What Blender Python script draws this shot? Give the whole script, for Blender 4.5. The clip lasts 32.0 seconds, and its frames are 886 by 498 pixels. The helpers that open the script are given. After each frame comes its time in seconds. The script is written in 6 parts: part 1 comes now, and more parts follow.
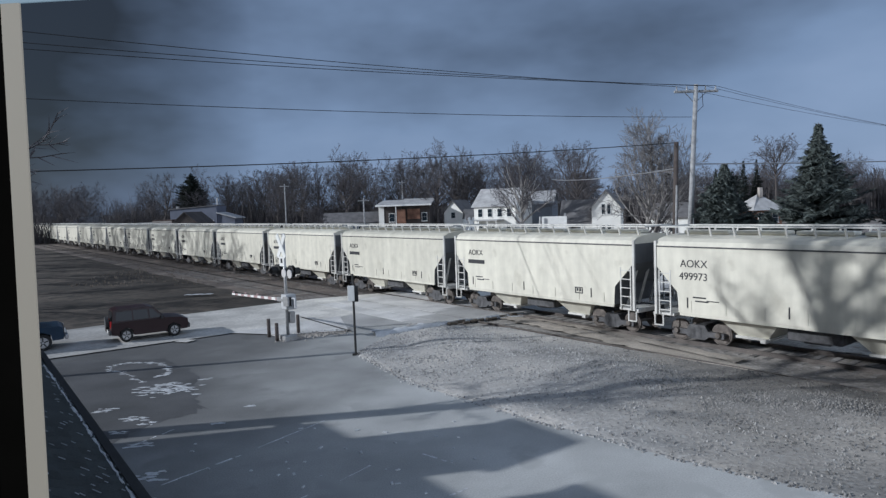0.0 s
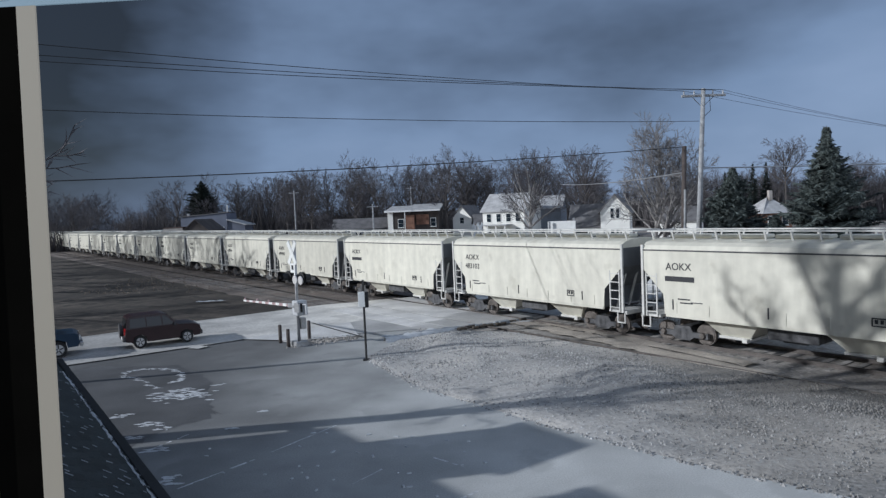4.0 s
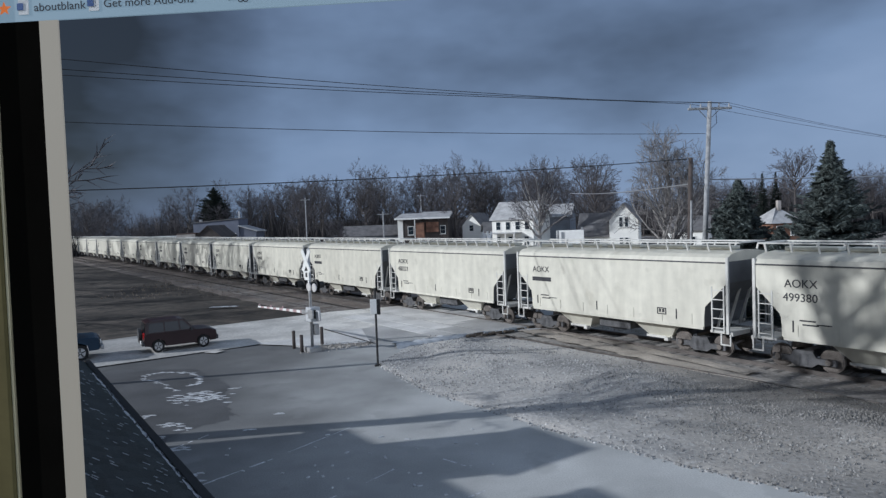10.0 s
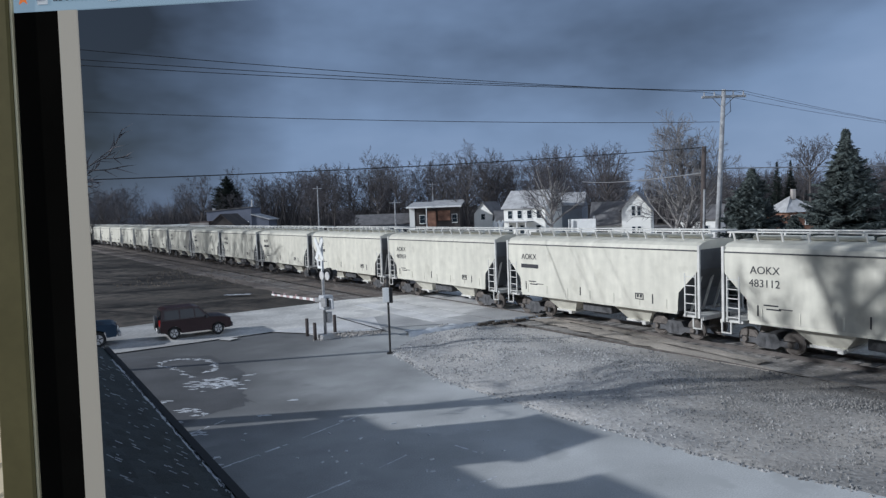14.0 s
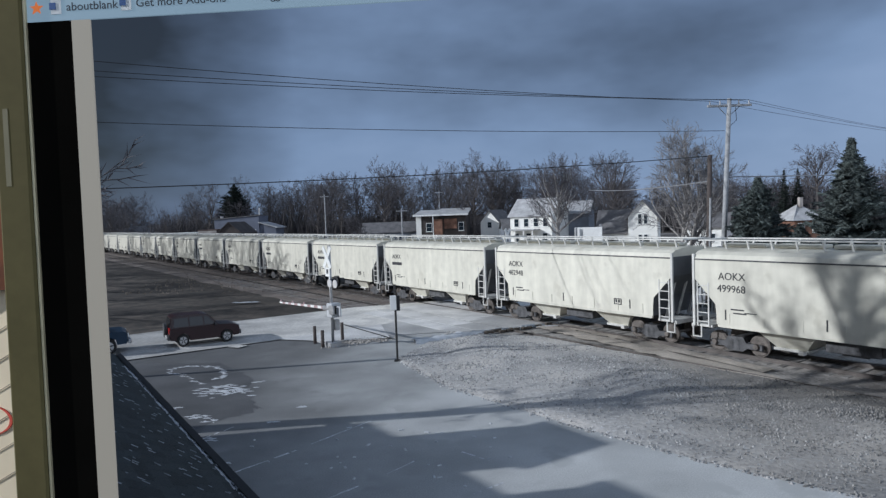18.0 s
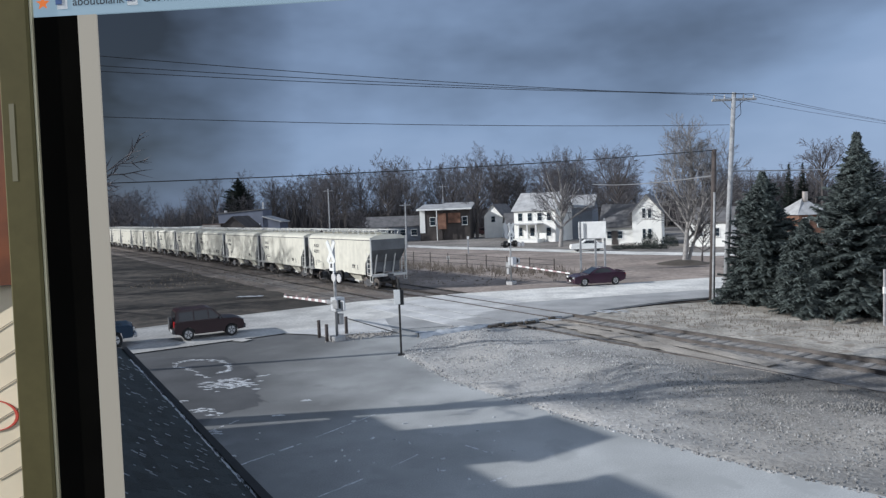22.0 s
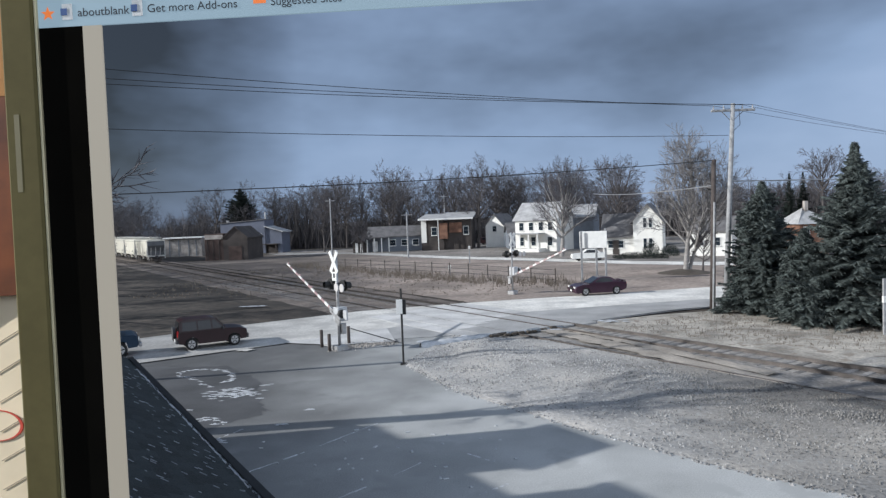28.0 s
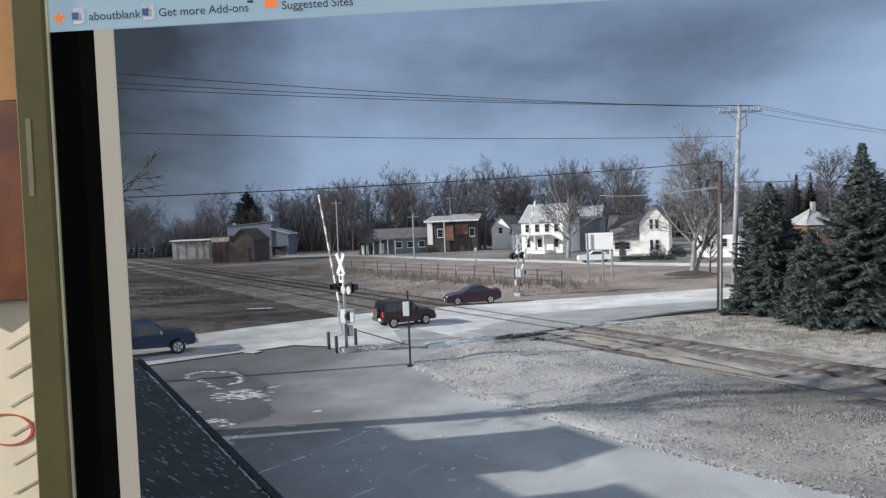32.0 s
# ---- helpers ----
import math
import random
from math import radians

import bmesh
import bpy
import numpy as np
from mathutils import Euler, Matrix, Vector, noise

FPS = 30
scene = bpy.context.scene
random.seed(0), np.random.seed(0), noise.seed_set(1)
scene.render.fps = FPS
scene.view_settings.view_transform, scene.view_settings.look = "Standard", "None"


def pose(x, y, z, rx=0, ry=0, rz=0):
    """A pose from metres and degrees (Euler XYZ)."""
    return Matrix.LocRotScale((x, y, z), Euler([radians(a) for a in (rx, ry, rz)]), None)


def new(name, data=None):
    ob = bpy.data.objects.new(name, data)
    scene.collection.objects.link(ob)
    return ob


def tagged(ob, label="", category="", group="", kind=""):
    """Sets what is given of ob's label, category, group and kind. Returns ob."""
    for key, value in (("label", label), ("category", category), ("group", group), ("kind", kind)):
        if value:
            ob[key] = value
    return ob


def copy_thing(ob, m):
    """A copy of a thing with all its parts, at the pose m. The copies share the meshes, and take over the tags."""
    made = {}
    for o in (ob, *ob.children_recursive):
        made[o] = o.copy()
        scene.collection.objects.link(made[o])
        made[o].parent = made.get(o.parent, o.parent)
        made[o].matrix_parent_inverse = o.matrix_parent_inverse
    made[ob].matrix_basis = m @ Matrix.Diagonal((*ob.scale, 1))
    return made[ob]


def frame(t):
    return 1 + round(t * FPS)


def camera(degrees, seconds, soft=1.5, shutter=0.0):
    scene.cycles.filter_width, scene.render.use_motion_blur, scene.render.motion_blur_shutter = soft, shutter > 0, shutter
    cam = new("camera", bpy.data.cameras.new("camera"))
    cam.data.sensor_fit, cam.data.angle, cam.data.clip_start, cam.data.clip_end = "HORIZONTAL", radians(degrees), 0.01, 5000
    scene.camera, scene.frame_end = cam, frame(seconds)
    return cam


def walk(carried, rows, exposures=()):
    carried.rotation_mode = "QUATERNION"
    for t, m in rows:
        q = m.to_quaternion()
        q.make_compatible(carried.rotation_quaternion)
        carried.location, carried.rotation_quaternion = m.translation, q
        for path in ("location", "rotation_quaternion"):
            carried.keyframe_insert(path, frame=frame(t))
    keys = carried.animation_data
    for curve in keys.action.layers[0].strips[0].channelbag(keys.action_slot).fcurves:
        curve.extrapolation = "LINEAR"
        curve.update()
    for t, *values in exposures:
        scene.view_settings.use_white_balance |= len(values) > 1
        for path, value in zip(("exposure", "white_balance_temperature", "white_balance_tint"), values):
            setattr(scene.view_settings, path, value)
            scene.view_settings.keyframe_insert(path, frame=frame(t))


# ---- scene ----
PATH = [
    (0.0, 0.109, 1.492, 5.774, -3.256, -3.820, -2.046),
    (0.5, 0.107, 1.480, 5.776, -3.147, -4.245, -2.086),
    (1.0, 0.105, 1.466, 5.778, -3.083, -3.930, -2.125),
    (1.5, 0.103, 1.450, 5.781, -2.762, -3.880, -2.212),
    (2.0, 0.101, 1.435, 5.783, -2.652, -4.031, -2.355),
    (2.5, 0.099, 1.420, 5.786, -2.764, -3.944, -2.435),
    (3.0, 0.098, 1.406, 5.787, -2.914, -3.881, -2.371),
    (3.5, 0.096, 1.393, 5.790, -2.774, -3.535, -2.431),
    (5.5, 0.069, 0.664, 5.929, -1.893, -3.105, -2.529),
    (6.0, 0.066, 0.650, 5.932, -2.385, -2.641, -2.562),
    (6.5, 0.062, 0.634, 5.934, -2.247, -3.480, -2.351),
    (7.0, 0.055, 0.591, 5.942, -2.117, -2.816, -2.463),
    (7.5, 0.052, 0.574, 5.944, -1.774, -2.773, -2.333),
    (8.0, 0.049, 0.557, 5.947, -1.932, -2.756, -2.396),
    (8.5, 0.045, 0.540, 5.950, -1.938, -2.701, -2.114),
    (9.0, 0.041, 0.523, 5.952, -1.900, -2.762, -2.162),
    (9.5, 0.038, 0.504, 5.954, -1.768, -3.081, -2.139),
    (10.0, 0.034, 0.481, 5.958, -1.728, -2.727, -2.145),
    (10.5, 0.029, 0.460, 5.961, -1.614, -2.685, -2.054),
    (11.0, 0.026, 0.438, 5.965, -1.451, -2.774, -2.112),
    (11.5, 0.023, 0.419, 5.968, -1.251, -2.943, -1.966),
    (12.0, 0.020, 0.401, 5.971, -1.084, -3.133, -2.033),
    (12.5, 0.018, 0.385, 5.974, -0.815, -3.756, -2.033),
    (13.0, 0.016, 0.370, 5.977, -0.588, -4.029, -1.987),
    (13.5, 0.015, 0.357, 5.980, -0.651, -3.639, -2.209),
    (14.0, 0.013, 0.338, 5.984, -0.700, -3.680, -2.121),
    (14.5, 0.011, 0.321, 5.987, -0.609, -3.520, -2.164),
    (16.5, -0.006, 0.157, 6.005, -0.152, -3.620, -2.168),
    (17.0, -0.007, 0.139, 6.007, -0.181, -3.232, -2.299),
    (17.5, -0.007, 0.126, 6.008, -0.144, -3.036, -2.165),
    (18.0, -0.007, 0.114, 6.010, -0.172, -2.974, -2.119),
    (18.5, -0.007, 0.106, 6.013, -0.041, -3.096, -2.161),
    (19.0, -0.007, 0.100, 6.014, -0.028, -3.137, -2.213),
    (19.5, -0.008, 0.094, 6.016, 0.313, -3.659, -2.156),
    (20.0, -0.008, 0.088, 6.018, -0.013, -3.654, -2.109),
    (20.5, -0.010, 0.082, 6.020, 0.087, -3.362, -2.160),
    (21.0, -0.010, 0.076, 6.022, 0.176, -3.344, -2.106),
    (21.5, -0.011, 0.069, 6.023, 0.333, -3.335, -2.052),
    (22.0, -0.012, 0.063, 6.023, 0.154, -3.464, -2.121),
    (22.5, -0.013, 0.042, 6.026, 0.152, -3.611, -2.045),
    (23.0, -0.014, 0.027, 6.028, 0.133, -3.956, -1.954),
    (23.5, -0.014, 0.009, 6.031, -0.148, -3.417, -2.004),
    (24.0, -0.015, -0.011, 6.033, 0.363, -3.046, -2.039),
    (24.5, -0.017, -0.033, 6.035, 0.478, -3.128, -2.125),
    (25.0, -0.019, -0.072, 6.040, 0.335, -3.195, -2.151),
    (25.5, -0.022, -0.112, 6.045, 0.275, -3.207, -2.136),
    (27.5, -0.031, -0.170, 6.056, 0.026, -2.578, -2.298),
    (28.0, -0.033, -0.180, 6.059, 0.236, -2.644, -2.204),
    (28.5, -0.035, -0.188, 6.061, 0.324, -2.644, -2.219),
    (29.0, -0.037, -0.194, 6.063, 0.316, -2.726, -2.267),
    (29.5, -0.040, -0.200, 6.065, 0.393, -2.736, -2.313),
    (30.0, -0.043, -0.207, 6.067, 0.478, -3.085, -2.178),
    (30.5, -0.046, -0.216, 6.068, 0.360, -3.235, -2.223),
    (31.0, -0.049, -0.227, 6.070, 0.422, -2.745, -2.301),
    (31.5, -0.052, -0.237, 6.073, 0.610, -2.580, -2.253),
    (32.0, -0.055, -0.249, 6.074, 0.743, -2.465, -2.360),
]
# seconds, offsets of the laptop screen corner across and down
SCREEN = [
    (0.0, 38, 6),
    (0.5, 38, -5),
    (1.0, 45, 3),
    (1.5, 56, 4),
    (2.0, 57, -0),
    (2.5, 54, -0),
    (3.0, 53, 3),
    (3.5, 60, 10),
    (5.5, 88, 21),
    (6.0, 78, 33),
    (6.5, 80, 15),
    (7.0, 88, 30),
    (7.5, 99, 33),
    (8.0, 96, 33),
    (8.5, 97, 36),
    (9.0, 100, 35),
    (9.5, 102, 27),
    (10.0, 106, 36),
    (10.5, 111, 38),
    (11.0, 114, 36),
    (11.5, 122, 35),
    (12.0, 126, 29),
    (12.5, 131, 16),
    (13.0, 138, 10),
    (13.5, 138, 16),
    (14.0, 139, 18),
    (14.5, 142, 21),
    (16.5, 155, 18),
    (17.0, 157, 27),
    (17.5, 162, 35),
    (18.0, 163, 35),
    (18.5, 166, 33),
    (19.0, 167, 30),
    (19.5, 173, 18),
    (20.0, 164, 19),
    (20.5, 169, 26),
    (21.0, 173, 27),
    (21.5, 178, 29),
    (22.0, 174, 26),
    (22.5, 172, 22),
    (23.0, 170, 15),
    (23.5, 165, 26),
    (24.0, 183, 36),
    (24.5, 186, 35),
    (25.0, 182, 33),
    (25.5, 180, 32),
    (27.5, 175, 45),
    (28.0, 183, 45),
    (28.5, 186, 45),
    (29.0, 186, 44),
    (29.5, 188, 44),
    (30.0, 190, 35),
    (30.5, 184, 32),
    (31.0, 191, 44),
    (31.5, 199, 48),
    (32.0, 203, 52),
]

def eye_pose(x, y, z, yaw, pitch, roll):
    """A camera pose from its place and its yaw to the left, pitch up and roll in degrees."""
    return Matrix.Translation((x, y, z)) @ Euler((0, 0, radians(yaw))).to_matrix().to_4x4() @ Euler((radians(90 + pitch), 0, 0)).to_matrix().to_4x4() @ pose(0, 0, 0, 0, 0, roll)


cam = camera(67.19, 32.0, soft=1.35)
walk(cam, [(t, eye_pose(*row)) for t, *row in PATH], exposures=[(0, -0.03, 5600, 10), (19, 0.04, 5550, 10), (22.5, 0.36, 5800, 10), (28, 0.46, 5900, 10), (32, 0.48, 6000, 10)])

# ---- light ----
SUN_UP, SUN_WAY = radians(22.0), radians(9.0)  # height over the horizon; the way the shadows fall, from +x
world = bpy.data.worlds.new("sky")
scene.world = world
world.use_nodes = True
wn, wl = world.node_tree.nodes, world.node_tree.links
wn.clear()
w_out, w_bg, w_sky = wn.new("ShaderNodeOutputWorld"), wn.new("ShaderNodeBackground"), wn.new("ShaderNodeTexSky")
w_sky.sky_type, w_sky.sun_disc, w_sky.sun_elevation, w_sky.sun_rotation = "NISHITA", False, SUN_UP, radians(-99)
w_tc, w_map, w_noise, w_ramp, w_mix = (wn.new(k) for k in ("ShaderNodeTexCoord", "ShaderNodeMapping", "ShaderNodeTexNoise", "ShaderNodeValToRGB", "ShaderNodeMix"))
w_map.inputs["Scale"].default_value = (1.0, 1.0, 2.2)
w_noise.inputs["Scale"].default_value, w_noise.inputs["Detail"].default_value, w_noise.inputs["Roughness"].default_value = 1.9, 5.0, 0.5
w_map.inputs["Location"].default_value = (0.4, 0.0, 0.35)
stops = w_ramp.color_ramp.elements
stops[0].position, stops[0].color = 0.27, (0.17, 0.19, 0.225, 1)
stops[1].position, stops[1].color = 1.0, (6.6, 6.8, 7.1, 1)
for where, tone in ((0.42, (0.80, 1.03, 1.43, 1)), (0.58, (1.62, 2.09, 2.86, 1)), (0.74, (2.25, 2.75, 3.6, 1))):
    stops.new(where).color = tone
w_mix.data_type = "RGBA"
w_mix.inputs[0].default_value = 0.96
w_bg.inputs["Strength"].default_value = 0.13
wl.new(w_tc.outputs["Generated"], w_map.inputs["Vector"])
wl.new(w_map.outputs["Vector"], w_noise.inputs["Vector"])
# north-west cloud deepened for the screen's dim side; unseen southern sky raised as fill
w_xyz, w_west, w_dot, w_lift, w_gain, w_sum = (wn.new(k) for k in ("ShaderNodeSeparateXYZ", "ShaderNodeMath", "ShaderNodeVectorMath", "ShaderNodeMath", "ShaderNodeMath", "ShaderNodeMath"))
w_west.operation, w_dot.operation, w_lift.operation, w_gain.operation, w_sum.operation = "MINIMUM", "DOT_PRODUCT", "MULTIPLY_ADD", "MULTIPLY_ADD", "ADD"
w_west.inputs[1].default_value = -0.20
w_lift.inputs[1].default_value = 1.5
w_dot.inputs[1].default_value = (0.14, -0.30, -0.46)
w_gain.inputs[1].default_value, w_gain.inputs[2].default_value = 0.8, 0.825
wl.new(w_tc.outputs["Generated"], w_xyz.inputs[0])
wl.new(w_xyz.outputs["X"], w_west.inputs[0])
wl.new(w_tc.outputs["Generated"], w_dot.inputs[0])
wl.new(w_west.outputs[0], w_lift.inputs[0])
wl.new(w_dot.outputs["Value"], w_lift.inputs[2])
wl.new(w_noise.outputs["Fac"], w_gain.inputs[0])
wl.new(w_lift.outputs[0], w_sum.inputs[0])
wl.new(w_gain.outputs[0], w_sum.inputs[1])
wl.new(w_sum.outputs[0], w_ramp.inputs["Fac"])
wl.new(w_sky.outputs["Color"], w_mix.inputs[6])
wl.new(w_ramp.outputs["Color"], w_mix.inputs[7])
wl.new(w_mix.outputs[2], w_bg.inputs["Color"])
wl.new(w_bg.outputs["Background"], w_out.inputs["Surface"])
sun = new("sun", bpy.data.lights.new("sun", "SUN"))
sun.data.energy, sun.data.angle, sun.data.color = 3.6, radians(0.6), (1.0, 0.95, 0.87)
SUN_TO = Vector((math.cos(SUN_WAY) * math.cos(SUN_UP), math.sin(SUN_WAY) * math.cos(SUN_UP), -math.sin(SUN_UP)))
sun.matrix_basis = Matrix.Translation((-30, -10, 30)) @ SUN_TO.to_track_quat("-Z", "Y").to_matrix().to_4x4()


# ---- materials ----
def mat(name, color, rough=0.7, metal=0.0, scale=3.0, vary=0.25, bump=0.15, fine=40.0, tint=None, spot=None, jitter=0.0, stretch=None, island=0.0, drift=None):
    """A surface with broad stains, fine grain and relief. spot: (colour, threshold, scale) of a second colour in
    patches; jitter: change from piece to piece; drift: (colour, from x, to x) of a factor that puts the watched
    screen's brightness falloff into the ground's colour.
    """
    m = bpy.data.materials.new(name)
    m.use_nodes = True
    n, l = m.node_tree.nodes, m.node_tree.links
    b = n["Principled BSDF"]
    tc = n.new("ShaderNodeTexCoord")
    big, small = n.new("ShaderNodeTexNoise"), n.new("ShaderNodeTexNoise")
    big.inputs["Scale"].default_value, big.inputs["Detail"].default_value = scale, 6
    small.inputs["Scale"].default_value, small.inputs["Detail"].default_value = fine, 4
    if stretch:
        mp = n.new("ShaderNodeMapping")
        mp.inputs["Scale"].default_value = stretch
        l.new(tc.outputs["Object"], mp.inputs["Vector"])
        l.new(mp.outputs["Vector"], big.inputs["Vector"])
    else:
        l.new(tc.outputs["Object"], big.inputs["Vector"])
    l.new(tc.outputs["Object"], small.inputs["Vector"])
    ramp = n.new("ShaderNodeValToRGB")
    c0 = [max(0, c * (1 - vary)) for c in color]
    c1 = [min(1, c * (1 + vary)) for c in (tint or color)]
    ramp.color_ramp.elements[0].color, ramp.color_ramp.elements[1].color = (*c0, 1), (*c1, 1)
    ramp.color_ramp.elements[0].position, ramp.color_ramp.elements[1].position = 0.32, 0.68
    l.new(big.outputs["Fac"], ramp.inputs["Fac"])
    mul = n.new("ShaderNodeMix")
    mul.data_type, mul.blend_type = "RGBA", "MULTIPLY"
    mul.inputs[0].default_value = min(1.0, vary * 2.0)
    l.new(ramp.outputs["Color"], mul.inputs[6])
    grain = n.new("ShaderNodeMapRange")
    grain.inputs[1].default_value, grain.inputs[2].default_value, grain.inputs[3].default_value, grain.inputs[4].default_value = 0.3, 0.7, 0.55, 1.25
    l.new(small.outputs["Fac"], grain.inputs[0])
    l.new(grain.outputs[0], mul.inputs[7])
    out = mul.outputs[2]
    if spot:
        third = n.new("ShaderNodeTexNoise")
        third.inputs["Scale"].default_value, third.inputs["Detail"].default_value = spot[2], 8
        l.new(tc.outputs["Object"], third.inputs["Vector"])
        edge = n.new("ShaderNodeMapRange")
        edge.inputs[1].default_value, edge.inputs[2].default_value = spot[1], spot[1] + 0.08
        l.new(third.outputs["Fac"], edge.inputs[0])
        mix = n.new("ShaderNodeMix")
        mix.data_type = "RGBA"
        l.new(edge.outputs[0], mix.inputs[0])
        l.new(out, mix.inputs[6])
        mix.inputs[7].default_value = (*spot[0], 1)
        out = mix.outputs[2]
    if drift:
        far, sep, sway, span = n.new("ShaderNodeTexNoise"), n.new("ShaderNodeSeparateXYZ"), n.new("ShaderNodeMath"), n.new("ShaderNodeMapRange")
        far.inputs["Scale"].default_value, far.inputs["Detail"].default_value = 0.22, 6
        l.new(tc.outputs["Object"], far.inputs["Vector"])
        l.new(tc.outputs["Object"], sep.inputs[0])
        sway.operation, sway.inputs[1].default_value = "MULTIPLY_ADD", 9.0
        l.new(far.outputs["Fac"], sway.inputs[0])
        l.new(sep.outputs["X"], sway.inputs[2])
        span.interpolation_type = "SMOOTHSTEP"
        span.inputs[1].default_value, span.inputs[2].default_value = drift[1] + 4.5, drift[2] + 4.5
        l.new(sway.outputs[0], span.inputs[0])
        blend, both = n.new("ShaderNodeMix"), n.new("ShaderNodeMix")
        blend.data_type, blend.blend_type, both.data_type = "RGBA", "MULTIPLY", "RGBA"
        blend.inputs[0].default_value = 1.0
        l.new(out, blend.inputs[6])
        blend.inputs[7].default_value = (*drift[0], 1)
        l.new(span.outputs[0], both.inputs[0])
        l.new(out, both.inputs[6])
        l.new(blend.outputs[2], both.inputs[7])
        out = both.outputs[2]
    if island:
        geo, hsv, rng = n.new("ShaderNodeNewGeometry"), n.new("ShaderNodeHueSaturation"), n.new("ShaderNodeMapRange")
        rng.inputs[3].default_value, rng.inputs[4].default_value = 1 - island, 1 + island
        l.new(geo.outputs["Random Per Island"], rng.inputs[0])
        l.new(rng.outputs[0], hsv.inputs["Value"])
        l.new(out, hsv.inputs["Color"])
        out = hsv.outputs["Color"]
    if jitter:
        info, hsv, rng = n.new("ShaderNodeObjectInfo"), n.new("ShaderNodeHueSaturation"), n.new("ShaderNodeMapRange")
        rng.inputs[3].default_value, rng.inputs[4].default_value = 1 - jitter, 1 + jitter
        l.new(info.outputs["Random"], rng.inputs[0])
        l.new(rng.outputs[0], hsv.inputs["Value"])
        l.new(out, hsv.inputs["Color"])
        out = hsv.outputs["Color"]
    l.new(out, b.inputs["Base Color"])
    b.inputs["Roughness"].default_value, b.inputs["Metallic"].default_value = rough, metal
    if bump:
        bp = n.new("ShaderNodeBump")
        bp.inputs["Strength"].default_value, bp.inputs["Distance"].default_value = bump, 0.03
        l.new(small.outputs["Fac"], bp.inputs["Height"])
        l.new(bp.outputs["Normal"], b.inputs["Normal"])
    return m


def glow(name, color, power):
    m = bpy.data.materials.new(name)
    m.use_nodes = True
    b = m.node_tree.nodes["Principled BSDF"]
    b.inputs["Base Color"].default_value = (*[c * 0.3 for c in color], 1)
    b.inputs["Emission Color"].default_value, b.inputs["Emission Strength"].default_value = (*color, 1), power
    return m


def glass(name, color=(0.02, 0.03, 0.04)):
    m = bpy.data.materials.new(name)
    m.use_nodes = True
    b = m.node_tree.nodes["Principled BSDF"]
    b.inputs["Base Color"].default_value, b.inputs["Roughness"].default_value = (*color, 1), 0.08
    return m


M_GROUND = mat("dry_winter_grass", (0.066, 0.054, 0.043), 0.95, scale=0.16, vary=0.5, bump=0.8, fine=2.2, spot=((0.030, 0.026, 0.021), 0.52, 0.7))
# road and lot colours brighten along x, carrying the screen's dim left side
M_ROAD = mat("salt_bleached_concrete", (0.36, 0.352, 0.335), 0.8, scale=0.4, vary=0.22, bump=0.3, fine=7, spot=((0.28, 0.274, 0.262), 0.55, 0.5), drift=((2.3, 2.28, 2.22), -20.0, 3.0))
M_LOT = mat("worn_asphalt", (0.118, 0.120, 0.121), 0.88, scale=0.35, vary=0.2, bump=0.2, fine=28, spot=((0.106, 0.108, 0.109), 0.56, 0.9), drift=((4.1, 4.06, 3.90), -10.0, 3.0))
M_XING = mat("grey_crossing_asphalt", (0.43, 0.425, 0.415), 0.85, scale=0.5, vary=0.2, bump=0.3, fine=25)
# gravel, ballast and stones darken to the right, a corner vignette in their colour
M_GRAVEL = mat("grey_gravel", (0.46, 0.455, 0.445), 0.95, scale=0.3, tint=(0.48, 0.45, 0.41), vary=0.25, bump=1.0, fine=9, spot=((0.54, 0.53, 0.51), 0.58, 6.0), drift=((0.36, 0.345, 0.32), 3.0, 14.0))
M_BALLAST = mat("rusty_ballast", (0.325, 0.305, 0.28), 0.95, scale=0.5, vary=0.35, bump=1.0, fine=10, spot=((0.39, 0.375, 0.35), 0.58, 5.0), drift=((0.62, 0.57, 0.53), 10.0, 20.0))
M_BALLAST_FAR = mat("darker_far_ballast", (0.17, 0.142, 0.122), 0.95, scale=0.35, vary=0.4, bump=1.0, fine=8, spot=((0.235, 0.205, 0.18), 0.56, 1.2))
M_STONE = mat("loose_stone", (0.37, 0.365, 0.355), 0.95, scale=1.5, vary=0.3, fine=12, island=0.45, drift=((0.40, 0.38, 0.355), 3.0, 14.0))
M_TIE = mat("weathered_tie", (0.235, 0.222, 0.208), 0.9, scale=2, vary=0.35, fine=20, jitter=0.3)
M_RAIL = mat("worn_rail_steel", (0.13, 0.115, 0.105), 0.45, 0.3, scale=2, vary=0.3)
# far rail tone with the shade of the rail sides put into it
M_RAIL_SHADE = mat("shade_dark_rail_steel", (0.04, 0.034, 0.031), 0.55, 0.3, scale=2, vary=0.3)
M_SNOW_OLD = mat("old_grey_snow", (0.27, 0.295, 0.32), 0.8, scale=3, vary=0.3)
M_SNOW = mat("dirty_snow", (0.56, 0.575, 0.59), 0.7, scale=1.5, vary=0.15, bump=0.5, fine=8)
M_SHINGLE = mat("dark_asphalt_shingle", (0.031, 0.039, 0.040), 0.8, scale=1.2, vary=0.35, bump=0.5, fine=60, jitter=0.35)
M_CAR_BODY = mat("pale_cream_wagon_paint", (0.65, 0.625, 0.53), 0.5, scale=1.1, vary=0.085, bump=0.02, fine=2.5, spot=((0.54, 0.515, 0.43), 0.6, 0.8), jitter=0.08, stretch=(2.2, 1.0, 0.35))
M_CAR_WHITE = mat("white_wagon_trim", (0.60, 0.59, 0.55), 0.55, scale=2, vary=0.15)
# end grey deepened to carry the shade between the wagons
M_CAR_END = mat("shade_grey_wagon_end", (0.115, 0.12, 0.126), 0.6, scale=1.2, vary=0.2, bump=0.02)
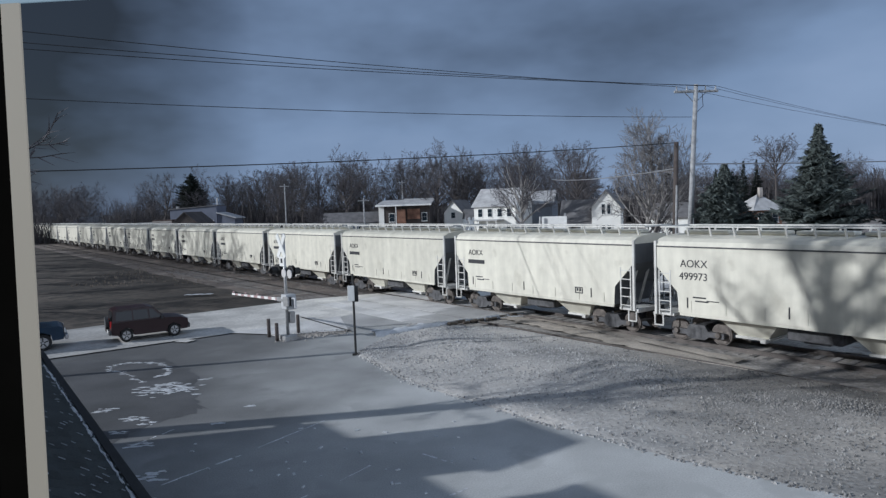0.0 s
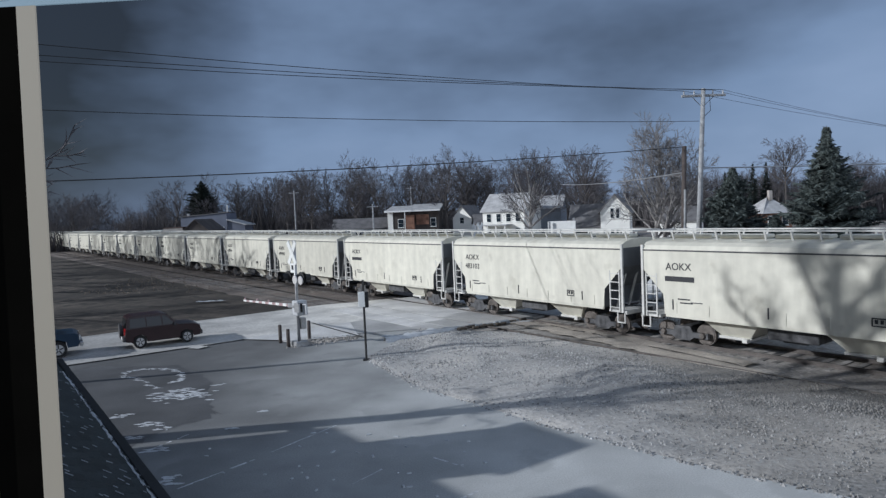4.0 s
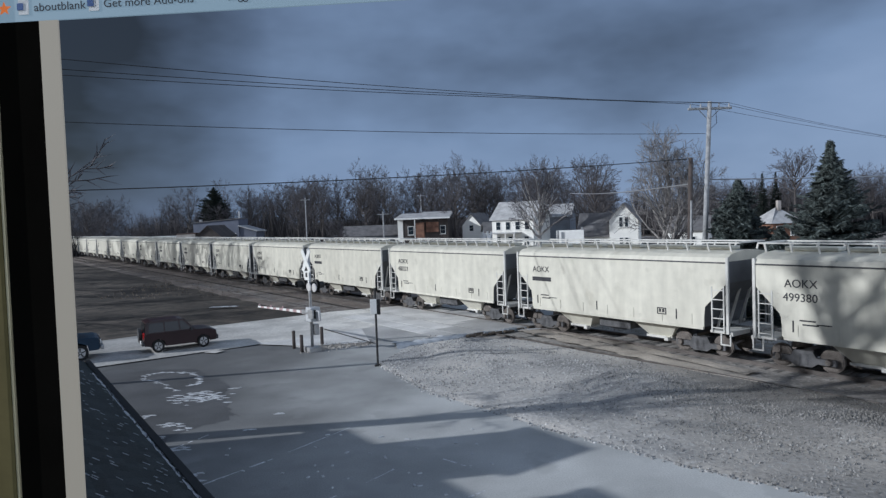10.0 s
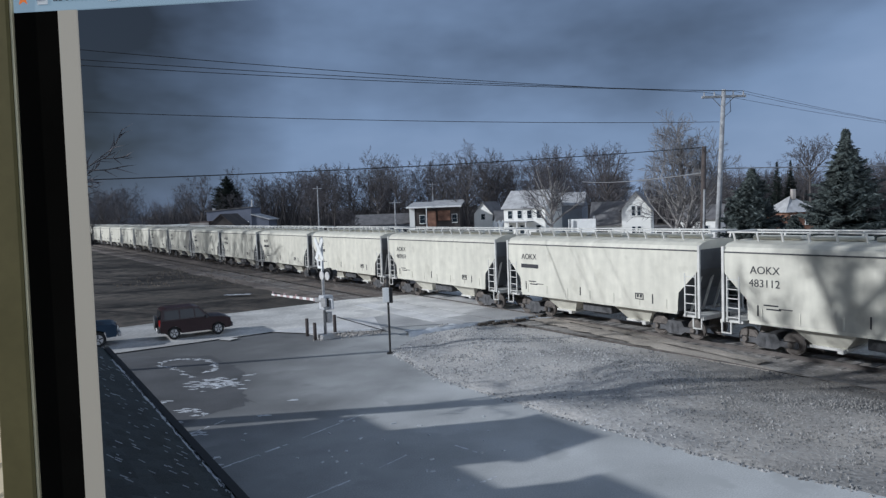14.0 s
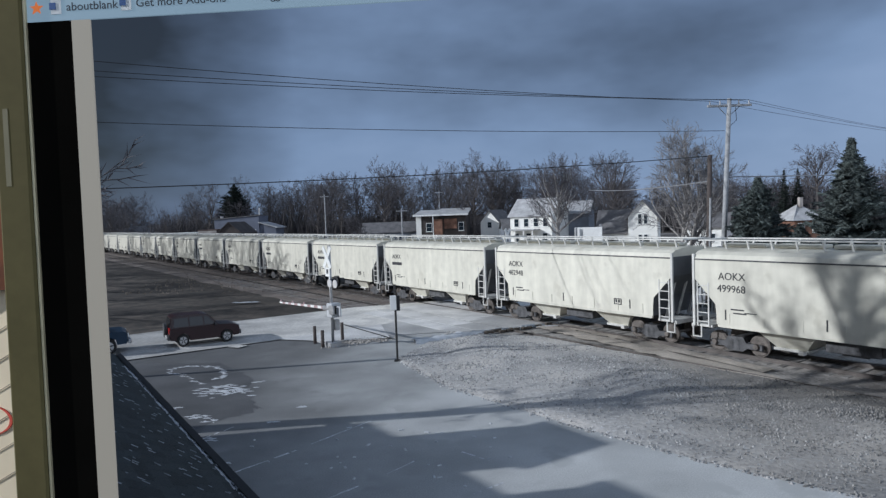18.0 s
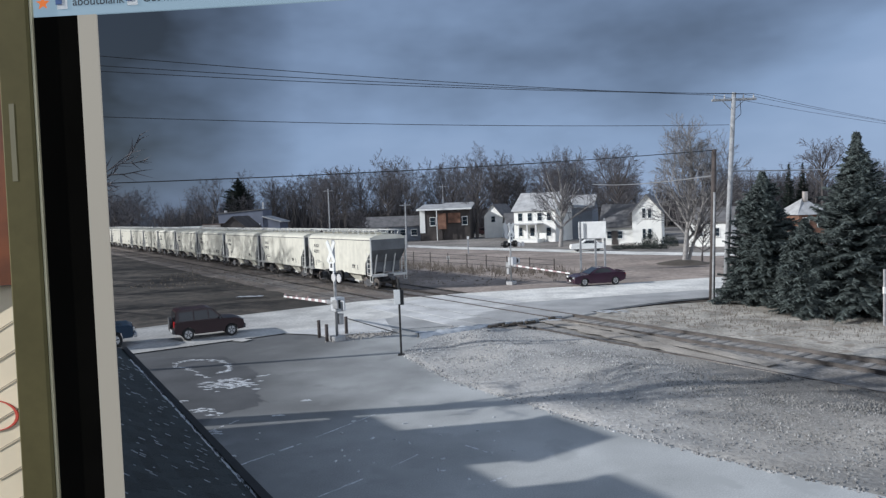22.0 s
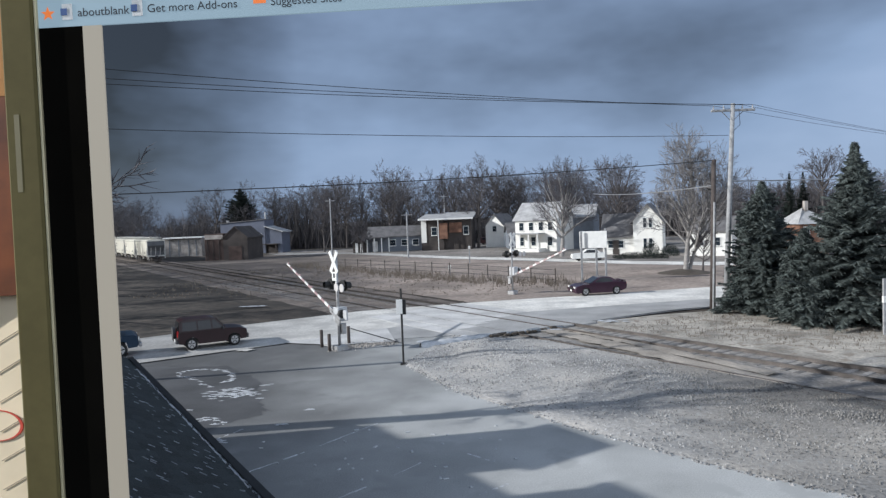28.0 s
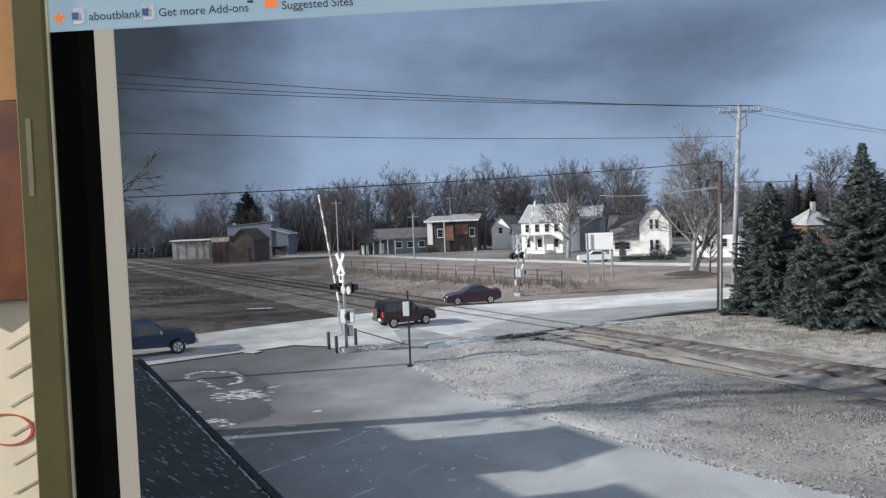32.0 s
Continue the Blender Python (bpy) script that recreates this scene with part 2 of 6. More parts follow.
M_TRUCK = mat("grimy_bogie_iron", (0.10, 0.10, 0.104), 0.7, 0.3, scale=4, vary=0.4)
M_WHEEL = mat("rolled_wheel_steel", (0.17, 0.15, 0.135), 0.45, 0.5, scale=4, vary=0.3)
M_BLACK = mat("black_lettering", (0.035, 0.035, 0.04), 0.7, vary=0.1, bump=0)
M_POLE = mat("silvered_pole_wood", (0.34, 0.345, 0.35), 0.85, scale=3, vary=0.25, fine=30)
M_POLE_DARK = mat("creosoted_pole_wood", (0.078, 0.064, 0.058), 0.85, scale=3, vary=0.3, fine=30)
M_WIRE = mat("dark_cable", (0.02, 0.02, 0.022), 0.6, vary=0.1, bump=0)
M_STEEL = mat("galvanised_steel", (0.42, 0.42, 0.42), 0.45, 0.5, scale=5, vary=0.2)
M_WHITE = mat("white_paint", (0.78, 0.78, 0.75), 0.6, scale=1.5, vary=0.08, fine=20)
M_RED = mat("red_stripe", (0.40, 0.28, 0.275), 0.5, vary=0.15)
M_MATT_BLACK = mat("matt_black_metal", (0.02, 0.02, 0.02), 0.6, vary=0.2)
M_GLASS = glass("dark_window_glass")
M_BARK = mat("grey_brown_bark", (0.088, 0.078, 0.074), 0.95, scale=4, vary=0.3, fine=30)
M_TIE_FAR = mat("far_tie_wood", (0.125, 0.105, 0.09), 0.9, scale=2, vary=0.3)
M_DEAD = mat("dry_weeds", (0.22, 0.185, 0.148), 0.95, scale=1.0, vary=0.35)
M_BARK_PALE = mat("pale_grey_bark", (0.30, 0.285, 0.27), 0.95, scale=4, vary=0.3, fine=30)
M_TWIG = mat("winter_twigs", (0.098, 0.092, 0.098), 0.95, scale=2, vary=0.3)
M_TWIG_PALE = mat("pale_winter_twigs", (0.205, 0.195, 0.19), 0.95, scale=2, vary=0.3)
M_THICKET = mat("dark_thicket", (0.082, 0.075, 0.076), 0.95, scale=0.1, vary=0.4)
# field colour also holds the screen's falloff, dimmer towards its left end
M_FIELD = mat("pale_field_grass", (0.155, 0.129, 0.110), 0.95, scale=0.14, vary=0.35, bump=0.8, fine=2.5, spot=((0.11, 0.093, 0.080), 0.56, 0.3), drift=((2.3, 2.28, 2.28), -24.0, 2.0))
M_PANEL = mat("worn_crossing_asphalt", (0.64, 0.63, 0.61), 0.85, scale=0.6, vary=0.2, bump=0.3, fine=25)
M_NEEDLE = mat("blue_green_spruce_needles", (0.095, 0.115, 0.108), 0.9, scale=2.5, vary=0.45, bump=0.2, fine=25, spot=((0.13, 0.156, 0.148), 0.56, 3.0), island=0.6)
M_PINE = mat("dark_pine_needles", (0.018, 0.028, 0.022), 0.9, scale=2, vary=0.4)


# ---- mesh helpers ----
class Shape:
    """Collects points and faces of one part."""

    def __init__(self):
        self.v, self.f = [], []

    def add(self, verts, faces):
        k = len(self.v)
        self.v += [tuple(p) for p in verts]
        self.f += [tuple(i + k for i in f) for f in faces]
        return self

    def box(self, x, y, z, sx, sy, sz, m=None):
        p = [Vector((x + sx * a / 2, y + sy * b / 2, z + sz * c / 2)) for c in (-1, 1) for b in (-1, 1) for a in (-1, 1)]
        if m is not None:
            p = [m @ q for q in p]
        return self.add(p, [(0, 2, 3, 1), (4, 5, 7, 6), (0, 1, 5, 4), (2, 6, 7, 3), (1, 3, 7, 5), (0, 4, 6, 2)])

    def tube(self, a, b, ra, rb=None, n=6, caps=True):
        a, b = Vector(a), Vector(b)
        rb = ra if rb is None else rb
        d = (b - a).normalized()
        s = d.orthogonal().normalized()
        t = d.cross(s)
        ring = [(s * math.cos(2 * math.pi * i / n) + t * math.sin(2 * math.pi * i / n)) for i in range(n)]
        faces = [(i, (i + 1) % n, n + (i + 1) % n, n + i) for i in range(n)]
        if caps:
            faces += [tuple(range(n - 1, -1, -1)), tuple(range(n, 2 * n))]
        return self.add([a + r * ra for r in ring] + [b + r * rb for r in ring], faces)

    def prism(self, outline, depth, m):
        """An outline in the xy plane, raised by depth along z, laid by m."""
        n = len(outline)
        p = [m @ Vector((x, y, 0)) for x, y in outline] + [m @ Vector((x, y, depth)) for x, y in outline]
        return self.add(p, [tuple(range(n - 1, -1, -1)), tuple(range(n, 2 * n))] + [(i, (i + 1) % n, n + (i + 1) % n, n + i) for i in range(n)])

    def mesh(self, name, material, bevel=0.0, smooth=False):
        me = bpy.data.meshes.new(name)
        me.from_pydata(self.v, [], self.f)
        if bevel:
            bm = bmesh.new()
            bm.from_mesh(me)
            bmesh.ops.bevel(bm, geom=bm.edges[:], offset=bevel, segments=1, affect="EDGES", clamp_overlap=True)
            bm.to_mesh(me)
            bm.free()
        me.update()
        if smooth:
            me.polygons.foreach_set("use_smooth", [True] * len(me.polygons))
        me.materials.append(material)
        return me


def part(name, shape, material, parent, label="", bevel=0.0, smooth=False, at=None):
    """Links a shape (or a mesh) as one part of a thing."""
    me = shape if isinstance(shape, bpy.types.Mesh) else shape.mesh(name, material, bevel, smooth)
    ob = new(name, me)
    ob.parent = parent
    if at is not None:
        ob.matrix_basis = at
    return tagged(ob, label)


def thing(name, label, category, m=None, group="", kind=""):
    ob = new(name)
    ob.empty_display_size = 0.2
    if m is not None:
        ob.matrix_basis = m
    return tagged(ob, label, category, group, kind)


def piece(name, shape, material, label, category, m=None, kind="", bevel=0.0, smooth=False, group=""):
    ob = new(name, shape.mesh(name, material, bevel, smooth))
    if m is not None:
        ob.matrix_basis = m
    return tagged(ob, label, category, group, kind)


def letters(text, size, depth=0.004):
    cu = bpy.data.curves.new("text", "FONT")
    cu.body, cu.size, cu.extrude, cu.align_x = text, size, depth, "LEFT"
    ob = bpy.data.objects.new("text", cu)
    me = bpy.data.meshes.new_from_object(ob)
    bpy.data.objects.remove(ob)
    bpy.data.curves.remove(cu)
    me.materials.clear()
    return me


def sheet(outline, z, name, material, label, category, thick=0.0):
    s = Shape()
    if thick:
        s.prism(outline, thick, Matrix.Translation((0, 0, z - thick)))
    else:
        s.add([(x, y, z) for x, y in outline], [tuple(range(len(outline)))])
    return piece(name, s, material, label, category, kind="structure")


# ---- track frame ----
TRACK_X, TRACK_Y = 9.937, 29.902
UX, UY = -0.56547, 0.82477  # along the rails, away from the camera
NX, NY = -0.82477, -0.56547  # across the rails, towards the camera
TRACK_TURN = math.degrees(math.atan2(UY, UX))


def on_track(s, lat, z=0.0):
    return Vector((TRACK_X + UX * s + NX * lat, TRACK_Y + UY * s + NY * lat, z))


RAIL_Z = 0.10


# ---- ground, road, tracks ----
def ground():
    s = Shape()
    r, n = 3500, 24
    s.add([(r * math.cos(2 * math.pi * i / n), 60 + r * math.sin(2 * math.pi * i / n), -0.10) for i in range(n)], [tuple(range(n))])
    piece("ground", s, M_GROUND, "flat brown winter grass and bare soil", "ground", kind="structure")
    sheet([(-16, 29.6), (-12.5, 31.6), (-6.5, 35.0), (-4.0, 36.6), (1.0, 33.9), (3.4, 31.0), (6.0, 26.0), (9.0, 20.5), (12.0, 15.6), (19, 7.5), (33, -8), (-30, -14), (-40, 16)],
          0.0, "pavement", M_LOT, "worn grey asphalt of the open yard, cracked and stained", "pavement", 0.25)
    far = [(-70, 8), (-30, 27.2), (-18.05, 35.9), (-12.6, 40.0), (-5.9, 44.3), (0, 46.2), (4.3, 47.2), (12, 48.7), (20.3, 50.6), (40, 54), (90, 60)]
    near = [(-64, 0.5), (-25, 22.6), (-14.2, 29.6), (-8.5, 33.2), (-2.6, 37.4), (2.0, 40.2), (6.8, 41.6), (13.9, 43.2), (20.6, 44.4), (41, 47.6), (91, 53)]
    s = Shape()
    k = len(far)
    s.add([(x, y, 0.05) for x, y in far] + [(x, y, 0.05) for x, y in near], [(i, k + i, k + i + 1, i + 1) for i in range(k - 1)])
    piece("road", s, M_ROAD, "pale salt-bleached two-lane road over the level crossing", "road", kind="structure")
    sheet([(-5.5, 31.6), (-4.5, 33.2), (1.87, 34.0), (6.6, 36.0), (10.5, 38.2), (13.9, 39.9), (16.6, 40.6), (20, 41.4), (20.6, 44.6), (6.8, 41.8), (2.0, 40.4), (-2.6, 37.6), (-7.5, 34.2)],
          0.046, "crossing_apron", M_XING, "grey asphalt apron beside the level crossing", "pavement", 0.1)


    sheet([(-8.4, 33.4), (-5.6, 32.3), (-2.7, 32.7), (-3.5, 36.9)], 0.054, "crossing_approach", M_PANEL, "pale concrete approach beside the signal", "pavement")


def gravel():
    rng = random.Random(3)
    s = Shape()
    edge = [(-2.0, 27.6), (0.0, 23.0), (3.2, 18.6), (6.0, 15.3), (8.2, 13.2), (16, 5.5), (24, -2)]
    out = [(0.2, 33.6), (4.6, 31.6), (8.0, 26.6), (11.0, 22.4), (13.6, 19.0), (21, 10), (29, 0)]
    rows, cols = 60, 34
    def along(line, t):
        t *= len(line) - 1
        i = min(int(t), len(line) - 2)
        a, b = Vector(line[i]), Vector(line[i + 1])
        return a.lerp(b, t - i)
    for i in range(rows):
        for j in range(cols):
            a, b = along(edge, i / (rows - 1)), along(out, i / (rows - 1))
            q = a.lerp(b, j / (cols - 1))
            f = j / (cols - 1)
            rise = 0.30 * math.exp(-((f - 0.62) / 0.2) ** 2) * (0.6 + 0.4 * math.sin(i * 0.37)) if i > 4 else 0.05
            z = 0.035 + rise + 0.04 * noise.noise(Vector((q.x * 0.9, q.y * 0.9, 0)))
            s.v.append((q.x, q.y, z if 0 < j else -0.02))
    s.f = [(i * cols + j, i * cols + j + 1, (i + 1) * cols + j + 1, (i + 1) * cols + j) for i in range(rows - 1) for j in range(cols - 1)]
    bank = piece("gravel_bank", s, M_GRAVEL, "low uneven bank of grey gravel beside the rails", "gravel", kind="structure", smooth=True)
    st = Shape()
    for _ in range(30000):
        i, j = rng.random() ** 0.8, rng.random()
        if rng.random() > 0.25 + 0.75 * math.exp(-((j - 0.62) / 0.24) ** 2) + (0.4 if i < 0.25 else 0):
            continue
        a, b = along(edge, i * 0.85), along(out, i * 0.85)
        q = a.lerp(b, j)
        f = j
        rise = 0.30 * math.exp(-((f - 0.62) / 0.2) ** 2) * (0.6 + 0.4 * math.sin(i * 0.85 * 59 * 0.37)) if i * 0.85 * 59 > 4 else 0.05
        z = 0.05 + rise
        r = rng.uniform(0.014, 0.042)
        p = [(q.x + r * rng.uniform(0.6, 1.3) * math.cos(t), q.y + r * rng.uniform(0.6, 1.3) * math.sin(t), z - 0.02) for t in (0.2, 1.7, 3.3, 4.8)]
        p.append((q.x + r * rng.uniform(-0.4, 0.4), q.y, z + r * rng.uniform(0.5, 1.0)))
        st.add(p, [(0, 1, 4), (1, 2, 4), (2, 3, 4), (3, 0, 4)])
    for _ in range(260):
        q = along(edge, rng.random() * 0.85)
        x, y, r = q.x + rng.gauss(0, 0.04), q.y + rng.gauss(0, 0.04), rng.uniform(0.03, 0.07)
        st.add([(x + r * math.cos(t), y + r * rng.uniform(0.6, 1.2) * math.sin(t), 0.0) for t in (0.2, 1.7, 3.3, 4.8)] + [(x, y, r * 0.8)], [(0, 1, 4), (1, 2, 4), (2, 3, 4), (3, 0, 4)])
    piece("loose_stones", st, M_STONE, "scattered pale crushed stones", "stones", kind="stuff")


def tracks():
    # ballast bed under both tracks
    lats = [-3.2, -2.0, -1.3, 0, 1.3, 2.4, 3.2, 3.9, 5.4, 6.6]
    zs = [-0.12, -0.06, -0.05, -0.05, -0.05, -0.06, -0.05, -0.05, -0.05, -0.11]
    c = len(lats)
    for st, surface, what in ((list(range(-90, 17, 2)), M_BALLAST, "rust-stained ballast bed of two railway tracks"), (list(range(16, 60, 2)) + list(range(60, 700, 20)), M_BALLAST_FAR, "darker brown bed of the railway beyond the crossing")):
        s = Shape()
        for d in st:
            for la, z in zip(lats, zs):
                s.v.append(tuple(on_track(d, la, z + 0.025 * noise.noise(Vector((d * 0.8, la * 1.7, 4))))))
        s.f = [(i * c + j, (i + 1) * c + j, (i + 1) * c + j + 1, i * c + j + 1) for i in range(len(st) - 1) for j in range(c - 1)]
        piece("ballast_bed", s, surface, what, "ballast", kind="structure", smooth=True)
    for lat, what in ((0.0, "worn main railway track with timber ties"), (3.95, "rusty siding track half sunk in dirt")):
        tr = thing("railway_track", what, "railway track", kind="structure")
        for side in (-0.75, 0.75):
            sunk = 0.0 if lat == 0 else (0.05 if side < 0 else 0.13)
            for d0, d1, steel in ((-90, 17, M_RAIL), (17.002, 700, M_RAIL_SHADE)):
                r = Shape()
                a, b = on_track(d0, lat + side, 0), on_track(d1, lat + side, 0)
                for w, z0, z1 in ((0.14, -0.045 - sunk, -0.015 - sunk), (0.03, -0.015 - sunk, 0.06 - sunk), (0.075, 0.06 - sunk, RAIL_Z - sunk)):
                    off = Vector((NX, NY, 0)) * (w / 2)
                    p = [a - off, a + off, b + off, b - off]
                    r.add([(q.x, q.y, z0) for q in p] + [(q.x, q.y, z1) for q in p], [(0, 1, 5, 4), (1, 2, 6, 5), (2, 3, 7, 6), (3, 0, 4, 7), (4, 5, 6, 7)])
                part("rail", r, steel, tr)
        tie = Shape().box(0, 0, 0, 0.23, 2.6, 0.12).mesh("tie", M_TIE, 0.015)
        rng = random.Random(int(lat))
        for k in range(150):
            d = -30 + k * 0.56
            if 6.2 < d < 18.8:
                continue
            part("tie", tie, M_TIE, tr, at=Matrix.Translation(on_track(d, lat + rng.uniform(-0.05, 0.05), -0.10 + rng.uniform(0, 0.018) - (0.012 if lat else 0))) @ pose(0, 0, 0, 0, 0, TRACK_TURN + rng.uniform(-1.2, 1.2)))
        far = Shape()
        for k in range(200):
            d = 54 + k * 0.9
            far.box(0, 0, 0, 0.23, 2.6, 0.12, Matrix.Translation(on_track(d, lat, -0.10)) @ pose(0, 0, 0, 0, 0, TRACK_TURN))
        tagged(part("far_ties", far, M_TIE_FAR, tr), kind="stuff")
    # crossing panels between and beside the rails
    for k, (la, w) in enumerate(((0.0, 1.40), (-1.45, 1.29), (1.45, 1.29), (3.95, 1.40), (2.625, 1.05), (5.3, 1.1))):
        cut = 11.6 - 0.42 * la
        for d0, d1, surface in ((6.6 + 0.25 * la, cut - 0.002, M_XING), (cut + 0.002, 18.6 - 0.1 * la, M_PANEL)):
            p = Shape()
            a, b = on_track(d0, la), on_track(d1, la)
            mid, ln = (a + b) / 2, (b - a).length
            p.box(0, 0, 0, ln, w, 0.09, Matrix.Translation((mid.x, mid.y, 0.013)) @ pose(0, 0, 0, 0, 0, TRACK_TURN))
            piece("crossing_panel", p, surface, "worn crossing panel laid level with the rails", "crossing panel", kind="structure")


# ---- the train ----
CAR_PITCH = 12.55


def hopper_car():
    """Two-bay covered hopper wagon; local x along the rails, z from the rail's top."""
    car = thing("hopper_wagon", "cream-grey two-bay covered hopper wagon on black bogies", "rail wagon", group="wagons of the freight train")
    curve = [(5.85, 2.98), (5.54, 2.66), (5.20, 2.31), (4.90, 2.00), (4.86, 1.62), (4.85, 1.22)]
    side = [(-x, z) for x, z in curve] + curve[::-1] + [(5.85, 3.78), (-5.85, 3.78)]
    s = Shape()
    n = len(side)
    rows = []
    for y in (1.52, -1.52):
        rows.append([len(s.v) + i for i in range(n)])
        s.v += [(x, y, z) for x, z in side]
    s.f += [tuple(reversed(rows[0])), tuple(rows[1])]
    s.f.append((rows[0][5], rows[0][6], rows[1][6], rows[1][5]))
    # rounded roof
    arch = [(1.52, 3.78), (1.44, 3.93), (1.22, 4.05), (0.7, 4.13), (0, 4.16), (-0.7, 4.13), (-1.22, 4.05), (-1.44, 3.93), (-1.52, 3.78)]
    k = len(s.v)
    s.v += [(5.85, y, z) for y, z in arch] + [(-5.85, y, z) for y, z in arch]
    m = len(arch)
    s.f += [(k + i, k + i + 1, k + m + i + 1, k + m + i) for i in range(m - 1)]
    s.f += [tuple(range(k + m - 1, k - 1, -1)), tuple(range(k + m, k + 2 * m))]
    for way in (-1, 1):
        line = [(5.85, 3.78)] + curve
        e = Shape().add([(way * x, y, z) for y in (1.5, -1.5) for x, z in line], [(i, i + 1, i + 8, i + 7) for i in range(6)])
        part("end_sheet", e, M_CAR_END, car, "sloped end sheet, its grey deepened for shade between wagons")
    body = part("body", s, M_CAR_BODY, car, "cream-grey welded steel body with sloped ends")
    seam = Shape()
    for y in (1.525, -1.525):
        seam.box(0, y, 3.74, 11.7, 0.03, 0.05)
    part("roof_seam", seam, M_TRUCK, car, "dark roof seam line")
    sill = Shape()
    for y in (1.47, -1.47):
        sill.box(0, y, 1.17, 9.6, 0.09, 0.13)
        for x in (-2.9, -1.45, 0.0, 1.45, 2.9, 4.3, -4.3):
            sill.box(x, y * 1.033, 1.48, 0.05, 0.04, 0.42)
    part("side_sill", sill, M_CAR_BODY, car)
    for x, z, w, h in ((-3.6, 1.62, 0.045, 0.4), (0.6, 1.62, 0.045, 0.4), (4.45, 1.62, 0.045, 0.4), (3.4, 1.75, 0.5, 0.03)):
        part("side_stencil", Shape().box(x, 1.53, z, w, 0.02, h), M_BLACK, car, "small dark stencil block")
    box = Shape()
    for x, z, w, h in ((-2.9, 1.80, 0.42, 0.035), (-2.9, 1.56, 0.42, 0.035), (-3.1, 1.68, 0.035, 0.26), (-2.7, 1.68, 0.035, 0.26), (-2.98, 1.70, 0.09, 0.13), (-2.82, 1.70, 0.09, 0.13)):
        box.box(x, 1.53, z, w, 0.02, h)
    part("test_stencil", box, M_BLACK, car, "small dark framed stencil")
    for x in (-2.25, 2.25):
        h = Shape()
        top = [(-1.25, 1.3), (1.25, 1.3), (1.25, -1.3), (-1.25, -1.3)]
        bot = [(-0.55, 0.75), (0.55, 0.75), (0.55, -0.75), (-0.55, -0.75)]
        h.add([(x + a, b, 1.24) for a, b in top] + [(x + a, b, 0.46) for a, b in bot], [(0, 1, 5, 4), (1, 2, 6, 5), (2, 3, 7, 6), (3, 0, 4, 7), (7, 6, 5, 4)])
        hop = part("hopper_bay", h, M_CAR_BODY, car)
        part("outlet_gate", Shape().box(x, 0, 0.44, 1.3, 1.7, 0.1).box(x - 0.5, 0.95, 0.42, 0.2, 0.25, 0.14), M_CAR_WHITE, hop, "white outlet gate", 0.01)
    part("brake_rigging", Shape().box(0, 0.1, 0.86, 1.8, 1.9, 0.5).box(0, 0.6, 0.72, 0.9, 0.5, 0.4).box(3.3, 0, 0.86, 0.5, 1.6, 0.5).box(-3.3, 0, 0.86, 0.5, 1.6, 0.5), M_TRUCK, car, "black brake rigging under the body", 0.03)
    part("centre_sill", Shape().box(0, 0, 0.98, 12.2, 0.5, 0.3), M_TRUCK, car, bevel=0.02)
    rw = Shape()
    for y in (0.82, -0.82):
        rw.box(0, y, 4.47, 11.9, 0.22, 0.05)
        for i in range(13):
            x = -5.7 + i * 0.95
            rw.box(x, y * 1.2, 4.3, 0.06, 0.06, 0.34, Matrix.Translation((x, y * 1.2, 4.3)) @ pose(0, 0, 0, -22 if y > 0 else 22) @ Matrix.Translation((-x, -y * 1.2, -4.3)))
    for x in (-5.9, 5.9):
        rw.box(x, 0, 4.47, 0.25, 1.9, 0.05)
    part("roof_walk", rw, M_CAR_WHITE, car, "pale roof walk on short struts")
    for i in range(5):
        part("roof_hatch", Shape().box(-4.4 + i * 2.2, 0, 4.24, 1.9, 0.62, 0.14), M_CAR_BODY, car, bevel=0.03)
    for e in (-1, 1):
        pf = Shape().box(e * 5.55, 0, 1.08, 0.95, 2.95, 0.1).box(e * 5.98, 0, 1.05, 0.1, 2.95, 0.16)
        part("end_platform", pf, M_CAR_WHITE, car, "pale end sill platform", bevel=0.015)
        for y in (1.48, -1.48):
            part("corner_post", Shape().box(e * 5.86, y * 1.02, 2.5, 0.1, 0.09, 2.9), M_CAR_WHITE, car)
            la = Shape()
            for dx in (0.12, 0.62):
                la.box(e * (5.82 - dx), y * 1.02, 1.95, 0.05, 0.05, 1.75)
            for i in range(5):
                la.box(e * 5.45, y * 1.02, 1.25 + i * 0.36, 0.55, 0.04, 0.035)
            part("ladder", la, M_CAR_WHITE, car)
            part("stirrup_step", Shape().box(e * 5.75, y, 0.62, 0.42, 0.05, 0.05).box(e * 5.56, y, 0.83, 0.05, 0.05, 0.42).box(e * 5.94, y, 0.83, 0.05, 0.05, 0.42), M_CAR_WHITE, car)
        for y in (-0.8, 0.0, 0.8):
            part("end_stay", Shape().box(e * 5.3, y, 2.1, 0.08, 0.08, 2.4, Matrix.Translation((e * 5.3, y, 2.1)) @ pose(0, 0, 0, 0, e * 18, 0) @ Matrix.Translation((-e * 5.3, -y, -2.1))), M_CAR_WHITE, car)
        cp = Shape().box(e * 6.2, 0, 0.82, 0.55, 0.16, 0.2).box(e * 6.42, 0, 0.82, 0.22, 0.3, 0.28)
        part("coupler", cp, M_TRUCK, car, bevel=0.03)
        bg = Shape().box(e * 4.35, 0, 0.55, 0.35, 2.0, 0.28)
        for y in (0.98, -0.98):
            bg.prism([(-1.1, 0.28), (-1.1, 0.5), (-0.45, 0.5), (-0.32, 0.72), (0.32, 0.72), (0.45, 0.5), (1.1, 0.5), (1.1, 0.28), (0.5, 0.3), (0.3, 0.16), (-0.3, 0.16), (-0.5, 0.3)], 0.14,
                     Matrix.Translation((e * 4.35, y + 0.07, 0)) @ pose(0, 0, 0, 90))
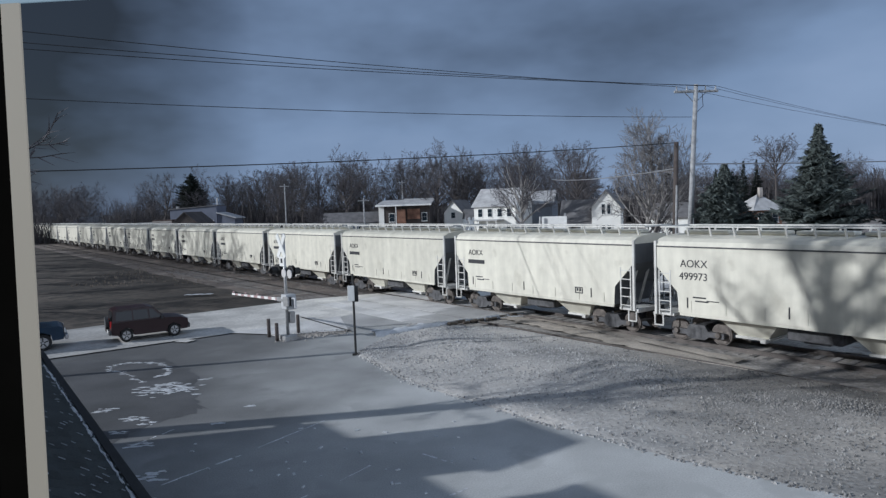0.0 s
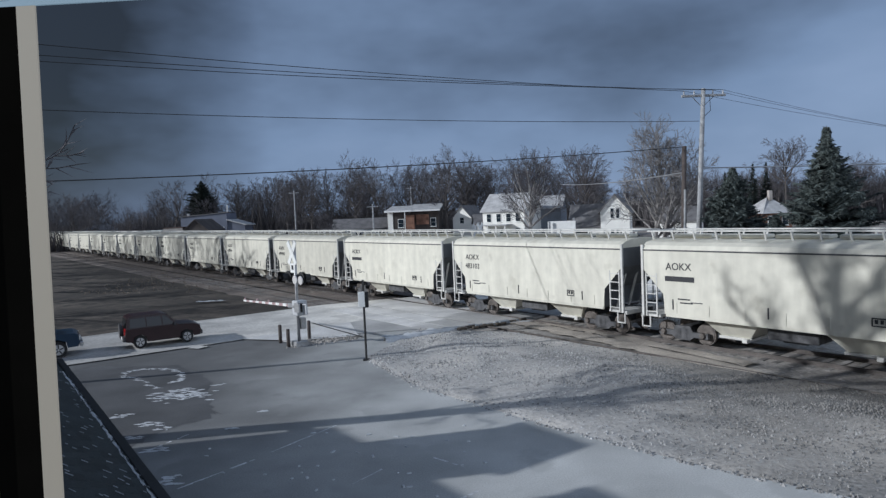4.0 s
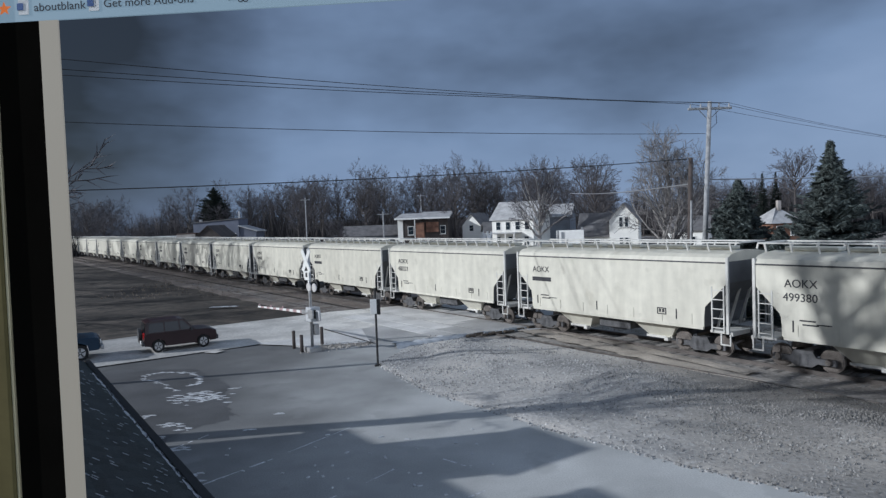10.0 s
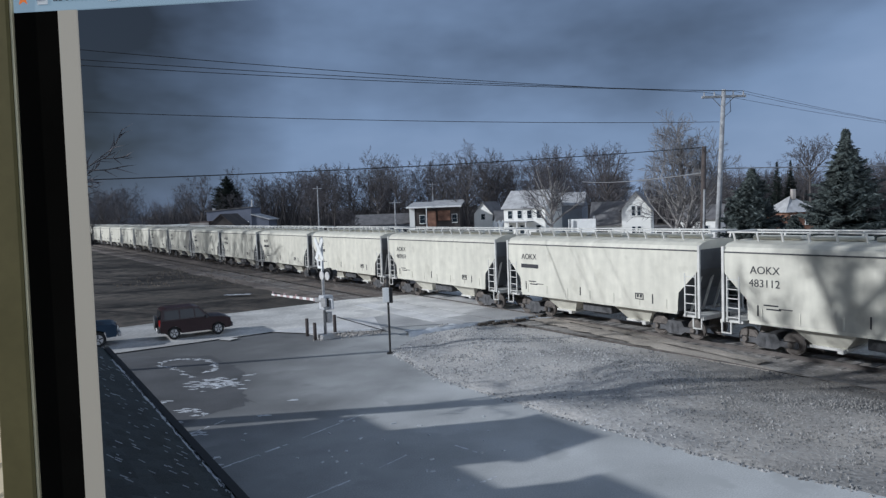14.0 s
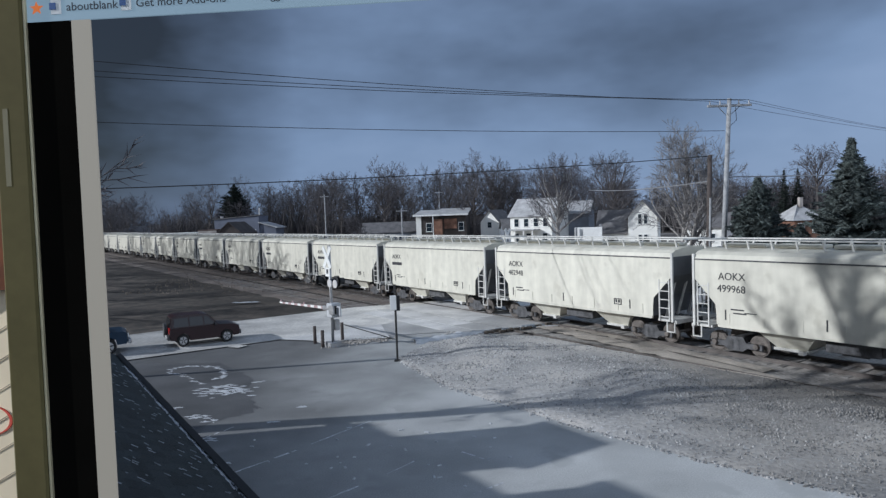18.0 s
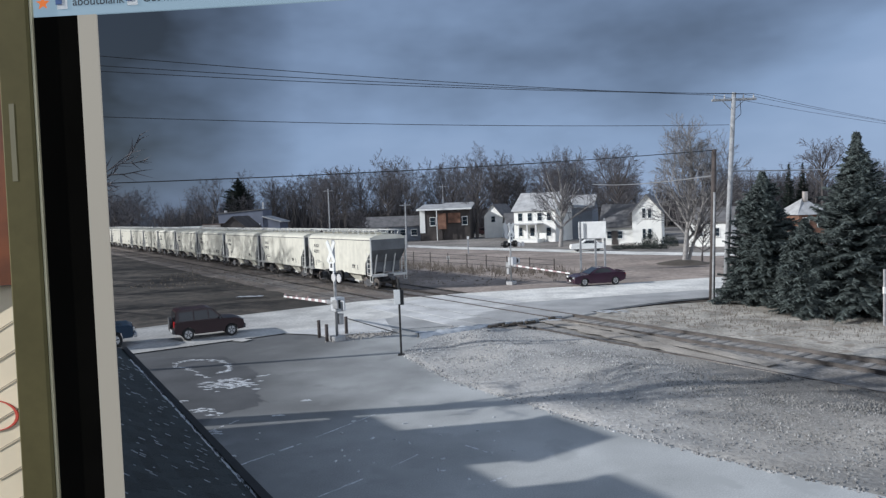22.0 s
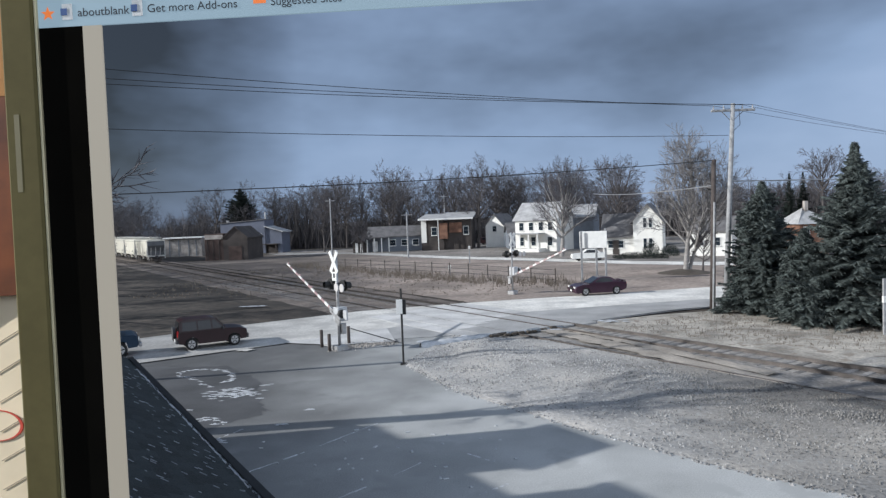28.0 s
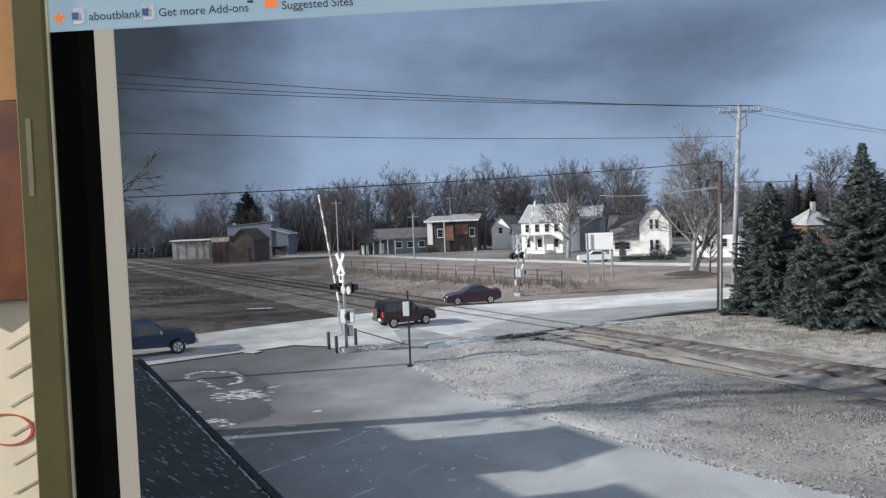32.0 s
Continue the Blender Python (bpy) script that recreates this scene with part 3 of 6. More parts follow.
            for dx in (-0.13, 0.13):
                bg.tube((e * 4.35 + dx, y, 0.24), (e * 4.35 + dx, y, 0.60), 0.10, n=8)
        bogie = part("bogie", bg, M_TRUCK, car, "black iron bogie")
        for dx in (-0.88, 0.88):
            axle = Shape().tube((e * 4.35 + dx, -1.08, 0.42), (e * 4.35 + dx, 1.08, 0.42), 0.07, n=8)
            for sg in (-1, 1):
                axle.tube((e * 4.35 + dx, sg * 1.05, 0.42), (e * 4.35 + dx, sg * 1.14, 0.42), 0.13, 0.10, 10)
            part("axle", axle, M_WHEEL, bogie)
            for y in (0.75, -0.75):
                w = Shape().tube((e * 4.35 + dx, y - 0.06, 0.42), (e * 4.35 + dx, y + 0.06, 0.42), 0.42, n=20)
                w.tube((e * 4.35 + dx, y - 0.085, 0.42), (e * 4.35 + dx, y - 0.055, 0.42), 0.36, 0.40, 20)
                w.tube((e * 4.35 + dx, y + 0.055, 0.42), (e * 4.35 + dx, y + 0.085, 0.42), 0.40, 0.36, 20)
                w.tube((e * 4.35 + dx, y - 0.10, 0.42), (e * 4.35 + dx, y + 0.10, 0.42), 0.13, n=10)
                part("wheel", w, M_WHEEL, bogie)
    return car


NUMBERS = {-1: "499973", -2: "499944", -3: "499949", -10: "463046", -14: "499380", -23: "482948", -24: "499968", -5: "483103", -9: "483123", -12: "480223", -17: "483059", -19: "483112", -25: "499967", -26: "482971"}
# seconds and how far the train has come along the rails
RUN = [(0, 0.60), (6, 96.25), (12, 192.3), (18, 288.9), (19, 304.9), (20, 321.2), (21, 336.9), (21.5, 345.3), (22.5, 361.0), (24, 384.4), (25.5, 405.3), (28, 439.5), (30, 475.5), (32, 513.5)]
CARS = {}


def train():
    first = hopper_car()
    mark = letters("AOKX", 0.40)
    mark.materials.append(M_BLACK)
    bar = Shape().box(0.66, 0.13, 0, 1.3, 0.2, 0.008)
    bar_mesh = bar.mesh("number_stencil", M_BLACK)
    small = Shape()
    for r in range(2):
        small.box(0.25 + 0.1 * r, -0.14 * r, 0, 0.55, 0.05, 0.006)
    small_mesh = small.mesh("data_stencil", M_BLACK)
    for m in range(-26, 22):
        c = first if m == -26 else copy_thing(first, Matrix.Identity(4))
        CARS[m] = c
        c.scale = (0.982, 1, 1)
    for m, c in CARS.items():
        face = Matrix.Translation((4.75, 1.53, 2.98)) @ pose(0, 0, 0, 90, 0, 180)
        part("reporting_mark", mark, M_BLACK, c, at=face)
        low = Matrix.Translation((4.8, 1.53, 2.5)) @ pose(0, 0, 0, 90, 0, 180)
        if m in NUMBERS:
            t = letters(NUMBERS[m], 0.40)
            t.materials.append(M_BLACK)
            part("wagon_number", t, M_BLACK, c, at=low)
        else:
            part("wagon_number", bar_mesh, M_BLACK, c, at=low)
        part("data_stencil", small_mesh, M_BLACK, c, at=Matrix.Translation((4.2, 1.53, 1.85)) @ pose(0, 0, 0, 90, 0, 180))
        if m == -26:
            tagged(c, "last cream-grey covered hopper wagon of the train")


# ---- poles, wires, crossing signals ----
def strand(points, r):
    s = Shape()
    d = Vector(points[-1]) - Vector(points[0])
    side = Vector((d.y, -d.x, 0)).normalized() * r
    up = Vector((0, 0, r))
    for p in points:
        s.v += [tuple(Vector(p) + o) for o in (side, up, -side, -up)]
    s.f = [(4 * i + j, 4 * i + (j + 1) % 4, 4 * i + 4 + (j + 1) % 4, 4 * i + 4 + j) for i in range(len(points) - 1) for j in range(4)]
    return s


def wire(points, name, label, r=0.02, material=None):
    return piece(name, strand(points, r), material or M_WIRE, label, "cable")


def sag(a, b, drop, n=24):
    a, b = Vector(a), Vector(b)
    return [a.lerp(b, i / n) - Vector((0, 0, drop * 4 * (i / n) * (1 - i / n))) for i in range(n + 1)]


def poles():
    p = thing("utility_pole", "tall silver-grey wooden utility pole with a crossarm", "utility pole", Matrix.Translation((16.55, 39.5, 0)))
    part("shaft", Shape().tube((0, 0, -0.1), (0.65, 0, 12.15), 0.17, 0.12, 12), M_POLE, p, smooth=True)
    part("crossarm", Shape().box(0.65, 0, 11.75, 2.6, 0.12, 0.14), M_POLE, p, bevel=0.02)
    for x in (-1.15, -0.55, 0.55, 1.15):
        part("insulator", Shape().tube((0.65 + x, 0, 11.8), (0.65 + x, 0, 12.05), 0.05, 0.03, 8), M_STEEL, p)
    for x in (-0.45, 0.45):
        part("arm_brace", Shape().tube((0.65 + x * 1.4, 0.08, 11.7), (0.62, 0.16, 11.1), 0.02, n=6), M_STEEL, p)
    part("drop_cable", Shape().tube((1.0, 0, 11.8), (1.05, 0, 10.9), 0.015).tube((1.05, 0, 10.9), (0.6, 0, 10.5), 0.015), M_WIRE, p)
    p = thing("utility_pole", "shorter dark creosoted wooden pole with a pale lower guard", "utility pole", Matrix.Translation((16.0, 40.1, 0)))
    part("shaft", Shape().tube((0, 0, -0.1), (0.25, 0, 8.95), 0.17, 0.13, 12), M_POLE_DARK, p, smooth=True)
    part("cable_guard", Shape().tube((-0.02, -0.2, 0), (0.16, -0.2, 6.4), 0.07, n=8), M_POLE, p)
    # pole beyond the yard at the road
    p = thing("utility_pole", "wooden utility pole beside the road", "utility pole", Matrix.Translation((-22.5, 24.75, 0)))
    part("shaft", Shape().tube((0, 0, -0.1), (0, 0, 13.7), 0.17, 0.12, 12), M_POLE, p, smooth=True)
    part("crossarm", Shape().box(0, 0, 12.75, 0.14, 2.6, 0.14), M_POLE, p, bevel=0.02)
    a = Vector((17.2, 39.5, 12.05))
    for off, dz in ((-1.15, 0), (0.55, 0), (1.15, 0)):
        wire(sag((a.x + off, a.y, a.z), (-22.5, 24.75 + off, 12.68 + (0.45 if off < 0 else 0) + (0.2 if off == 0.55 else 0)), 0.32), "power_cable", "dark overhead power line strung between poles", 0.015)
    for off in (-1.15, 0.55, 1.15):
        wire(sag((a.x + off, a.y, a.z), (80, 80 + off, 11.0), 0.9), "power_cable", "dark overhead power line strung between poles", 0.011)
    wire(sag((16.85, 39.5, 7.6), (70, 52, 8.2), 0.3), "phone_cable", "pale overhead telephone cable", 0.035, M_STEEL)
    wire(sag((16.9, 39.5, 10.3), (-22.5, 24.75, 10.6), 0.3), "phone_cable", "thin overhead telephone cable", 0.014)
    wire(sag((16.2, 40.1, 8.9), (-22.5, 24.75, 7.5), 0.3), "phone_cable", "thin overhead telephone cable", 0.022)
    wire(sag((16.2, 40.1, 7.4), (21.25, 95, 8.7), 0.3), "phone_cable", "pale service cable to a house", 0.035, M_STEEL)


def crossbuck_mast(base, turn, arm_turn, flip):
    m = thing("crossing_signal", "white crossing signal mast with crossbuck and paired flashing lights", "crossing signal", Matrix.Translation(base) @ pose(0, 0, 0, 0, 0, turn), group="signals of the level crossing")
    part("foundation", Shape().box(0, 0, 0.08, 0.6, 0.6, 0.3), M_STEEL, m, bevel=0.03)
    part("mast", Shape().tube((0, 0, 0.1), (0, 0, 4.75), 0.07, n=12), M_STEEL, m, smooth=True)
    for a in (35, -35):
        part("crossbuck_blade", Shape().box(0, 0, 0, 1.2, 0.03, 0.22, Matrix.Translation((0, -0.12 - (0.02 if a > 0 else 0.0), 4.2)) @ pose(0, 0, 0, 0, a + 20 * (1 if a > 0 else -1), 0)), M_WHITE, m, "white crossbuck blade")
    part("track_count_plate", Shape().box(0, -0.12, 3.52, 0.42, 0.03, 0.42), M_WHITE, m, "white plate with a dark mark")
    part("plate_mark", Shape().box(0, -0.14, 3.55, 0.16, 0.01, 0.2), M_BLACK, m)
    part("light_bar", Shape().box(0, 0, 3.1, 1.5, 0.06, 0.08), M_MATT_BLACK, m)
    for x in (0.62, 1.12):
        part("lens_disc", Shape().tube((x, -0.36, 3.05), (x, -0.40, 3.05), 0.19, n=18), M_LENS, m, "pale round signal face")
    for x in (-0.6, 0.6):
        for y in (-1, 1):
            hood = part("signal_hood", Shape().tube((x, y * 0.06, 3.1), (x, y * 0.36, 3.1), 0.16, 0.15, 14, False).tube((x, y * 0.05, 3.1), (x, y * 0.07, 3.1), 0.27, n=18), M_MATT_BLACK, m, "black round light shield")
            part("lens", Shape().tube((x, y * 0.07, 3.1), (x, y * 0.10, 3.1), 0.15, n=16), M_LENS, hood, "pale round lens")
    part("gate_motor", Shape().box(0.2, 0, 1.74, 0.5, 0.5, 0.66), M_BOX, m, "pale grey gate mechanism box", 0.03)
    part("crank_cover", Shape().tube((0.46, -0.1, 1.78), (0.62, -0.1, 1.78), 0.2, n=16), M_MATT_BLACK, m, "dark round crank cover")
    part("counterweight", Shape().box(0.86, -0.1, 1.74, 0.34, 0.08, 0.46), M_BOX, m, "pale counterweight plate", 0.02)
    part("junction_box", Shape().box(0.0, 0.2, 1.0, 0.3, 0.25, 0.5), M_STEEL, m, bevel=0.02)
    return m


M_BOX = mat("pale_grey_enamel", (0.50, 0.51, 0.52), 0.6, scale=3, vary=0.12)
M_LENS = mat("pale_lens", (0.62, 0.60, 0.58), 0.25, vary=0.1, bump=0)


def gate(pivot, way, length):
    """Striped barrier arm; local x runs along the arm from its pivot."""
    g = thing("barrier_arm", "red and white striped crossing barrier arm", "barrier", group="barriers of the level crossing")
    g.matrix_basis = Matrix.Translation(pivot) @ pose(0, 0, 0, 0, 0, way)
    n = 14
    for i in range(n):
        a, b = 0.25 + (length - 0.25) * i / n, 0.25 + (length - 0.25) * (i + 1) / n
        w = 0.13 - 0.05 * i / n
        part("stripe", Shape().box((a + b) / 2, 0, 0, b - a, 0.05, w), M_WHITE if i % 2 else M_RED, g)
    part("arm_bracket", Shape().box(0.1, 0, 0, 0.7, 0.14, 0.2), M_STEEL, g, bevel=0.02)
    part("counterweight", Shape().box(-0.75, 0.15, -0.05, 0.5, 0.08, 0.4).box(-0.3, 0.15, 0, 0.9, 0.05, 0.1), M_STEEL, g, "grey counterweight", 0.02)
    for f in (0.45, 0.7, 0.97):
        part("arm_lamp", Shape().tube((length * f, -0.03, 0.1), (length * f, 0.03, 0.1), 0.06, n=10), M_RED, g)
    return g


# ---- trees ----
def bare_tree_meshes(seed, height, width, clear=0.25, limbs=13, trunk=0.016, stems=1, thick=1.0, low=(), rise=(20, 50)):
    """Trunk and limbs as one mesh, fine twigs as another, for a tree that stands at the origin."""
    rng = random.Random(seed)
    wood, twig = Shape(), Shape()
    segs, kids = (7, 6, 4, 2), (0, 8, 6, 5)

    def branch(p, d, length, r, level):
        n = segs[level]
        pts = [p]
        for k in range(n):
            bend = 0.08 if level == 0 else 0.23
            d = (d + Vector((rng.uniform(-1, 1), rng.uniform(-1, 1), rng.uniform(-0.7, 1.0))) * bend + Vector((0, 0, 0.05 if level == 1 else 0))).normalized()
            e = pts[-1] + d * length / n
            r0, r1 = r * (1 - 0.8 * k / n), r * (1 - 0.8 * (k + 1) / n)
            (wood if level < 2 else twig).tube(pts[-1], e, max(r0, 0.010 * thick), max(r1, 0.007 * thick), (9, 5, 3, 3)[level], False)
            pts.append(e)
        if level == 0:
            return pts
        for j in range(kids[level]):
            f = 0.22 + 0.78 * (j + rng.random()) / kids[level]
            i = min(int(f * n), n - 1)
            q = pts[i].lerp(pts[i + 1], f * n - i)
            w = (pts[i + 1] - pts[i]).normalized()
            side = w.orthogonal().normalized()
            side.rotate(Matrix.Rotation(rng.uniform(0, 6.28), 3, w))
            go = (w + side * rng.uniform(0.6, 1.25) + Vector((0, 0, 0.10))).normalized()
            ln = length * rng.uniform(0.34, 0.6) * (1.15 - 0.5 * f)
            if level < 3:
                branch(q, go, ln, r * 0.42 * (1.1 - 0.6 * f), level + 1)
            else:
                c = go.orthogonal().normalized() * 0.012 * thick
                twig.add([q - c, q + c, q + go * ln * 1.3], [(0, 1, 2)])

    top = max(0.66, clear + 0.22)
    for st in range(stems):
        lean = Vector((rng.uniform(-0.05, 0.05) + 0.22 * st, rng.uniform(-0.04, 0.04), 1)).normalized()
        tall = height * (1 - 0.15 * st)
        pts = branch(Vector((0.25 * st, 0, -0.2)), lean, tall * top, height * trunk * (1 - 0.3 * st), 0)
        turn = rng.uniform(0, 6.28)
        for i in range(limbs):
            f = (i + rng.random() * 0.8) / limbs
            z = tall * (clear + (top - clear) * f)
            k = min(int(z / (tall * top) * 7), 6)
            q = pts[k].lerp(pts[k + 1], min(1.0, z / (tall * top) * 7 - k))
            up = radians(rise[0] + rise[1] * f + rng.uniform(-10, 10))
            a = turn + 2.4 * i + rng.uniform(-0.4, 0.4)
            ln = min(width * 0.5 / math.cos(up), (tall * 1.0 - z) / math.sin(up)) * rng.uniform(0.72, 1.0)
            branch(q, Vector((math.cos(a) * math.cos(up), math.sin(a) * math.cos(up), math.sin(up))), ln, height * trunk * (0.5 - 0.28 * f), 1)
    for z, a, up, ln in low:
        branch(Vector((0, 0, z)), Vector((math.cos(a) * math.cos(up), math.sin(a) * math.cos(up), math.sin(up))), ln, 0.09, 1)
    return wood, twig


def bare_tree(name, label, m, seed, height, width, clear=0.25, limbs=13, trunk=0.016, bark=None, twigs=None, stems=1, group="", thick=1.0, low=(), rise=(20, 50)):
    t = thing(name, label, "tree", m, group)
    wood, twig = bare_tree_meshes(seed, height, width, clear, limbs, trunk, stems, thick, low, rise)
    part("trunk", wood, bark or M_BARK, t, smooth=True)
    part("crown", twig, twigs or M_TWIG, t, "bare leafless branches and twigs")
    return t


def spruce(name, label, m, seed, height, radius, material, density=1.0, taper=0.9):
    t = thing(name, label, "tree", m, group="evergreens")
    rng = random.Random(seed)
    part("trunk", Shape().tube((0, 0, -0.1), (0, 0, height), height * 0.022, 0.015, 8), M_BARK, t)
    limb, leaf = Shape(), Shape()
    z = 0.25
    while z < height - 0.1:
        f = z / height
        reach = radius * (1 - f) ** taper * min(1.0, (1 - f) / 0.3) ** 0.4 * (0.9 + 0.2 * rng.random()) + 0.05
        n = max(5, int((5 + 8 * (1 - f)) * density))
        for i in range(n):
            a = rng.uniform(0, 6.28)
            ln = reach * rng.uniform(0.72, 1.1) * (0.9 + 0.55 * noise.noise(Vector((1.6 * math.cos(a), 1.6 * math.sin(a), z * 0.7 + seed * 9))))
            droop = rng.uniform(-0.34, 0.16) + 0.55 * f
            tip = Vector((math.cos(a) * ln, math.sin(a) * ln, z + ln * droop))
            base = Vector((0, 0, z + 0.05))
            limb.tube(base, tip, 0.02, 0.006, 3, False)
            k = max(4, int(ln * 12 * density))
            across = Vector((-math.sin(a), math.cos(a), 0))
            for j in range(k):
                g = 0.18 + 0.82 * (j + rng.random()) / k
                c = base.lerp(tip, g)
                w = (0.20 + 0.26 * (1 - g)) * min(1.0, 0.4 + reach * 0.4)
                for sgn in (-1, 1):
                    end = c + across * sgn * w * rng.uniform(0.6, 1.2) + (tip - base).normalized() * w * rng.uniform(0.3, 0.9) + Vector((0, 0, rng.uniform(-0.16, 0.06)))
                    wd = Vector((0, 0, rng.uniform(0.035, 0.08))) + (tip - base).normalized() * 0.05
                    leaf.add([c - wd * 0.5, c + wd * 0.5, end], [(0, 1, 2)])
                    leaf.add([c + across * 0.03, c - across * 0.03, end + Vector((0, 0, -0.08))], [(0, 1, 2)])
        z += height * 0.018 * (1.25 - 0.5 * f) / max(0.6, density)
    part("branchwork", limb, M_BARK, t)
    part("needles", leaf, material, t, "dense drooping needle sprays")
    return t


def trees():
    at = lambda x, y: Matrix.Translation((x, y, 0))
    spruce("spruce_tree", "broad blue-green spruce beside the utility poles", at(18.05, 37.9), 1, 7.5, 2.75, M_NEEDLE, 1.5, 0.66)
    spruce("spruce_tree", "tall blue-green spruce with branches down to the ground", at(20.45, 33.2), 2, 9.1, 3.75, M_NEEDLE, 1.4, 0.85)
    spruce("spruce_tree", "lower bushy blue-green spruce between taller ones", at(18.3, 34.0), 3, 4.9, 1.7, M_NEEDLE, 1.5, 0.7)
    spruce("spruce_tree", "spruce at the end of an evergreen row", at(24.2, 31.4), 4, 6.8, 3.2, M_NEEDLE, 1.2)
    spruce("pine_tree", "wide dark pine rising behind a workshop roof", at(-50.3, 165), 5, 15.4, 6.2, M_PINE, 1.6, 0.55)
    for x, y, h in ((56.8, 110, 11.4), (59.6, 111, 11.6), (53.5, 113, 10.2)):
        spruce("pine_tree", "dark distant pine behind the houses", at(x, y), 6, h, 2.3, M_PINE, 1.0)
    bare_tree("yard_tree", "large pale bare tree with upswept limbs on a low mound", at(22.9, 63.7), 11, 12.8, 9.6, 0.17, 15, 0.021, M_BARK_PALE, M_TWIG_PALE, 2, thick=1.7, rise=(46, 30))
    bare_tree("yard_tree", "small bare ornamental tree beside a larger one", at(24.5, 63.6), 12, 4.0, 3.2, 0.3, 10, 0.03)
    bare_tree("yard_tree", "bare tree standing before a white house", at(16.6, 95.5), 17, 12.6, 9.6, 0.2, 20, 0.028, M_BARK_PALE, M_TWIG, thick=1.7, rise=(38, 36))
    bare_tree("yard_tree", "bare tree with a wide dark crown behind roofs", at(28.5, 108), 14, 14, 10.5, 0.25, 18, 0.03, thick=1.8)
    bare_tree("yard_tree", "thin bare tree over the evergreens", at(53.6, 95), 15, 14.0, 7.0, 0.55, 11, 0.02, M_BARK, M_TWIG, thick=1.7, rise=(36, 36))
    bare_tree("yard_tree", "large bare tree standing beside the yard", at(-15.6, 18.4) @ pose(0, 0, 0, 5, 0, 0), 16, 19.0, 8.5, 0.6, 12, 0.024, thick=1.9, low=((5.9, 0.05, 0.22, 5.9), (6.8, -0.10, 0.24, 5.7), (5.2, 0.12, 0.24, 5.8), (7.6, 0.02, 0.14, 5.6)))
    for x, y, h, w in ((2.0, 141.3, 14.5, 7.5), (6.5, 132, 17.0, 7.5), (10.3, 139.6, 17.6, 8.0), (12.6, 140.4, 15.5, 8), (-12, 150, 17.2, 8.5), (-16.2, 127.1, 6.0, 4.5), (-25.5, 140, 12.5, 7.5), (24, 135, 17, 9), (33, 132, 15.5, 9)):
        bare_tree("yard_tree", "tall bare tree between the houses of the back street", at(x, y), int(40 + x), h, w, 0.3, 14, 0.02, group="trees among the houses", thick=2.2)
    # the woods behind the houses
    kinds = [bare_tree("woodland_tree", "bare grey-brown tree of the wood behind the houses", at(-60 + 7 * k, 172 + 5 * k), 20 + k, 16, 8.5 + k, 0.3, 11, 0.024, group="trees of the far wood", thick=2.2) for k in range(5)]
    rng = random.Random(8)
    for i in range(118):
        x = -108 + 225 * (i + rng.uniform(-0.8, 0.8)) / 118
        y = rng.uniform(152, 205)
        e = x * 170 / y
        tall = 15.0 if e < -62 else (14.0 + (e + 62) * 0.06 if e < -35 else (18.8 if e < 33 else (18.8 - (e - 33) * 0.33 if e < 52 else 12.5)))
        sc = (5.4 + (tall * 0.9 - 5.4) * y / 170) / 16 * rng.uniform(0.74, 1.04)
        if abs(e + 71) < 6:
            sc *= 0.7
        c = copy_thing(rng.choice(kinds), Matrix.Identity(4))
        c.matrix_basis = at(x, y) @ pose(0, 0, 0, 0, 0, rng.uniform(0, 360)) @ Matrix.Diagonal((sc, sc, sc, 1))
    # the wood comes nearer behind the spruces
    for i in range(22):
        x, y, sc = 55 + 2.9 * i + rng.uniform(-1.5, 1.5), rng.uniform(128, 145), rng.uniform(0.62, 0.8)
        c = copy_thing(rng.choice(kinds), Matrix.Identity(4))
        c.matrix_basis = at(x, y) @ pose(0, 0, 0, 0, 0, rng.uniform(0, 360)) @ Matrix.Diagonal((sc, sc, sc, 1))
    # unseen trees added west of the line, to shade track and field
    for x, y, h in ((-36, 44, 11), (-40, 52, 13), (-45.5, 60, 15), (-50, 67, 17), (-55, 75, 18), (-58, 80, 17), (-62, 86, 18), (-66, 94, 19), (-71, 102, 18), (-77, 112, 19), (-85, 124, 18)):
        c = copy_thing(rng.choice(kinds), Matrix.Identity(4))
        tagged(c, "unseen bare tree added west of the line for its shade", "tree", "trees west of the line")
        c.matrix_basis = at(x, y) @ pose(0, 0, 0, 0, 0, rng.uniform(0, 360)) @ Matrix.Diagonal((h / 16 * 1.15, h / 16 * 1.15, h / 16, 1))
    # undergrowth of the wood, weeds of the field
    s, weeds = Shape(), Shape()
    for i in range(42000):
        x, y = rng.uniform(-130, 125), rng.uniform(158, 235)
        h = (rng.uniform(3.5, 7.5) + 4.5 * rng.random() ** 2.0) * (0.8 + 0.75 * noise.noise(Vector((x * 0.07, y * 0.03, 2))))
        a = rng.uniform(0, 6.28)
        top = Vector((x + rng.uniform(-0.35, 0.35) * h, y, h))
        w = Vector((math.cos(a), math.sin(a), 0)) * rng.uniform(0.05, 0.2)
        s.add([Vector((x, y, 0)) - w, Vector((x, y, 0)) + w, top], [(0, 1, 2)])
    for i in range(7000):
        x, y = rng.uniform(52, 125), rng.uniform(130, 152)
        h = rng.uniform(6.0, 10.0) * (0.85 + 0.5 * noise.noise(Vector((x * 0.11, y * 0.03, 2))))
        a = rng.uniform(0, 6.28)
        w = Vector((math.cos(a), math.sin(a), 0)) * rng.uniform(0.08, 0.22)
        s.add([Vector((x, y, 0)) - w, Vector((x, y, 0)) + w, Vector((x + rng.uniform(-0.3, 0.3) * h, y, h))], [(0, 1, 2)])
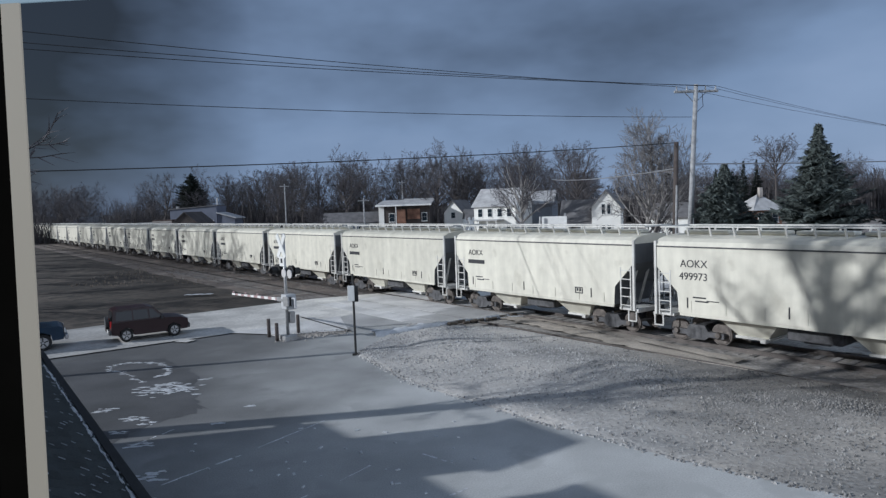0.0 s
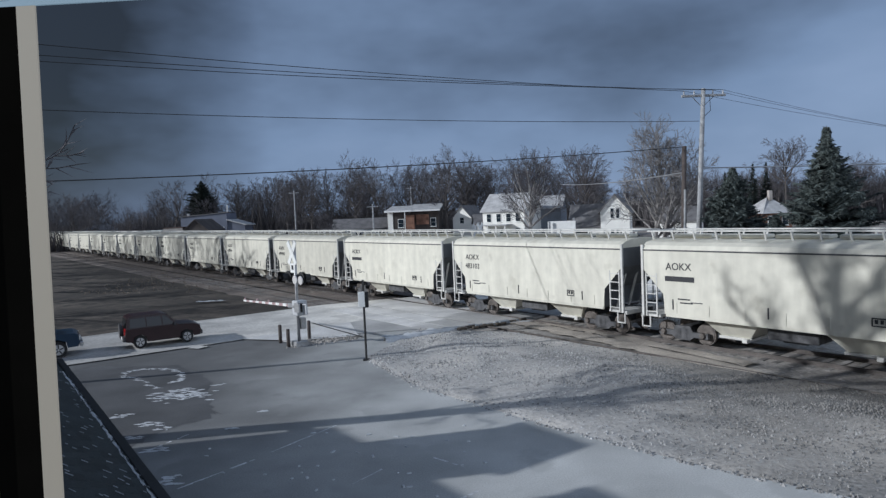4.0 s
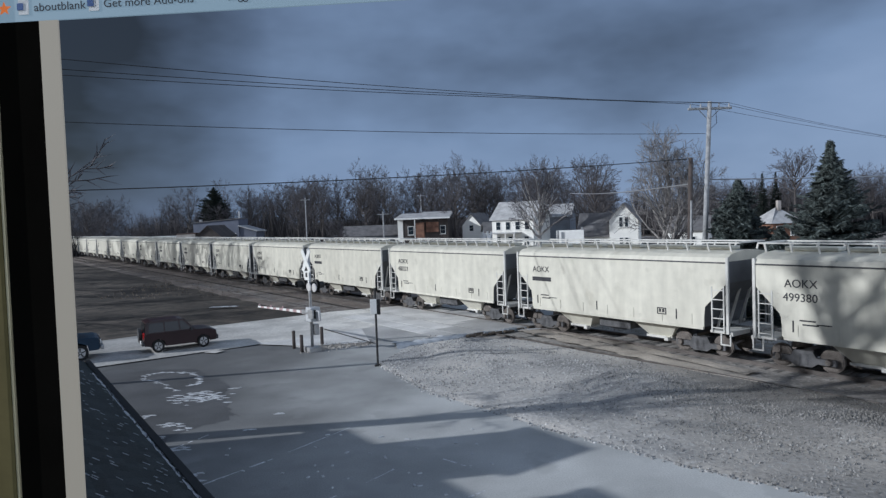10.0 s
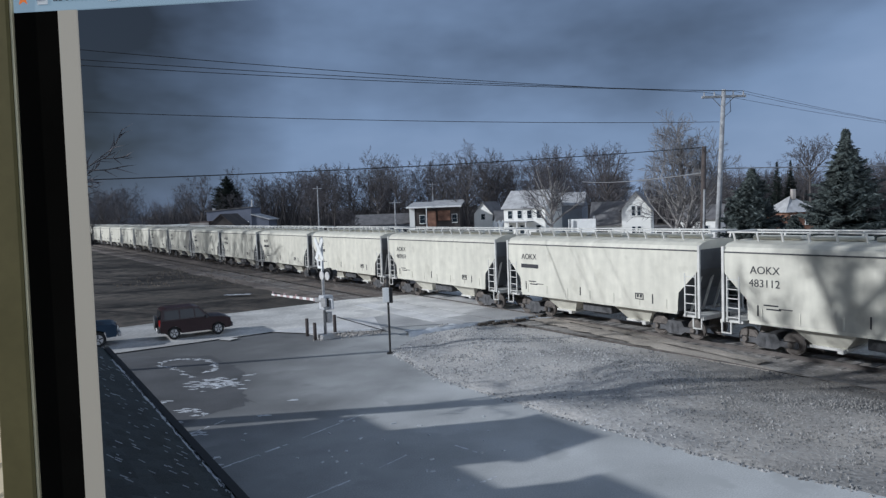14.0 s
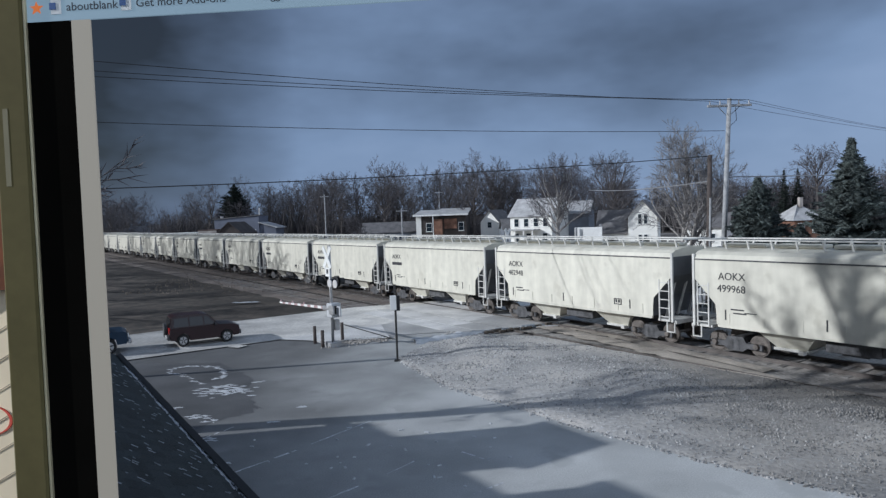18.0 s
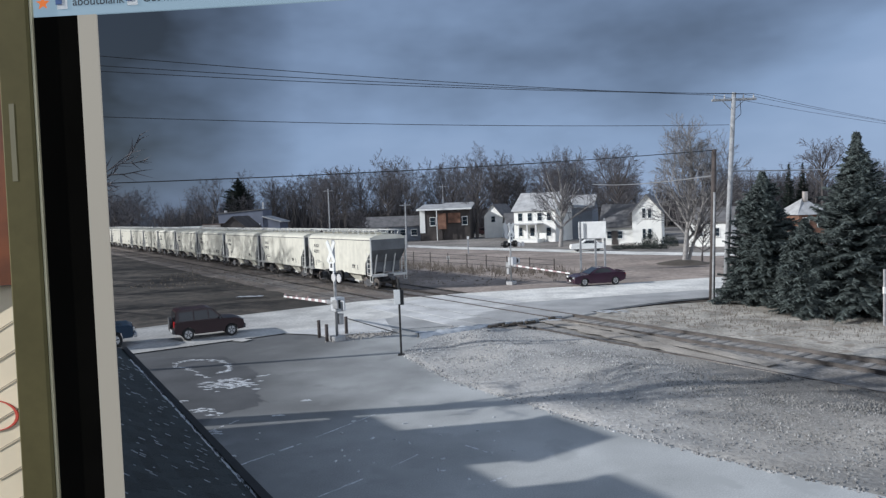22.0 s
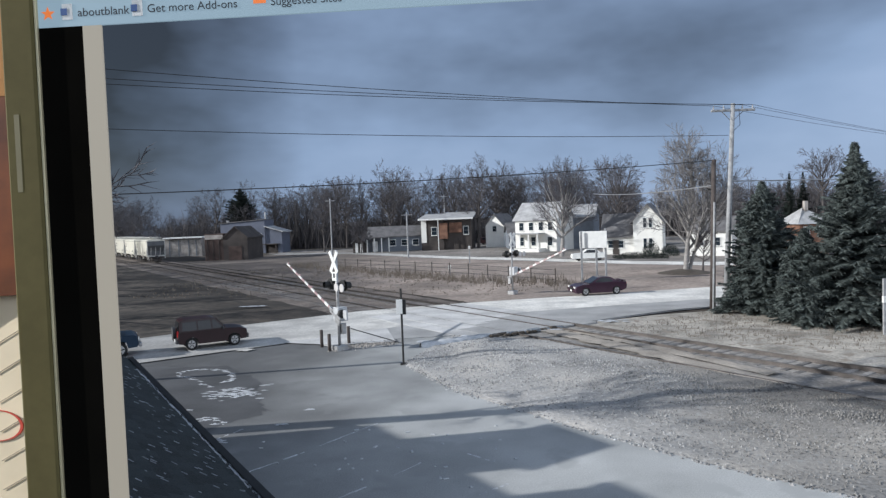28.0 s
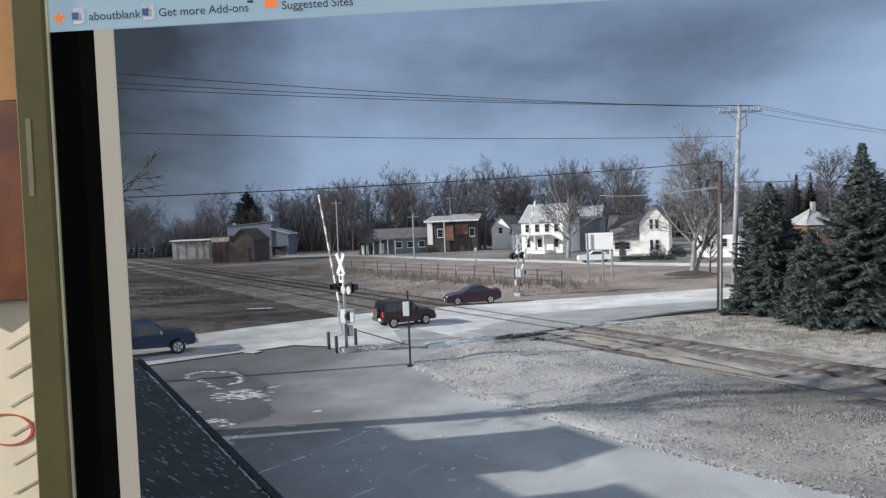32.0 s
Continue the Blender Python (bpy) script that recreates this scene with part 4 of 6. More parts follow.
    # clumps of weed along the fence, thin tufts elsewhere
    for i in range(420):
        f = rng.random()
        x, y = (-21 + 23 * f, 99 - 33 * f) if i % 3 else (2 + 10 * f, 66 - 7.5 * f)
        x, y = x + rng.gauss(-1.2, 1.3), y + rng.gauss(-1.5, 1.5)
        for k in range(5):
            u, v, h = x + rng.gauss(0, 0.16), y + rng.gauss(0, 0.16), rng.uniform(0.2, 0.85)
            weeds.add([(u - 0.025, v, -0.06), (u + 0.025, v, -0.06), (u + rng.uniform(-0.25, 0.25), v + rng.uniform(-0.2, 0.2), h)], [(0, 1, 2)])
    for i in range(2600):
        x, y = rng.uniform(-30, 14), rng.uniform(40, 92)
        if (x + 18.05) * 8.4 - (y - 36.5) * 12 > 0 or (y - 66) * 23 > (2 - x) * 33 or y < 51 + abs(x - 4) * 0.25:
            continue
        for k in range(3):
            u = x + rng.gauss(0, 0.1)
            weeds.add([(u - 0.03, y, -0.08), (u + 0.03, y, -0.08), (u + rng.uniform(-0.14, 0.14), y + rng.uniform(-0.1, 0.1), rng.uniform(0.0, 0.14))], [(0, 1, 2)])
    for i in range(3200):
        f, v = rng.random(), rng.random()
        x, y = 8.2 + 31.8 * f, 34.3 - 28.3 * f
        x, y = x + (7.6 - 3.6 * f) * v, y + (4.9 + 1.1 * f) * v
        for k in range(2):
            u, w = x + rng.gauss(0, 0.08), y + rng.gauss(0, 0.08)
            weeds.add([(u - 0.015, w, -0.05), (u + 0.015, w, -0.05), (u + rng.uniform(-0.1, 0.1), w + rng.uniform(-0.1, 0.1), rng.uniform(0.02, 0.16))], [(0, 1, 2)])
    piece("dry_weeds", weeds, M_DEAD, "thin dry weeds standing in the field", "weeds", kind="stuff")
    piece("undergrowth", s, M_THICKET, "tangled bare undergrowth of the far wood", "undergrowth", kind="stuff")


# ---- houses ----
M_VERGE = mat("pale_dry_grass", (0.46, 0.425, 0.37), 0.95, scale=0.6, vary=0.4, bump=1.0, fine=9, spot=((0.30, 0.26, 0.215), 0.55, 1.6))
M_LAWN = mat("grey_winter_lawn", (0.26, 0.235, 0.21), 0.95, scale=0.12, vary=0.45, bump=0.6, fine=2.5, spot=((0.46, 0.45, 0.43), 0.60, 0.10))
M_SAND = mat("tan_sand", (0.42, 0.375, 0.32), 0.95, scale=0.7, vary=0.25, bump=0.6, fine=12)
M_LOT_DARK = mat("darker_yard_asphalt", (0.102, 0.103, 0.105), 0.7, scale=0.5, vary=0.25, bump=0.2, fine=25)
M_SOIL = mat("dark_soil", (0.09, 0.075, 0.06), 0.95, scale=1.0, vary=0.3)
M_SIDING = mat("white_clapboard", (0.80, 0.79, 0.74), 0.7, scale=0.8, vary=0.06, bump=0.1, fine=12)
M_GREY_SIDING = mat("grey_blue_siding", (0.17, 0.19, 0.22), 0.7, scale=0.8, vary=0.12)
M_RUST = mat("rust_red_boards", (0.075, 0.05, 0.042), 0.85, scale=0.5, vary=0.4)
M_BLUE_WALL = mat("blue_grey_metal_wall", (0.125, 0.14, 0.185), 0.6, scale=0.6, vary=0.1)
M_ROOF = mat("grey_shingle_roof", (0.15, 0.145, 0.145), 0.85, scale=1.0, vary=0.25)
M_ROOF_PALE = mat("pale_sunlit_roofing", (0.42, 0.42, 0.42), 0.8, scale=1.0, vary=0.2)
M_DARK_WALL = mat("dark_brown_wall", (0.06, 0.05, 0.045), 0.8, scale=0.6, vary=0.3)
M_PANEL_PALE = mat("faded_sign_paint", (0.36, 0.33, 0.30), 0.8, scale=1.0, vary=0.3)
M_BRICK = mat("orange_brick_wall", (0.20, 0.105, 0.068), 0.85, scale=1.2, vary=0.35)


def window(parent, x, y, z, w, h, turn=0.0):
    m = Matrix.Translation((x, y, z)) @ pose(0, 0, 0, 0, 0, turn)
    win = part("window", Shape().box(0, -0.03, 0, w + 0.16, 0.08, h + 0.16), M_WHITE, parent, at=m)
    part("pane", Shape().box(0, -0.08, h / 4, w, 0.03, h / 2 - 0.03), M_GLASS, win)
    part("pane", Shape().box(0, -0.08, -h / 4, w, 0.03, h / 2 - 0.03), M_GLASS, win)
    part("window_sill", Shape().box(0, -0.09, -h / 2 - 0.1, w + 0.3, 0.12, 0.06), M_WHITE, win)
    return win


def gabled(parent, x0, x1, y0, y1, eave, ridge, along, wall, roof, over=0.35, name="wall"):
    """A block with a gable roof whose ridge runs along 'x' or 'y'."""
    s = Shape()
    xm, ym = (x0 + x1) / 2, (y0 + y1) / 2
    base = [(x0, y0, -0.2), (x1, y0, -0.2), (x1, y1, -0.2), (x0, y1, -0.2)]
    top = [(x0, y0, eave), (x1, y0, eave), (x1, y1, eave), (x0, y1, eave)]
    if along == "y":
        s.add(base + top + [(xm, y0, ridge), (xm, y1, ridge)], [(0, 1, 5, 8, 4), (1, 2, 6, 5), (2, 3, 7, 9, 6), (3, 0, 4, 7)])
    else:
        s.add(base + top + [(x0, ym, ridge), (x1, ym, ridge)], [(0, 1, 5, 4), (1, 2, 6, 9, 5), (2, 3, 7, 6), (3, 0, 4, 8, 7)])
    part(name, s, wall, parent)
    for sg in (-1, 1):
        r = Shape()
        if along == "y":
            xe = x0 - over if sg < 0 else x1 + over
            ze = eave - over * (ridge - eave) / (xm - x0)
            p = [(xm, y0 - over, ridge), (xm, y1 + over, ridge), (xe, y1 + over, ze), (xe, y0 - over, ze)]
        else:
            ye = y0 - over if sg < 0 else y1 + over
            ze = eave - over * (ridge - eave) / (ym - y0)
            p = [(x0 - over, ym, ridge), (x1 + over, ym, ridge), (x1 + over, ye, ze), (x0 - over, ye, ze)]
        r.add([(a, b, c + 0.01) for a, b, c in p] + [(a, b, c + 0.16) for a, b, c in p], [(0, 1, 2, 3), (7, 6, 5, 4), (0, 3, 7, 4), (3, 2, 6, 7), (2, 1, 5, 6), (1, 0, 4, 5)])
        part("roof", r, roof, parent)


def houses():
    h = thing("house", "white gabled house with a lower grey-roofed wing", "house", Matrix.Translation((25.9, 93.6, 0)) @ pose(0, 0, 0, 0, 0, -23))
    gabled(h, 0.45, 4.35, 0, 4.8, 4.6, 6.9, "y", M_SIDING, M_ROOF)
    gabled(h, -3.9, 0.47, 0.6, 6, 2.7, 5.6, "x", M_SIDING, M_ROOF, name="wing_wall")
    for x, z in ((2.05, 4.35), (2.8, 4.35), (2.05, 1.5), (2.8, 1.5)):
        window(h, x, 0, z, 0.42, 1.35)
    for x in (-2.8, -1.3):
        window(h, x, 0.6, 1.4, 0.6, 1.0)
    part("door", Shape().box(-2.05, 0.56, 1.0, 0.9, 0.08, 2.0), M_DARK_WALL, h)
    h = thing("house", "two-storey white house with hip roof and front porch", "house", Matrix.Translation((11.9, 113.2, 0)) @ pose(0, 0, 0, 0, 0, -34))
    gabled(h, 0, 7.6, 0, 7, 5.3, 8.0, "x", M_SIDING, M_ROOF_PALE)
    for x in (1.2, 3.0, 4.8, 6.5):
        window(h, x, 0, 4.1, 0.75, 1.3)
    for x in (1.2, 3.4, 6.4):
        window(h, x, 0, 1.6, 0.75, 1.4)
    part("porch_roof", Shape().box(2.8, -1.2, 2.95, 5.4, 2.6, 0.18), M_ROOF_PALE, h, bevel=0.03)
    for x in (0.3, 2.0, 3.6, 5.2):
        part("porch_post", Shape().box(x, -2.3, 1.42, 0.16, 0.16, 2.9), M_WHITE, h)
    part("porch_floor", Shape().box(2.8, -1.2, 0.2, 5.4, 2.6, 0.6), M_SIDING, h)
    h = thing("house", "grey-blue house with a pale roof behind a white house", "house", Matrix.Translation((19.6, 115.5, 0)) @ pose(0, 0, 0, 0, 0, -20))
    gabled(h, 0, 6.0, 0, 8, 5.4, 7.4, "x", M_GREY_SIDING, M_ROOF_PALE)
    window(h, 2, 0, 3.8, 0.9, 1.1)
    h = thing("house", "dark split-level house with pale shed roofs and orange brick bay", "house", Matrix.Translation((-4.6, 128.5, 0)) @ pose(0, 0, 0, 0, 0, -8))
    for name, x0, x1, y0, z0, z1 in (("wall", 0.0, 4.3, 0.0, 6.7, 5.9), ("wing_wall", 4.3, 9.6, 0.7, 6.9, 5.9)):
        s = Shape().add([(x0, y0, -0.2), (x1, y0, -0.2), (x1, 8, -0.2), (x0, 8, -0.2), (x0, y0, z1), (x1, y0, z1), (x1, 8, z0), (x0, 8, z0)], [(0, 1, 5, 4), (1, 2, 6, 5), (2, 3, 7, 6), (3, 0, 4, 7)])
        part(name, s, M_DARK_WALL, h, "dark boarded wall")
        p = [(x0 - 0.5, y0 - 0.9, z1 - 0.1), (x1 + 0.4, y0 - 0.9, z1 - 0.1), (x1 + 0.4, 8.4, z0 + 0.06), (x0 - 0.5, 8.4, z0 + 0.06)]
        r = Shape().add(p + [(x, y, z + 0.22) for x, y, z in p], [(3, 2, 1, 0), (4, 5, 6, 7), (0, 1, 5, 4), (1, 2, 6, 5), (2, 3, 7, 6), (3, 0, 4, 7)])
        part("roof", r, M_ROOF_PALE, h, "pale sunlit shed roof")
        part("roof_fascia", Shape().box((x0 + x1) / 2, y0 - 0.92, z1 + 0.0, x1 - x0 + 0.9, 0.06, 0.3), M_WHITE, h)
    part("end_wall", Shape().box(0.5, -0.06, 3.6, 1.0, 0.12, 4.3), M_SIDING, h, "white end wall panel")
    part("brick_bay", Shape().box(4.3, 0.3, 3.6, 1.6, 1.0, 3.0).box(6.6, 0.55, 4.2, 2.4, 0.5, 1.9), M_BRICK, h, "orange brick bay")
    for x, w in ((2.5, 1.0), (8.6, 0.9)):
        window(h, x, 0.0 if x < 4 else 0.7, 3.6, w, 1.5)
    part("door", Shape().box(6.6, 0.62, 1.0, 1.0, 0.1, 2.1), M_DARK_WALL, h)
    part("carport_post", Shape().box(3.4, -0.8, 2.8, 0.14, 0.14, 5.8), M_WHITE, h)
    h = thing("house", "small white gabled house among trees", "house", Matrix.Translation((8.0, 132, 0)) @ pose(0, 0, 0, 0, 0, -30))
    gabled(h, 0, 4.0, 0, 6, 4.2, 6.4, "y", M_SIDING, M_ROOF)
    window(h, 2.0, 0, 3.6, 0.8, 1.1)
    h = thing("house", "long low blue-grey house with a shaded porch", "house", Matrix.Translation((-15.3, 131, 0)))
    gabled(h, 0, 10.6, 0, 8, 2.9, 4.7, "x", M_GREY_SIDING, M_ROOF)
    for x in (4.9, 7.2, 9.4):
        window(h, x, 0, 1.6, 1.1, 1.1)
    part("porch_roof", Shape().box(2.2, -1.1, 2.75, 4.6, 2.4, 0.16), M_ROOF, h)
    for x in (0.1, 1.5, 2.9, 4.3):
        part("porch_post", Shape().box(x, -2.15, 1.3, 0.16, 0.16, 2.8), M_WHITE, h)
    part("door", Shape().box(1.4, -0.05, 1.0, 1.0, 0.1, 2.0), M_WHITE, h)
    h = thing("storage_shed", "small dark garden shed with white door frames", "shed", Matrix.Translation((-17.9, 128.4, 0)))
    gabled(h, 0, 2.2, 0, 3, 2.1, 3.1, "y", M_DARK_WALL, M_ROOF)
    part("door", Shape().box(0.7, -0.05, 0.95, 0.5, 0.1, 1.8), M_WHITE, h)
    part("door", Shape().box(1.6, -0.05, 0.95, 0.4, 0.1, 1.8), M_WHITE, h)
    h = thing("house", "small dark house with white trim", "house", Matrix.Translation((14.6, 122, 0)))
    gabled(h, -3, 0.5, 0, 6, 3.0, 4.6, "x", M_GREY_SIDING, M_ROOF)
    window(h, -1.2, 0, 1.7, 1.0, 1.0)
    h = thing("house", "brick house with pale hipped roof behind the spruces", "house", Matrix.Translation((42.5, 80, 0)) @ Matrix.Diagonal((0.82, 1, 0.96, 1)))
    part("wall", Shape().box(2.1, 2.4, 1.9, 4.2, 4.8, 4.0), M_BRICK, h)
    r = Shape().add([(-0.5, -0.5, 3.85), (4.7, -0.5, 3.85), (4.7, 5.3, 3.85), (-0.5, 5.3, 3.85), (1.9, 2.2, 5.9), (2.3, 2.6, 5.9)], [(0, 1, 5, 4), (1, 2, 5), (2, 3, 4, 5), (3, 0, 4), (3, 2, 1, 0)])
    part("roof", r, M_ROOF_PALE, h, "pale hipped shingle roof")
    window(h, 1.0, 0, 2.9, 0.8, 1.1)
    window(h, 3.1, 0, 2.9, 0.8, 1.1)
    part("chimney", Shape().box(2.2, 2.0, 6.1, 0.5, 0.5, 1.3), M_PANEL_PALE, h)
    h = thing("house", "pale house glimpsed between trees", "house", Matrix.Translation((31.5, 86, 0)) @ pose(0, 0, 0, 0, 0, -30))
    gabled(h, 0, 5.0, 0, 6, 3.2, 4.8, "x", M_SIDING, M_ROOF)
    window(h, 1.2, 0, 1.8, 0.9, 1.0)
    window(h, 3.2, 0, 1.8, 0.9, 1.0)
    # workshops by the line
    b = thing("workshop", "blue-grey metal workshop with a lower shed roof", "building", Matrix.Translation((-49.3, 146.2, 0)) @ pose(0, 0, 0, 0, 0, -8))
    part("wall", Shape().add([(0, 0, -0.2), (10.2, 0, -0.2), (10.2, 5, -0.2), (0, 5, -0.2), (0, 0, 6.6), (10.2, 0, 7.2), (10.2, 5, 7.2), (0, 5, 6.6)], [(0, 1, 5, 4), (1, 2, 6, 5), (2, 3, 7, 6), (3, 0, 4, 7)]), M_BLUE_WALL, b)
    part("roof", Shape().add([(-0.3, -0.2, 6.62), (10.35, -0.2, 7.25), (10.35, 5.2, 7.25), (-0.3, 5.2, 6.62), (-0.3, -0.2, 6.8), (10.35, -0.2, 7.4), (10.35, 5.2, 7.4), (-0.3, 5.2, 6.8)], [(3, 2, 1, 0), (4, 5, 6, 7), (0, 1, 5, 4), (1, 2, 6, 5), (2, 3, 7, 6), (3, 0, 4, 7)]), M_ROOF, b)
    part("lean_to", Shape().add([(10.2, 0.3, -0.2), (13.9, 0.3, -0.2), (13.9, 5, -0.2), (10.2, 5, -0.2), (10.2, 0.3, 5.6), (13.9, 0.3, 4.5), (13.9, 5, 4.5), (10.2, 5, 5.6)], [(0, 1, 5, 4), (1, 2, 6, 5), (2, 3, 7, 6), (4, 5, 6, 7)]), M_BLUE_WALL, b)
    part("lean_to_roof", Shape().add([(10.2, -0.4, 5.65), (14.4, -0.4, 4.4), (14.4, 5.2, 4.4), (10.2, 5.2, 5.65), (10.2, -0.4, 5.85), (14.4, -0.4, 4.6), (14.4, 5.2, 4.6), (10.2, 5.2, 5.85)], [(3, 2, 1, 0), (4, 5, 6, 7), (0, 1, 5, 4), (1, 2, 6, 5), (2, 3, 7, 6)]), M_ROOF_PALE, b)
    part("porch", Shape().box(11.6, -0.7, 1.9, 3.6, 2.0, 0.15).box(10.1, -1.5, 0.85, 0.2, 0.2, 2.0).box(13.2, -1.5, 0.85, 0.2, 0.2, 2.0), M_DARK_WALL, b, "dark porch canopy on posts")
    # dark panel stands in for the shaded recess under the canopy
    part("porch_recess_shade", Shape().box(11.6, 0.24, 0.9, 2.6, 0.1, 1.9), M_DARK_WALL, b)
    window(b, 8.9, 0, 3.9, 1.1, 0.5)
    window(b, 7.4, 0, 1.6, 0.8, 0.9)
    part("chimney", Shape().tube((9.6, 2, 7.0), (9.6, 2, 8.9), 0.16, n=8), M_STEEL, b)
    part("roof_vent", Shape().box(1.3, 1.0, 7.0, 0.5, 0.5, 0.7), M_STEEL, b)
    b = thing("storage_shed", "dark brown gabled shed with a rusty annex and pale sign", "shed", Matrix.Translation((-40.3, 120.5, 0)) @ pose(0, 0, 0, 0, 0, -4))
    gabled(b, 0, 4.5, 0, 8, 4.0, 5.9, "y", M_DARK_WALL, M_DARK_WALL, over=0.2)
    part("annex", Shape().box(-1.75, 3.6, 2.3, 3.5, 7.0, 5.0), M_RUST, b, "rust-brown board annex", 0.02)
    part("upper_panel", Shape().box(-1.75, 0.04, 4.2, 3.4, 0.1, 0.8), M_PANEL_PALE, b, "pale faded signboard panel")
    for x in (-3.0, -1.9, -0.8):
        part("annex_plank", Shape().box(x, 0.06, 1.8, 0.12, 0.06, 3.9), M_DARK_WALL, b)
    part("door", Shape().box(2.2, -0.05, 1.2, 2.4, 0.1, 2.5), M_RUST, b)
    b = thing("storage_shed", "long low pale shed with a flat roof edge", "shed", Matrix.Translation((-61.2, 145, 0)))
    part("wall", Shape().box(4.0, 3, 1.8, 8.0, 6, 4.0), M_PANEL_PALE, b)
    part("roof", Shape().box(4.0, 3, 3.95, 8.6, 6.8, 0.25), M_WHITE, b)
    part("roof_gutter", Shape().box(4.0, -0.42, 3.72, 8.6, 0.12, 0.2), M_DARK_WALL, b)
    for x in (1.0, 3.0, 5.2, 6.8):
        part("door_gap", Shape().box(x, -0.03, 1.7, 0.16, 0.08, 3.6), M_GREY_SIDING, b)
    b = thing("house", "low house with a broad dark roof beyond the tracks", "house", Matrix.Translation((-79.4, 160, 0)))
    gabled(b, 0, 9.3, 0, 9, 3.4, 5.7, "y", M_BLUE_WALL, M_ROOF)
    for x in (2.0, 4.6, 7.0):
        window(b, x, 0, 1.7, 1.0, 1.2)
    b = thing("storage_shed", "low dark-roofed shed beyond the tracks", "shed", Matrix.Translation((-100, 200, 0)))
    gabled(b, 0, 15, 0, 10, 3.4, 5.7, "x", M_GREY_SIDING, M_ROOF)


def yard_items():
    # the paler grass field between road, track and back street
    a, b = on_track(18, -3.1), on_track(104, -3.1)
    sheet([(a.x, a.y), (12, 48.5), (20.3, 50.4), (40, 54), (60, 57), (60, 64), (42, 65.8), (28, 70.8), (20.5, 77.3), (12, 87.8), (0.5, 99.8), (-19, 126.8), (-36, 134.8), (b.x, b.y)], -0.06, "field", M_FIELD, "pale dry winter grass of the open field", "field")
    # street behind the field
    s = Shape()
    near = [(-36, 135), (-19, 127), (0.5, 100), (12, 88), (20.5, 77.5), (28, 71), (42, 66), (90, 61)]
    s.add([(x, y, -0.05) for x, y in near] + [(x + 1.0, y + 5.0, -0.05) for x, y in near], [(i, i + 1, len(near) + i + 1, len(near) + i) for i in range(len(near) - 1)])
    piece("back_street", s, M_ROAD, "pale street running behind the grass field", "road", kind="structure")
    sheet([(-38, 141), (-18, 132.3), (1.6, 105.3), (13.1, 93.3), (21.6, 82.8), (29.1, 76.3), (43.1, 71.3), (92, 66.5), (92, 150), (-38, 152)], -0.055, "house_lawns", M_LAWN, "pale dry lawns and drives round the houses", "ground")
    # pale dry verge between the line and the spruces, and sand along the siding
    s = Shape()
    rng = random.Random(9)
    out = [(6.9, 36.3), (9, 37.2), (12, 38.4), (15.8, 39.2), (17.5, 38.6), (22, 34), (30, 25), (44, 12), (40, 6), (24, 17.5), (16.2, 23.6), (12.4, 28.0), (8.2, 34.3)]
    s.add([(x, y, -0.03) for x, y in out], [tuple(range(len(out)))])
    piece("dry_verge", s, M_VERGE, "pale dry grass and grit verge beside the track", "ground", kind="structure")
    for pts, wide in (([(5.2, 34.6), (5.7, 33.6), (6.7, 31.5), (8.9, 27.1), (11.1, 22.2), (16, 13), (21, 5)], 0.55), ([(6.2, 34.7), (7.2, 32.6), (8.3, 30.6), (9.6, 27.6), (11.6, 23.6)], 0.38)):
        s, last = Shape(), len(pts) - 1
        for i in range(8 * last + 1):
            k = min(i // 8, last - 1)
            (x0, y0), (x1, y1) = pts[k], pts[k + 1]
            f = i / 8 - k
            x, y = x0 + (x1 - x0) * f, y0 + (y1 - y0) * f
            d = Vector((y1 - y0, x0 - x1)).normalized() * wide
            l, r = 0.7 + 0.5 * rng.random(), 0.7 + 0.5 * rng.random()
            s.v += [(x - d.x * l, y - d.y * l, 0.01), (x, y, 0.035), (x + d.x * r, y + d.y * r, 0.01)]
        s.f = [(3 * i + j, 3 * i + j + 1, 3 * i + j + 4, 3 * i + j + 3) for i in range(8 * last) for j in (0, 1)]
        piece("sand_strip", s, M_SAND, "trodden wheel track of tan sand beside the rails", "ground", kind="structure", smooth=True)
    # long low bank of ploughed snow and broken timber along the crossing's edge
    s = Shape()
    a, b = Vector((-1.4, 31.0, 0)), Vector((2.0, 33.0, 0))
    for i in range(25):
        f = i / 24
        p = a.lerp(b, f)
        w = (0.12 + 0.30 * math.sin(math.pi * min(1, f * 1.05))) * rng.uniform(0.8, 1.15)
        s.v += [(p.x + w * 0.55, p.y - w * 0.84, 0.0), (p.x + w * 0.3, p.y - w * 0.5, 0.17 + 0.07 * rng.random()), (p.x - w * 0.3, p.y + w * 0.4, 0.20 + 0.08 * rng.random()), (p.x - w * 0.55, p.y + w * 0.84, 0.02)]
    s.f = [(4 * i + j, 4 * i + 4 + j, 4 * i + 5 + j, 4 * i + 1 + j) for i in range(24) for j in range(3)]
    piece("snow_bank", s, M_SNOW, "narrow bank of ploughed snow along the crossing's edge", "snow", kind="structure", smooth=True)
